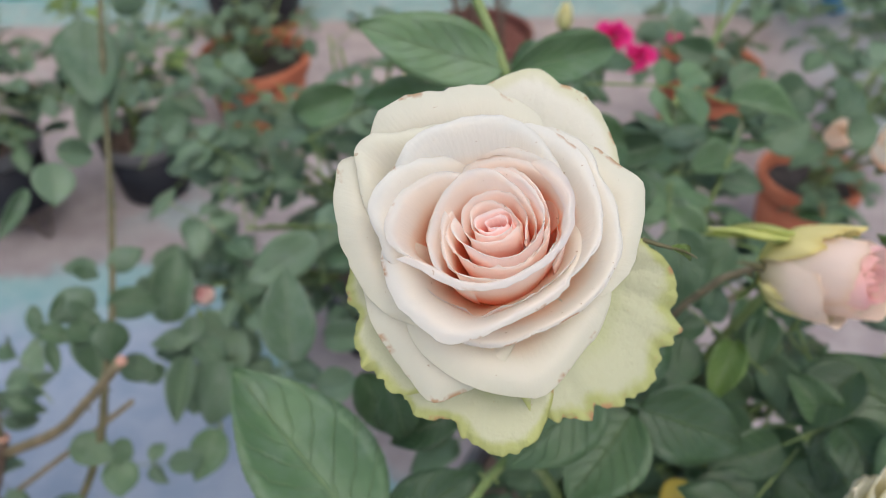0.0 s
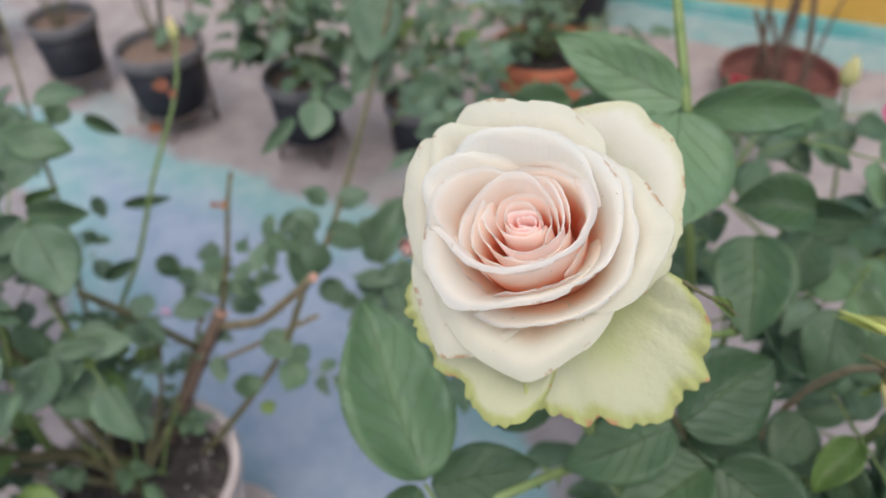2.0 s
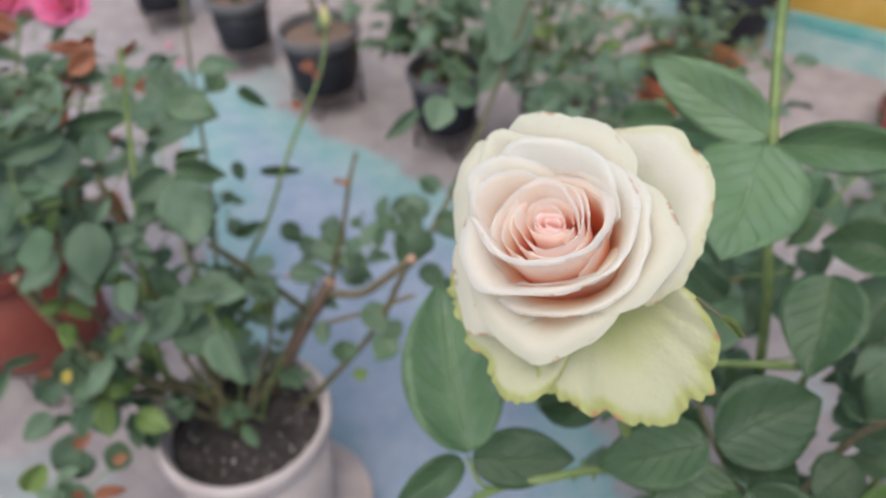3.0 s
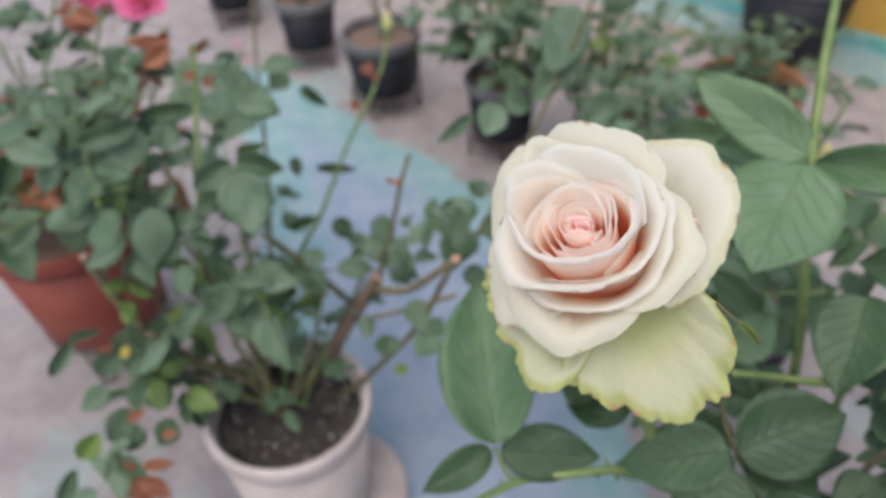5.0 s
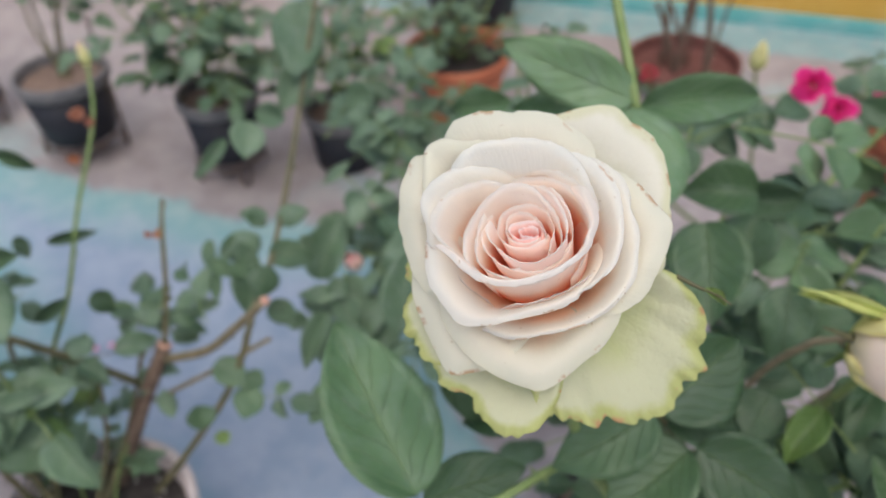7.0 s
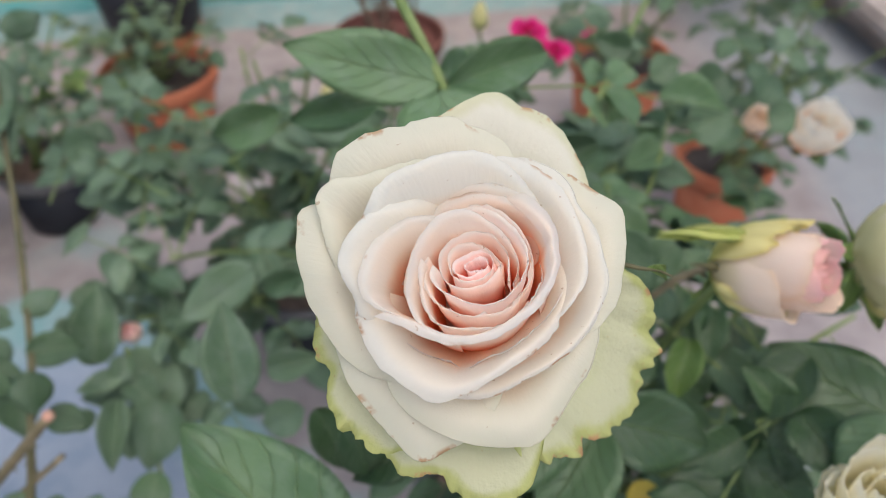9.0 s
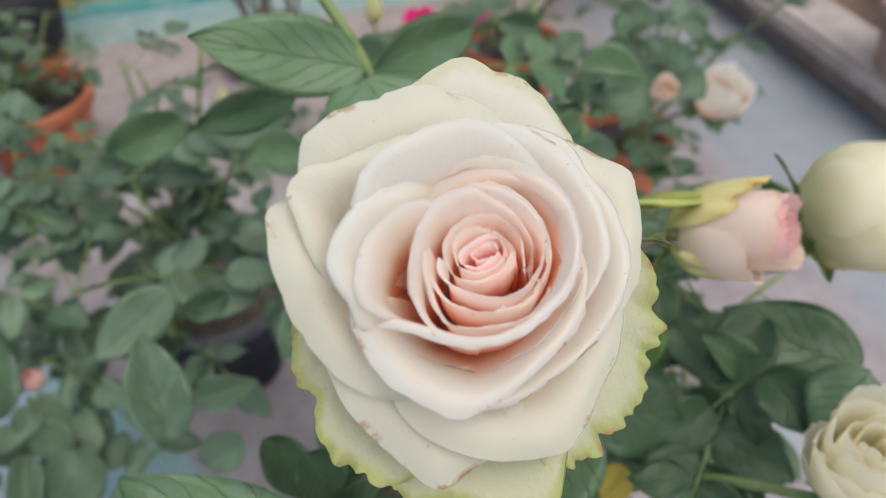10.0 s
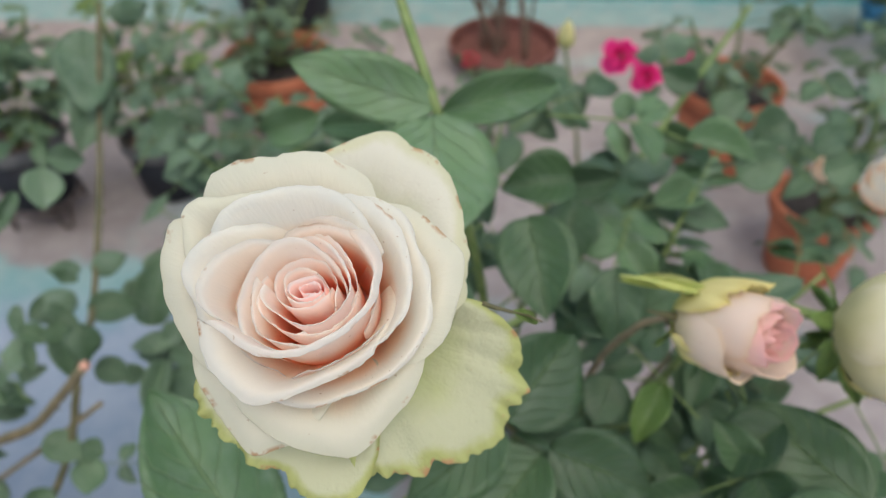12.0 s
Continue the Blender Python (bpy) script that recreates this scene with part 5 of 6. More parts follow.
leaf(pot_bush, (-0.301, 0.394, 0.401), (-0.283, 0.394, 0.386), 0.0224, face=(0.49, -0.49, 0.72), material=LEAF_DARK)
leaf(pot_bush, (-0.345, 0.38, 0.304), (-0.336, 0.373, 0.291), 0.0172, face=(0.49, -0.43, 0.76), material=LEAF_YOUNG)
leaf(pot_bush, (-0.586, 0.137, 0.357), (-0.574, 0.175, 0.377), 0.0278, face=(0.72, -0.20, 0.67), material=LEAF_DARK)
leaf(pot_bush, (-0.576, 0.147, 0.357), (-0.544, 0.153, 0.335), 0.0278, face=(0.70, -0.19, 0.69), material=LEAF_DARK)
leaf(pot_bush, (-0.581, 0.142, 0.357), (-0.591, 0.107, 0.337), 0.0313, face=(0.71, -0.17, 0.68), material=LEAF)
leaf(pot_bush, (-0.587, 0.103, 0.408), (-0.587, 0.061, 0.374), 0.0171, face=(0.74, -0.13, 0.66), material=LEAF)
leaf(pot_bush, (-0.568, 0.131, 0.414), (-0.594, 0.096, 0.408), 0.0105, face=(0.74, -0.16, 0.65), material=LEAF)
leaf(pot_bush, (-0.561, 0.149, 0.315), (-0.526, 0.157, 0.292), 0.0355, face=(0.67, -0.19, 0.72), material=LEAF_DARK)
leaf(pot_bush, (-0.535, 0.168, 0.308), (-0.545, 0.132, 0.288), 0.0355, face=(0.66, -0.19, 0.72), material=LEAF_DARK)
leaf(pot_bush, (-0.588, 0.115, 0.311), (-0.601, 0.077, 0.291), 0.0284, face=(0.70, -0.13, 0.70), material=LEAF)
leaf(pot_bush, (-0.563, 0.123, 0.281), (-0.569, 0.077, 0.249), 0.0359, face=(0.67, -0.14, 0.73), material=LEAF)
leaf(pot_bush, (-0.523, 0.187, 0.268), (-0.502, 0.174, 0.24), 0.0234, face=(0.63, -0.21, 0.75), material=LEAF_DARK)
leaf(pot_bush, (-0.54, 0.12, 0.258), (-0.561, 0.079, 0.244), 0.0323, face=(0.65, -0.14, 0.74), material=LEAF_DARK)
leaf(pot_bush, (-0.52, 0.152, 0.268), (-0.52, 0.119, 0.242), 0.0323, face=(0.64, -0.17, 0.75), material=LEAF_DARK)
leaf(pot_bush, (-0.581, 0.079, 0.26), (-0.583, 0.044, 0.234), 0.0287, face=(0.67, -0.10, 0.73), material=LEAF_YOUNG)
leaf(pot_bush, (-0.582, 0.038, 0.229), (-0.577, -0.009, 0.186), 0.0215, face=(0.65, -0.06, 0.75), material=LEAF)
leaf(pot_bush, (-0.538, 0.225, 0.158), (-0.521, 0.23, 0.148), 0.029, face=(0.59, -0.24, 0.77), material=LEAF_DARK)
leaf(pot_bush, (-0.399, 0.333, 0.204), (-0.379, 0.32, 0.178), 0.02, face=(0.50, -0.35, 0.79), material=LEAF_YOUNG)
leaf(pot_bush, (-0.49, 0.319, 0.347), (-0.475, 0.308, 0.325), 0.0264, face=(0.62, -0.35, 0.70), material=LEAF_YOUNG)
leaf(pot_bush, (-0.482, 0.295, 0.167), (-0.485, 0.28, 0.158), 0.0113, face=(0.56, -0.29, 0.78), material=LEAF_YELLOW)
leaf(pot_bush, (-0.595, 0.322, 0.682), (-0.632, 0.292, 0.689), 0.016, face=(0.83, -0.39, 0.40), material=LEAF_RED)
leaf(pot_bush, (-0.595, 0.319, 0.68), (-0.606, 0.29, 0.666), 0.0221, face=(0.83, -0.39, 0.41), material=LEAF_RED)
leaf(pot_bush, (-0.605, 0.317, 0.687), (-0.6, 0.328, 0.691), 0.0123, face=(0.83, -0.41, 0.39), material=LEAF_RED)
leaf(pot_bush, (-0.564, 0.332, 0.68), (-0.56, 0.351, 0.691), 0.0061, face=(0.80, -0.44, 0.41), material=LEAF_RED)
leaf(pot_bush, (-0.566, 0.329, 0.678), (-0.571, 0.335, 0.687), 0.0055, face=(0.81, -0.43, 0.41), material=LEAF_RED)
leaf(pot_bush, (-0.553, 0.317, 0.658), (-0.564, 0.314, 0.665), 0.0122, face=(0.80, -0.41, 0.44), material=LEAF_RED)
leaf(pot_bush, (-0.51, 0.08, 0.232), (-0.516, 0.043, 0.208), 0.0211, face=(0.62, -0.10, 0.78), material=LEAF_RED)
leaf(pot_bush, (-0.503, 0.082, 0.243), (-0.476, 0.067, 0.209), 0.0209, face=(0.61, -0.12, 0.78), material=LEAF_RED)
leaf(pot_bush, (-0.498, 0.084, 0.241), (-0.462, 0.095, 0.219), 0.0223, face=(0.60, -0.13, 0.79), material=LEAF_RED)
leaf(pot_bush, (-0.503, 0.092, 0.251), (-0.479, 0.117, 0.251), 0.0153, face=(0.62, -0.15, 0.77), material=LEAF_RED)
leaf(pot_bush, (-0.51, 0.085, 0.251), (-0.525, 0.07, 0.252), 0.0125, face=(0.64, -0.12, 0.76), material=LEAF_RED)
leaf(pot_bush, (-0.501, 0.126, 0.277), (-0.491, 0.141, 0.28), 0.0125, face=(0.63, -0.18, 0.75), material=LEAF_RED)
leaf(pot_bush, (-0.554, 0.11, 0.278), (-0.545, 0.132, 0.288), 0.0142, face=(0.67, -0.16, 0.73), material=LEAF_RED)
leaf(pot_bush, (-0.575, 0.128, 0.372), (-0.584, 0.13, 0.38), 0.015, face=(0.72, -0.17, 0.67), material=LEAF_RED)
leaf(pot_bush, (-0.56, 0.137, 0.366), (-0.562, 0.149, 0.378), 0.0109, face=(0.71, -0.19, 0.68), material=LEAF_YELLOW)
leaf(pot_bush, (-0.447, 0.486, 0.476), (-0.455, 0.486, 0.481), 0.0072, face=(0.61, -0.54, 0.58), material=LEAF_RED)
leaf(pot_bush, (-0.443, 0.487, 0.473), (-0.442, 0.497, 0.48), 0.0086, face=(0.60, -0.55, 0.58), material=LEAF_RED)
leaf(pot_bush, (-0.444, 0.513, 0.494), (-0.447, 0.521, 0.503), 0.0057, face=(0.60, -0.57, 0.56), material=LEAF_RED)
leaf(pot_bush, (-0.606, 0.616, 0.528), (-0.621, 0.602, 0.53), 0.0161, face=(0.67, -0.58, 0.46), material=LEAF_RED)
leaf(pot_bush, (-0.597, 0.576, 0.489), (-0.611, 0.566, 0.493), 0.0113, face=(0.67, -0.55, 0.50), material=LEAF_RED)
leaf(pot_bush, (-0.604, 0.61, 0.522), (-0.594, 0.612, 0.516), 0.0113, face=(0.66, -0.58, 0.47), material=LEAF_RED)

# leafy shoots at the side of the pruned bush
shoot_rng = random.Random(77)
spray(pot_bush, (-0.605, 0.263, 0.612), (-0.72, -0.70, 0.07), 0.056, 5, GREENS, shoot_rng)
spray(pot_bush, (-0.631, 0.208, 0.591), (0.93, -0.36, 0.07), 0.056, 5, GREENS, shoot_rng)
spray(pot_bush, (-0.722, 0.173, 0.577), (0.98, 0.18, -0.07), 0.056, 3, GREENS, shoot_rng)
spray(pot_bush, (-0.571, 0.32, 0.629), (-0.59, -0.80, 0.15), 0.056, 3, GREENS, shoot_rng)
spray(pot_bush, (-0.522, 0.299, 0.556), (-0.69, 0.72, 0.13), 0.056, 5, GREENS, shoot_rng)
spray(pot_bush, (-0.557, 0.228, 0.514), (-0.96, -0.27, -0.01), 0.056, 3, GREENS, shoot_rng)
spray(pot_bush, (-0.648, 0.156, 0.533), (-0.12, -0.99, -0.10), 0.056, 3, GREENS, shoot_rng)
spray(pot_bush, (-0.818, 0.196, 0.599), (0.86, -0.50, 0.08), 0.042, 3, GREENS, shoot_rng)
spray(pot_bush, (-0.785, 0.279, 0.608), (0.07, -1.00, -0.26), 0.042, 5, GREENS, shoot_rng)
spray(pot_bush, (-0.882, 0.256, 0.624), (-0.74, -0.67, -0.24), 0.042, 3, GREENS, shoot_rng)
spray(pot_bush, (-0.737, 0.121, 0.548), (0.98, -0.18, -0.30), 0.056, 3, GREENS, shoot_rng)
spray(pot_bush, (-0.643, 0.219, 0.517), (0.97, -0.25, -0.22), 0.056, 3, GREENS, shoot_rng)
spray(pot_bush, (-0.585, 0.296, 0.56), (-0.24, 0.97, 0.18), 0.056, 5, GREENS, shoot_rng)
spray(pot_bush, (-0.749, 0.244, 0.58), (0.71, -0.70, 0.01), 0.042, 3, GREENS, shoot_rng)
spray(pot_bush, (-0.918, 0.22, 0.626), (0.93, -0.37, 0.05), 0.042, 5, GREENS, shoot_rng)
spray(pot_bush, (-0.77, 0.339, 0.598), (-0.30, 0.95, -0.12), 0.042, 3, GREENS, shoot_rng)
spray(pot_bush, (-0.517, 0.3, 0.476), (0.92, -0.40, -0.17), 0.056, 5, GREENS, shoot_rng)
spray(pot_bush, (-0.561, 0.213, 0.397), (-0.32, 0.95, 0.00), 0.042, 3, GREENS, shoot_rng)
spray(pot_bush, (-0.539, 0.258, 0.339), (-0.82, -0.57, 0.05), 0.042, 3, GREENS, shoot_rng)
spray(pot_bush, (-0.601, 0.197, 0.449), (-0.37, 0.93, 0.11), 0.042, 5, GREENS, shoot_rng)
spray(pot_bush, (-0.529, 0.408, 0.374), (-0.33, -0.94, -0.21), 0.034, 5, GREENS, shoot_rng)
spray(pot_bush, (-0.613, 0.438, 0.392), (-0.28, -0.96, -0.27), 0.034, 3, GREENS, shoot_rng)
spray(pot_bush, (-0.668, 0.444, 0.413), (0.95, -0.32, -0.12), 0.034, 5, GREENS, shoot_rng)
spray(pot_bush, (-0.488, 0.438, 0.409), (0.99, 0.11, 0.09), 0.034, 5, GREENS, shoot_rng)
spray(pot_bush, (-0.341, 0.409, 0.447), (-0.71, 0.70, 0.12), 0.034, 5, GREENS, shoot_rng)
spray(pot_bush, (-0.307, 0.39, 0.372), (0.96, 0.29, -0.21), 0.034, 3, GREENS, shoot_rng)
spray(pot_bush, (-0.538, 0.28, 0.279), (0.73, 0.68, -0.18), 0.042, 5, GREENS, shoot_rng)
spray(pot_bush, (-0.494, 0.379, 0.244), (-0.56, 0.83, -0.12), 0.034, 5, GREENS, shoot_rng)
spray(pot_bush, (-0.584, 0.115, 0.292), (-0.00, 1.00, -0.07), 0.042, 5, GREENS, shoot_rng)
spray(pot_bush, (-0.525, 0.129, 0.239), (-0.01, -1.00, 0.10), 0.042, 5, GREENS, shoot_rng)
spray(pot_bush, (-0.592, 0.063, 0.242), (0.97, 0.23, 0.17), 0.042, 3, GREENS, shoot_rng)

# ---- buds of the rose bush ----
BUD_BASE, BUD_TIP = (0.1800, 0.3110, 0.6945), (0.2195, 0.2680, 0.7225)
bud = rose_bud(rose_bush, BUD_BASE, BUD_TIP, 0.0225, BUD_OUTER, BUD_PINK, label="half open blush pink bud with yellow green guard petals", mouth=0.92, sepals=2, sepal_out=0.9, turns=13)
inv = axis_frame(BUD_BASE, BUD_TIP).inverted().to_3x3() @ Vector((0, 0.7, 1))
up = math.degrees(math.atan2(inv.y, inv.x))
# ragged guard petals over its back, and a short one beneath
for turn, rad, high, wide in ((-14, 24.0, 52, 40), (26, 24.5, 48, 44), (-58, 23.8, 38, 36), (178, 23.5, 42, 46), (140, 23.0, 32, 34)):
    a = up + turn
    petal(BUD_GREEN, [(a - wide, rad * 0.9), (a - wide / 2, rad * 1.02), (a - wide / 4, rad * 0.98), (a, rad * 1.1), (a + wide / 3, rad * 0.99), (a + wide * 0.6, rad * 1.04), (a + wide, rad * 0.9)], [high * 0.62, high * 0.86, high * 0.9, high, high * 0.84, high * 0.9, high * 0.6], parent=bud, base=(3, -2), belly=(1.25, 12), lip=(0.98, -8), ruffle=3.6, edge=5.0, crease=1.6, waves=9, nu=48, nv=18)
# long sepal bent back from its base, a brown tipped one, and the stalk
for points, r0, r1, m in (([(0.186, 0.300, 0.722), (0.170, 0.303, 0.7235), (0.156, 0.306, 0.7255), (0.143, 0.312, 0.722)], 0.0034, 0.0006, SEPAL), ([(0.176, 0.300, 0.703), (0.166, 0.297, 0.709), (0.157, 0.297, 0.711)], 0.0026, 0.0005, OLIVE)):
    branch(rose_bush, points, r0, r1, m, name="sepal", knobs=0.12)
leaf(rose_bush, (0.188, 0.299, 0.7225), (0.1415, 0.311, 0.7225), 0.0085, (-0.2, -0.5, 0.8), SEPAL, 2, True).name = "sepal"
branch(rose_bush, [(0.179, 0.3064, 0.699), (0.168, 0.312, 0.688), (0.158, 0.318, 0.672), (0.145, 0.345, 0.60), (0.13, 0.39, 0.42)], 0.0020, 0.0026, TAN_STEM, 4)
bud_two = rose_bud(rose_bush, (0.268, 0.318, 0.684), (0.335, 0.290, 0.690), 0.035, BUD_CREAM, BUD_CREAM, label="plump pale green and cream half open rose", mouth=0.85, sepal_out=0.8)
branch(rose_bush, [(0.272, 0.318, 0.686), (0.256, 0.320, 0.688), (0.238, 0.326, 0.686), (0.215, 0.345, 0.65), (0.19, 0.38, 0.5), (0.15, 0.41, 0.3)], 0.0030, 0.0034, STEM, 4)
for tip, w in (((0.262, 0.296, 0.655), 0.011), ((0.284, 0.283, 0.648), 0.012), ((0.262, 0.330, 0.652), 0.010)):
    leaf(rose_bush, (0.272, 0.310, 0.684), tip, w, (-0.4, -0.6, 0.6), LEAF_YOUNG, 2, True).name = "sepal"
bud_three = rose_bud(rose_bush, (0.226, 0.178, 0.621), (0.217, 0.179, 0.674), 0.027, BUD_CREAM, BUD_CREAM, label="pale yellow green opening rose", mouth=0.85, sepal_out=0.6)
branch(rose_bush, [(0.226, 0.178, 0.621), (0.216, 0.188, 0.606), (0.18, 0.24, 0.56), (0.16, 0.32, 0.4), (0.14, 0.40, 0.25)], 0.0028, 0.0034, STEM, 4)

for holder, rad, tall in ((bud_two, 36, 70), (bud_three, 28, 58)):
    for turn, part_high in ((10, 0.9), (80, 0.55), (150, 0.8), (215, 0.5), (290, 0.95)):
        petal(BUD_GREEN if part_high < 0.52 else BUD_CREAM, [(turn - 48, rad * 0.88), (turn - 24, rad), (turn, rad * 1.06), (turn + 24, rad * 1.02), (turn + 48, rad * 0.88)], [tall * part_high * 0.7, tall * part_high * 0.92, tall * part_high, tall * part_high * 0.9, tall * part_high * 0.66], parent=holder, base=(4, 0), belly=(1.2, tall * 0.2), lip=(0.94, -tall * 0.1), ruffle=4, edge=2.4, waves=6, nu=30, nv=16)

# ---- plants behind ----


def potted(base, label, tops, size, sprays, materials, seed, **more):
    ob = thing("rose_bush", label, "rose bush", "rose bushes", base)
    bushy(ob, base, tops, size, sprays, materials, seed, **more)
    return ob


# more leaves of the near bush, behind and below the bloom
bushy(rose_bush, (0.13, 0.42, 0.22), [(0.20, 0.42, 0.60), (0.30, 0.42, 0.58), (0.24, 0.52, 0.62), (0.12, 0.50, 0.62), (0.36, 0.50, 0.55), (0.10, 0.36, 0.56), (0.22, 0.32, 0.55), (0.32, 0.34, 0.52), (0.05, 0.34, 0.52), (0.40, 0.42, 0.5), (0.16, 0.30, 0.46), (0.26, 0.40, 0.44), (0.34, 0.36, 0.42), (0.10, 0.44, 0.44), (0.22, 0.26, 0.42)], 0.052, 4, (LEAF_DARK, LEAF_DEEP, LEAF_DEEP), 31, small=False, bare=0.35)
pot(0.13, 0.42, 0.0, 0.12, 0.25, label="black plastic pot under the tall rose bush", **BLACK)
left_bush = potted((-0.11, 0.90, 0.15), "leafy rose bush with an orange bud in a black pot", [(-0.25, 0.60, 0.40), (-0.20, 0.60, 0.48), (-0.12, 0.62, 0.53), (-0.04, 0.70, 0.52), (-0.16, 0.75, 0.45), (-0.24, 0.68, 0.34), (-0.13, 0.60, 0.40), (-0.05, 0.62, 0.44), (-0.20, 0.56, 0.36), (-0.2, 0.85, 0.5), (-0.28, 0.85, 0.45), (-0.12, 0.85, 0.55), (-0.05, 0.85, 0.57), (-0.3, 0.95, 0.4), (-0.15, 0.98, 0.5)], 0.048, 5, (LEAF,), 32, bare=0.3)
pot(-0.11, 0.90, 0.0, 0.10, 0.17, label="black plastic pot of the leafy bush", **BLACK)
# more leaves of the bush in the white pot
bushy(pot_bush, (-0.47, 0.27, 0.21), [(-0.53, 0.24, 0.50), (-0.62, 0.20, 0.45), (-0.56, 0.33, 0.48), (-0.50, 0.40, 0.36), (-0.60, 0.12, 0.36), (-0.62, 0.18, 0.28), (-0.56, 0.26, 0.58), (-0.66, 0.30, 0.52), (-0.48, 0.46, 0.34)], 0.044, 4, (LEAF, LEAF_DARK, LEAF, LEAF, LEAF_YOUNG), 33, bare=0.5, twig=OLIVE)
# low shoots in the white pot
bushy(pot_bush, (-0.46, 0.285, 0.20), [(-0.50, 0.25, 0.30), (-0.45, 0.35, 0.28), (-0.52, 0.31, 0.29)], 0.028, 3, (LEAF, LEAF_DARK, LEAF_DARK), 35, bare=0.5, r=0.002)
red_bush = potted((-0.985, 0.255, 0.25), "leafy rose bush with reddish young shoots in a dull red pot", [(-0.93, 0.40, 0.60), (-0.85, 0.30, 0.56), (-1.02, 0.30, 0.55), (-0.90, 0.48, 0.56), (-1.08, 0.42, 0.62), (-0.85, 0.42, 0.52), (-1.0, 0.15, 0.52), (-0.92, 0.22, 0.52), (-0.86, 0.16, 0.48), (-1.1, 0.3, 0.6)], 0.050, 8, GREENS + (LEAF_RED,), 21)
small_flower(red_bush, (-0.955, 0.475, 0.588), (0.6, -0.5, 0.6), 0.044, PINK, 18, 4, label="bright pink double rose")
small_flower(red_bush, (-1.02, 0.43, 0.595), (0.6, -0.5, 0.6), 0.034, PINK, 14, 5, label="bright pink double rose")
b3 = potted((-0.83, 1.19, 0.18), "dense green rose bush in a black pot", [(-0.95, 1.12, 0.40), (-0.8, 1.1, 0.42), (-0.72, 1.2, 0.44), (-0.88, 1.3, 0.46), (-0.78, 1.28, 0.38), (-0.93, 1.22, 0.5), (-0.70, 1.08, 0.36), (-0.86, 1.08, 0.46), (-0.76, 1.14, 0.5), (-0.84, 1.2, 0.54)], 0.052, 6, (LEAF, LEAF, LEAF_DARK), 22)
b5 = potted((-0.60, 1.30, 0.11), "thin rose bush with yellowing leaves in a small pot", [(-0.68, 1.25, 0.34), (-0.55, 1.22, 0.36), (-0.5, 1.35, 0.40), (-0.62, 1.4, 0.42), (-0.45, 1.25, 0.3), (-0.6, 1.22, 0.42), (-0.5, 1.2, 0.4), (-0.66, 1.32, 0.44)], 0.048, 5, (LEAF, LEAF, LEAF, LEAF_YOUNG), 23)
b1 = potted((-0.42, 1.58, 0.13), "leafy bush in a terracotta pot", [(-0.5, 1.47, 0.27), (-0.36, 1.43, 0.26), (-0.3, 1.5, 0.27), (-0.45, 1.62, 0.29), (-0.54, 1.55, 0.27), (-0.34, 1.64, 0.29)], 0.046, 5, (LEAF, LEAF, LEAF_DARK), 24)
b2 = potted((0.555, 1.42, 0.17), "rose bush with magenta flowers in a terracotta pot", [(0.4, 1.25, 0.42), (0.55, 1.2, 0.4), (0.62, 1.3, 0.45), (0.45, 1.15, 0.38), (0.5, 1.4, 0.5), (0.34, 1.14, 0.40)], 0.045, 5, GREENS, 25)
for c, r, k in (((0.268, 1.10, 0.428), 0.034, 3), ((0.312, 1.09, 0.40), 0.028, 6), ((0.37, 1.12, 0.42), 0.014, 7)):
    small_flower(b2, c, (-0.3, -0.8, 0.5), r, MAGENTA, 12, k, label="bright magenta flower")
CRIMSON = petal_material("crimson_petal", (0.42, 0.02, 0.05), (0.55, 0.035, 0.08), (0.60, 0.08, 0.12), (0.5, 0.05, 0.08), 0.25, 0.0)
crimson_bush = potted((0.06, 1.50, 0.0), "low rose bush with small crimson flowers on the floor", [(0.025, 1.484, 0.210), (0.113, 1.500, 0.197), (0.02, 1.45, 0.12), (0.10, 1.52, 0.14)], 0.036, 4, GREENS, 27)
for c, r, k in (((0.026, 1.466, 0.219), 0.019, 8), ((0.075, 1.50, 0.165), 0.012, 9)):
    small_flower(crimson_bush, c, (-0.2, -0.8, 0.6), r, CRIMSON, 11, k, label="small crimson flower")
t3 = potted((0.66, 1.10, 0.12), "rose bush with pale flowers in a terracotta pot", [(0.6, 0.95, 0.45), (0.72, 0.95, 0.42), (0.55, 0.8, 0.5), (0.75, 1.1, 0.48), (0.5, 0.68, 0.5), (0.85, 0.95, 0.5)], 0.047, 5, GREENS, 26)
rose_bud(t3, (0.480, 0.665, 0.500), (0.478, 0.645, 0.548), 0.028, IVORY, IVORY, "flower", "pale cream rose, half open", mouth=1.0)
rose_bud(t3, (0.430, 0.700, 0.505), (0.425, 0.680, 0.535), 0.015, BUD_OUTER, BUD_OUTER, "flower", "small blush pink rose", mouth=0.9)
yellow_bud = thing("rose_bush", "slender rose shoot with a pale yellow bud", "rose bush", "rose bushes", (0.25, 1.2, 0.0))
YELLOW_BUD = petal_material("pale_yellow_petal", (0.6, 0.62, 0.25), (0.80, 0.76, 0.38), (0.86, 0.80, 0.45), (0.7, 0.7, 0.3), 0.35, 0.1)
rose_bud(yellow_bud, (0.173, 1.0, 0.492), (0.173, 0.995, 0.535), 0.014, YELLOW_BUD, YELLOW_BUD, "bud", "closed pale yellow bud", mouth=0.4, sepal_out=0.1)
rose_bud(yellow_bud, (-0.038, 0.785, 0.525), (-0.038, 0.78, 0.553), 0.009, YELLOW_BUD, YELLOW_BUD, "bud", "closed pale yellow bud", mouth=0.4, sepal_out=0.1)
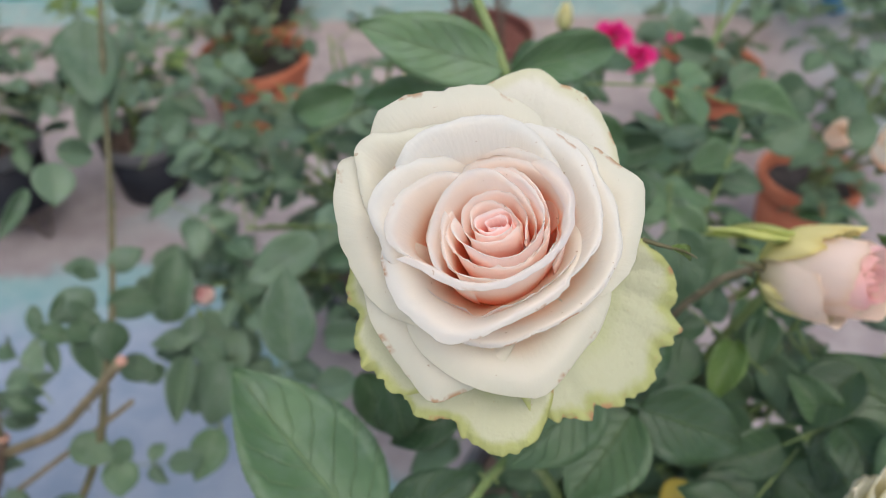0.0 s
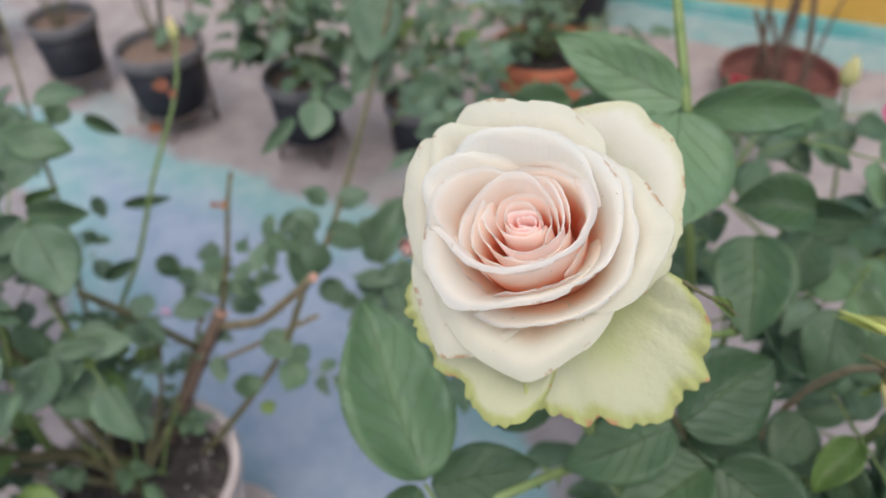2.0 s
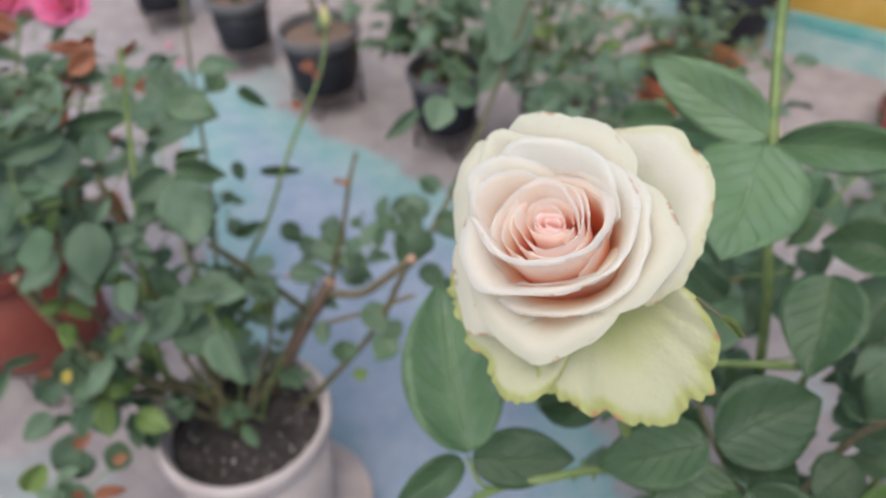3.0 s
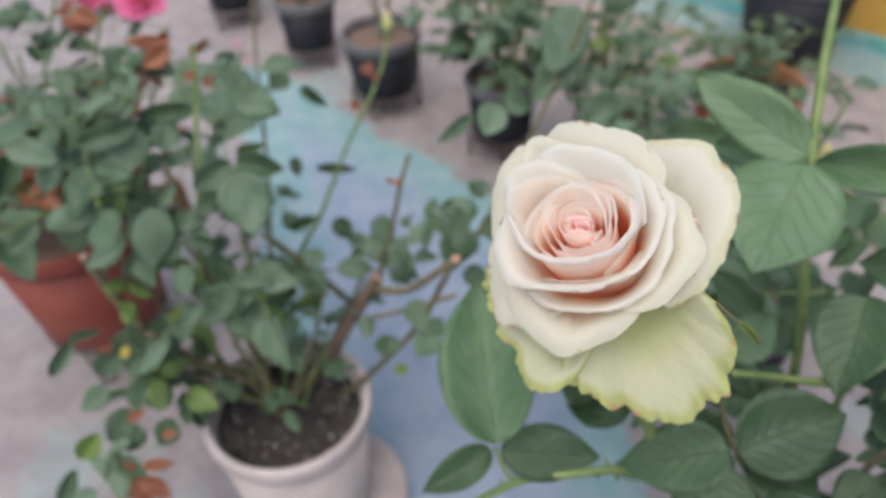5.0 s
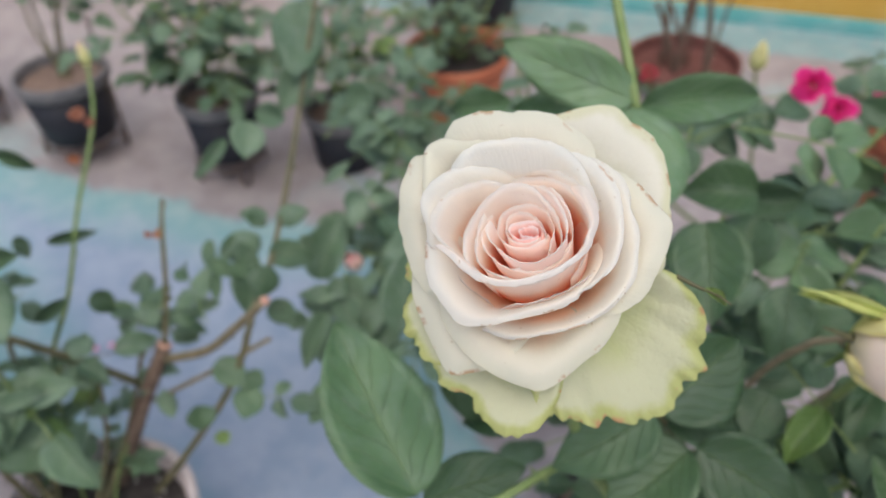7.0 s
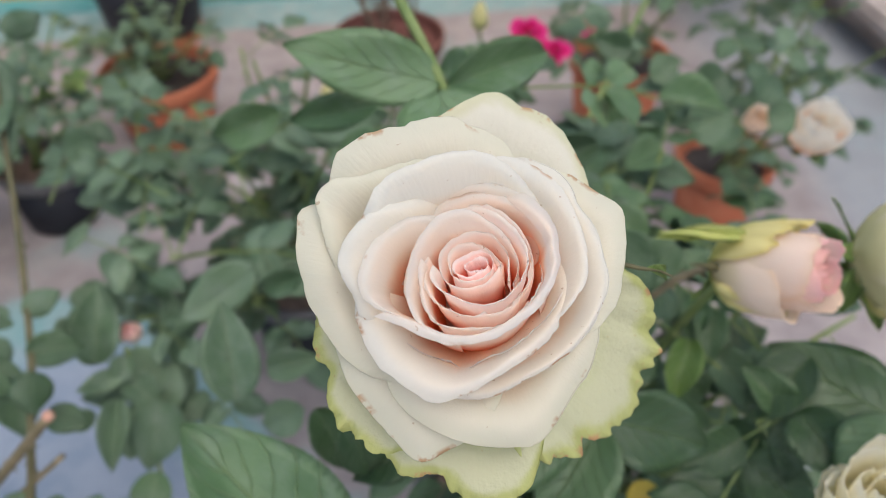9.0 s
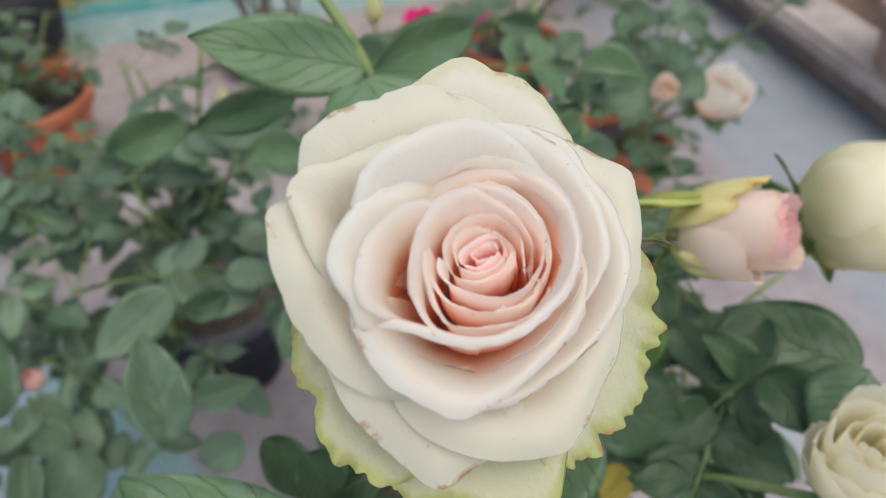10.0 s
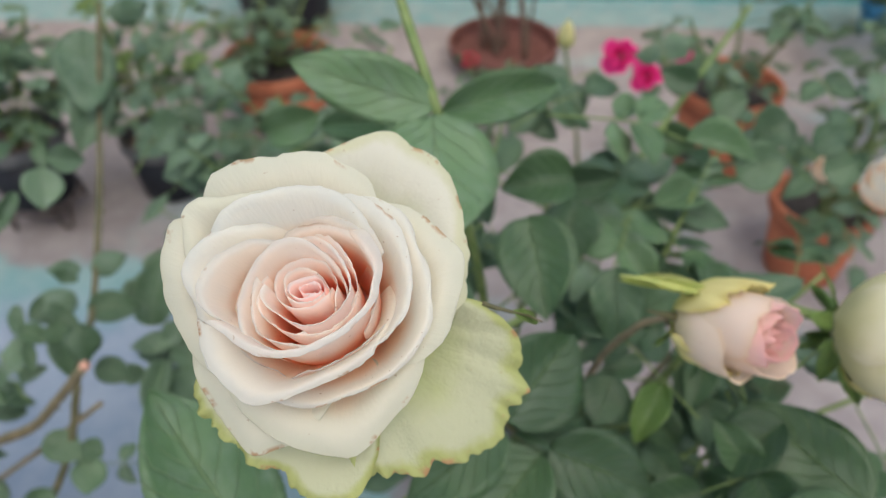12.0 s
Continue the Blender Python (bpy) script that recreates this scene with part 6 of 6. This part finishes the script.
branch(yellow_bud, [(0.25, 1.2, 0.0), (0.22, 1.1, 0.25), (0.173, 1.0, 0.492)], 0.004, 0.002, STEM, 4)
branch(yellow_bud, [(0.25, 1.2, 0.0), (0.08, 0.95, 0.3), (-0.038, 0.785, 0.525)], 0.004, 0.002, STEM, 4)
rose_bud(left_bush, (-0.252, 0.575, 0.402), (-0.252, 0.565, 0.425), 0.012, BUD_PINK, BUD_PINK, "bud", "small orange pink bud", mouth=0.6)
rose_bud(pot_bush, (-0.628, 0.668, 0.560), (-0.633, 0.672, 0.590), 0.008, YELLOW_BUD, BUD_PINK, "bud", "small yellow and red bud", mouth=0.4, sepal_out=0.1)
rose_bud(rose_bush, (0.270, 0.922, 0.353), (0.246, 0.906, 0.377), 0.013, BUD_CREAM, CREAM, "bud", "small wilted cream bud", mouth=0.9, sepal_out=0.6, turns=7)
stump = thing("stump", "bare brown woody stump in the clay bowl", "plant", at=(0.1, 1.84, 0.04))
stick_rng = random.Random(12)
for k in range(9):
    dx, dy, r = stick_rng.uniform(-0.07, 0.07), stick_rng.uniform(-0.05, 0.05), stick_rng.uniform(0.0035, 0.010)
    lean, tall = stick_rng.uniform(-0.07, 0.07), stick_rng.uniform(0.16, 0.46)
    branch(stump, [(0.1 + dx, 1.84 + dy, 0.03), (0.1 + dx + lean * 0.3, 1.84 + dy, 0.03 + tall * 0.45), (0.1 + dx + lean, 1.85 + dy, 0.03 + tall)], r, r * 0.6, BARK, 4)

# leaves round the orange bud and at the pruned canes
leaf(left_bush, (-0.286, 0.547, 0.397), (-0.275, 0.598, 0.458), 0.0453, face=(0.26, -0.50, 0.82), material=LEAF)
leaf(left_bush, (-0.259, 0.537, 0.390), (-0.298, 0.512, 0.400), 0.0224, face=(0.24, -0.50, 0.83), material=LEAF)
leaf(left_bush, (-0.233, 0.544, 0.372), (-0.250, 0.559, 0.406), 0.0353, face=(0.21, -0.50, 0.84), material=LEAF)
leaf(left_bush, (-0.213, 0.561, 0.352), (-0.221, 0.624, 0.431), 0.0271, face=(0.19, -0.50, 0.85), material=LEAF)
leaf(left_bush, (-0.225, 0.515, 0.371), (-0.239, 0.457, 0.345), 0.0529, face=(0.21, -0.48, 0.85), material=LEAF)
leaf(left_bush, (-0.261, 0.506, 0.392), (-0.264, 0.447, 0.361), 0.0279, face=(0.25, -0.48, 0.84), material=LEAF)
leaf(left_bush, (-0.225, 0.449, 0.348), (-0.241, 0.399, 0.334), 0.0360, face=(0.21, -0.42, 0.88), material=LEAF_TOP)
leaf(left_bush, (-0.231, 0.520, 0.351), (-0.212, 0.548, 0.382), 0.0378, face=(0.21, -0.47, 0.86), material=LEAF)
leaf(left_bush, (-0.258, 0.534, 0.386), (-0.227, 0.510, 0.368), 0.0311, face=(0.24, -0.49, 0.84), material=LEAF)
leaf(left_bush, (-0.256, 0.551, 0.402), (-0.264, 0.521, 0.392), 0.0249, face=(0.24, -0.51, 0.83), material=LEAF)
leaf(pot_bush, (-0.328, 0.513, 0.477), (-0.359, 0.479, 0.481), 0.0328, face=(0.33, -0.51, 0.79), material=LEAF)
leaf(pot_bush, (-0.318, 0.508, 0.466), (-0.271, 0.515, 0.462), 0.0316, face=(0.32, -0.50, 0.80), material=LEAF_DARK)
leaf(pot_bush, (-0.327, 0.547, 0.480), (-0.294, 0.560, 0.490), 0.0252, face=(0.32, -0.53, 0.78), material=LEAF)
leaf(pot_bush, (-0.335, 0.545, 0.483), (-0.359, 0.526, 0.496), 0.0180, face=(0.33, -0.53, 0.78), material=LEAF)
leaf(pot_bush, (-0.365, 0.467, 0.475), (-0.334, 0.465, 0.467), 0.0197, face=(0.37, -0.47, 0.80), material=LEAF_DARK)
leaf(pot_bush, (-0.323, 0.488, 0.465), (-0.314, 0.443, 0.436), 0.0416, face=(0.33, -0.49, 0.81), material=LEAF)
leaf(pot_bush, (-0.298, 0.460, 0.441), (-0.265, 0.449, 0.430), 0.0263, face=(0.30, -0.46, 0.83), material=LEAF_DARK)
leaf(pot_bush, (-0.331, 0.396, 0.411), (-0.296, 0.382, 0.396), 0.0297, face=(0.33, -0.40, 0.86), material=LEAF_DARK)
leaf(pot_bush, (-0.293, 0.391, 0.388), (-0.287, 0.356, 0.377), 0.0308, face=(0.29, -0.39, 0.87), material=LEAF_DARK)
leaf(pot_bush, (-0.374, 0.490, 0.486), (-0.367, 0.462, 0.471), 0.0141, face=(0.38, -0.49, 0.79), material=LEAF)
leaf(pot_bush, (-0.390, 0.423, 0.441), (-0.368, 0.414, 0.433), 0.0152, face=(0.39, -0.42, 0.82), material=LEAF_DARK)
leaf(left_bush, (-0.285, 0.607, 0.424), (-0.297, 0.560, 0.400), 0.0486, face=(0.24, -0.54, 0.81), material=LEAF)
leaf(left_bush, (-0.323, 0.665, 0.396), (-0.305, 0.639, 0.376), 0.0395, face=(0.26, -0.55, 0.79), material=LEAF)
leaf(left_bush, (-0.225, 0.619, 0.384), (-0.214, 0.579, 0.358), 0.0311, face=(0.18, -0.53, 0.83), material=LEAF)
leaf(left_bush, (-0.234, 0.562, 0.377), (-0.232, 0.527, 0.360), 0.0480, face=(0.19, -0.50, 0.85), material=LEAF)
leaf(left_bush, (-0.215, 0.575, 0.354), (-0.224, 0.526, 0.331), 0.0369, face=(0.17, -0.49, 0.85), material=LEAF)
leaf(left_bush, (-0.259, 0.548, 0.360), (-0.301, 0.529, 0.375), 0.0365, face=(0.21, -0.47, 0.85), material=LEAF)
leaf(left_bush, (-0.257, 0.513, 0.372), (-0.255, 0.467, 0.350), 0.0468, face=(0.22, -0.46, 0.86), material=LEAF)
leaf(left_bush, (-0.210, 0.533, 0.345), (-0.185, 0.517, 0.339), 0.0360, face=(0.17, -0.46, 0.87), material=LEAF)
leaf(left_bush, (-0.298, 0.703, 0.349), (-0.255, 0.716, 0.361), 0.0417, face=(0.22, -0.55, 0.80), material=LEAF)
leaf(left_bush, (-0.312, 0.599, 0.400), (-0.332, 0.579, 0.405), 0.0311, face=(0.26, -0.52, 0.81), material=LEAF)
leaf(left_bush, (-0.201, 0.476, 0.352), (-0.164, 0.455, 0.341), 0.0400, face=(0.17, -0.43, 0.89), material=LEAF)
leaf(left_bush, (-0.289, 0.493, 0.369), (-0.301, 0.499, 0.392), 0.0234, face=(0.25, -0.44, 0.86), material=LEAF)
branch(left_bush, [(-0.258, 0.561, 0.402), (-0.247, 0.524, 0.361), (-0.229, 0.456, 0.316)], 0.003, 0.002, STEM, 3)

# leaves that fill the bushes behind and beside the bloom
shade_rng = random.Random(91)
for way_turn, start in (
    (1.4, (0.074, 0.471, 0.685)),
    (6.0, (0.114, 0.532, 0.682)),
    (4.4, (0.195, 0.520, 0.610)),
    (0.5, (0.113, 0.460, 0.610)),
    (4.0, (0.068, 0.474, 0.617)),
    (2.8, (0.118, 0.561, 0.590)),
    (1.2, (0.135, 0.395, 0.505)),
    (5.1, (0.191, 0.588, 0.581)),
):
    spray(rose_bush, start, (math.cos(way_turn), math.sin(way_turn), 0.1), 0.050, 5, (LEAF_TOP, LEAF_DARK, LEAF_TOP), shade_rng, False)
shade_rng = random.Random(92)
for way_turn, start in (
    (1.5, (-0.330, 0.690, 0.491)),
    (0.1, (-0.296, 0.757, 0.490)),
    (1.7, (-0.236, 0.731, 0.536)),
    (2.5, (-0.199, 0.648, 0.519)),
    (5.6, (-0.300, 0.665, 0.463)),
    (2.4, (-0.186, 0.739, 0.544)),
    (0.7, (-0.131, 0.626, 0.568)),
    (1.6, (-0.229, 0.625, 0.493)),
    (6.1, (-0.164, 0.548, 0.528)),
    (0.4, (-0.382, 0.818, 0.483)),
    (3.8, (-0.328, 0.890, 0.488)),
    (2.3, (-0.401, 0.996, 0.455)),
    (4.1, (-0.250, 0.789, 0.451)),
    (2.1, (-0.185, 0.720, 0.449)),
):
    spray(left_bush, start, (math.cos(way_turn), math.sin(way_turn), 0.1), 0.046, 5, (LEAF,), shade_rng, True)
side_rng = random.Random(93)
for way_turn, start in (
    (1.5, (-1.005, 0.311, 0.580)),
    (0.6, (-0.937, 0.330, 0.541)),
    (2.5, (-0.957, 0.418, 0.554)),
    (1.0, (-0.732, 0.374, 0.566)),
    (0.4, (-0.840, 0.230, 0.533)),
    (2.5, (-0.754, 0.279, 0.535)),
    (5.7, (-0.676, 0.296, 0.533)),
    (5.0, (-0.603, 0.381, 0.545)),
    (4.7, (-0.571, 0.315, 0.511)),
    (1.4, (-0.743, 0.192, 0.501)),
    (3.3, (-0.986, 0.264, 0.526)),
    (1.7, (-0.999, 0.402, 0.574)),
    (1.1, (-0.832, 0.186, 0.490)),
    (0.7, (-0.806, 0.359, 0.538)),
):
    spray(red_bush, start, (math.cos(way_turn), math.sin(way_turn), 0.1), 0.054, 5, (LEAF, LEAF_DARK, LEAF, LEAF_DARK, LEAF_RED), side_rng, True)
fill_rng = random.Random(95)
for way_turn, start in (
    (0.7, (0.089, 0.644, 0.593)),
    (4.4, (0.128, 0.764, 0.573)),
    (4.0, (0.189, 0.780, 0.585)),
    (5.8, (0.140, 0.580, 0.594)),
    (1.6, (0.270, 0.773, 0.570)),
    (4.1, (0.364, 0.757, 0.546)),
    (1.9, (0.381, 0.628, 0.552)),
    (4.2, (0.207, 0.531, 0.609)),
    (4.8, (0.453, 0.891, 0.536)),
    (0.7, (0.464, 0.755, 0.535)),
    (1.4, (0.167, 0.465, 0.614)),
    (5.6, (0.211, 0.450, 0.594)),
):
    spray(b2, start, (math.cos(way_turn), math.sin(way_turn), 0.1), 0.048, 5, (LEAF, LEAF, LEAF_DARK), fill_rng, True)
fill_rng = random.Random(96)
for way_turn, start in (
    (2.2, (0.213, 0.317, 0.589)),
    (1.6, (0.248, 0.331, 0.585)),
    (3.9, (0.222, 0.271, 0.573)),
    (3.4, (0.301, 0.289, 0.589)),
    (1.0, (0.202, 0.279, 0.546)),
):
    spray(rose_bush, start, (math.cos(way_turn), math.sin(way_turn), 0.1), 0.046, 5, (LEAF_DEEP, LEAF_DARK, LEAF_DEEP), fill_rng, False)

# ---- smaller things ----
branch(rose_bush, [(0.070, 0.197, 0.818), (0.079, 0.1975, 0.814), (0.086, 0.199, 0.8105), (0.092, 0.200, 0.806)], 0.0009, 0.0003, OLIVE, name="sepal", label="thin curled green sepal with a brown tip")
leaf(rose_bush, (0.080, 0.198, 0.8135), (0.0925, 0.200, 0.805), 0.0042, (0, -0.5, 0.8), LEAF_YOUNG, 2, True).name = "sepal"
leaf(rose_bush, (0.163, 0.271, 0.532), (0.143, 0.262, 0.516), 0.022, (-0.4, -0.6, 0.7), LEAF_YELLOW, 1)

for k, (x, y, r) in enumerate(((-0.809, 0.64, 0.009), (-0.785, 0.655, 0.007), (-1.64, 1.161, 0.016), (-1.822, 1.129, 0.015), (-1.708, 1.084, 0.014))):
    fallen = thing("fallen_petal", "bright pink rose petal lying on the floor", "petal", "fallen petals", (x, y, 0.001))
    petal(PINK, [(0, r * 800), (40, r * 1000), (90, r * 1100), (140, r * 1000), (180, r * 800)], 1.5, parent=fallen, base=(1, 1), belly=(0.4, 0.3), lip=(0.8, 0.5), nu=12, nv=6, edge=0.3)

stick = thing("stick", "thin bare brown stick standing behind a black pot", "stick", at=(-1.142, 1.237, 0))
branch(stick, [(-1.142, 1.237, 0.0), (-1.150, 1.245, 0.12), (-1.155, 1.25, 0.30)], 0.004, 0.003, BARK)

# bare stems in the black pots
for x, y, z, seed in ((-1.2, 1.17, 0.18, 3), (-1.545, 1.21, 0.17, 4), (-1.95, 1.24, 0.17, 5), (-0.50, 2.06, 0.21, 6)):
    rng = random.Random(seed)
    shrub = thing("rose_bush", "young rose bush with thin bare stems in a black pot", "rose bush", "rose bushes", (x, y, z))
    tops = [(x + rng.uniform(-0.10, 0.10), y + rng.uniform(-0.02, 0.12), z + rng.uniform(0.2, 0.32)) for _ in range(4)]
    bushy(shrub, (x, y, z), tops, 0.04, 3, GREENS, seed, twig=OLIVE, bare=0.55, r=0.0035)

# blue pot and dark bush before the wall
BLUE_PLASTIC = mottled("blue_plastic", (0.05, 0.22, 0.42), (0.08, 0.30, 0.50), 0.45, 15.0, 0.15)
pot(1.12, 2.08, 0.0, 0.045, 0.08, BLUE_PLASTIC, BLUE_PLASTIC, "blue plastic pot before the wall", group="blue pots", **RED)
potted((1.12, 2.08, 0.06), "dark leafy bush in a blue pot", [(0.85, 1.8, 0.42), (1.0, 1.8, 0.45), (1.1, 1.9, 0.42), (0.9, 1.7, 0.36), (0.98, 1.95, 0.5), (1.05, 1.72, 0.38), (0.8, 1.9, 0.4)], 0.045, 9, (LEAF_DARK, LEAF_DARK, LEAF), 41)
potted((0.86, 1.45, 0.02), "low dark green bush on the floor", [(0.8, 1.38, 0.30), (0.92, 1.36, 0.32), (0.98, 1.45, 0.28), (0.84, 1.5, 0.36)], 0.045, 8, (LEAF_DARK, LEAF_DARK, LEAF), 42)

# pots along the kerb
PINK_CLAY = mottled("dusty_pink_clay", (0.30, 0.21, 0.20), (0.38, 0.29, 0.27), 0.8, 14.0, 0.3)
pot(1.40, 1.16, 0.12, 0.12, 0.15, PINK_CLAY, PINK_CLAY, "dusty pink clay pot standing on the kerb", group="clay pots", **RED)
pot(1.62, 1.36, 0.07, 0.11, 0.2, TERRACOTTA, TERRACOTTA, "terracotta pot in the planting bed", group="red pots", **RED)
for k, (x, y) in enumerate(((1.62, 1.75), (1.75, 1.55), (1.6, 2.0), (1.85, 1.9))):
    herb = thing("herb", "low yellow green herb growing in the bed", "plant", "herbs in the bed", (x, y, 0.068))
    bushy(herb, (x, y, 0.068), [(x + 0.08, y, 0.2), (x - 0.08, y + 0.05, 0.2), (x, y - 0.1, 0.22), (x, y + 0.1, 0.24)], 0.035, 7, (LEAF_YOUNG, LEAF_YELLOW, LEAF_YOUNG), 50 + k)
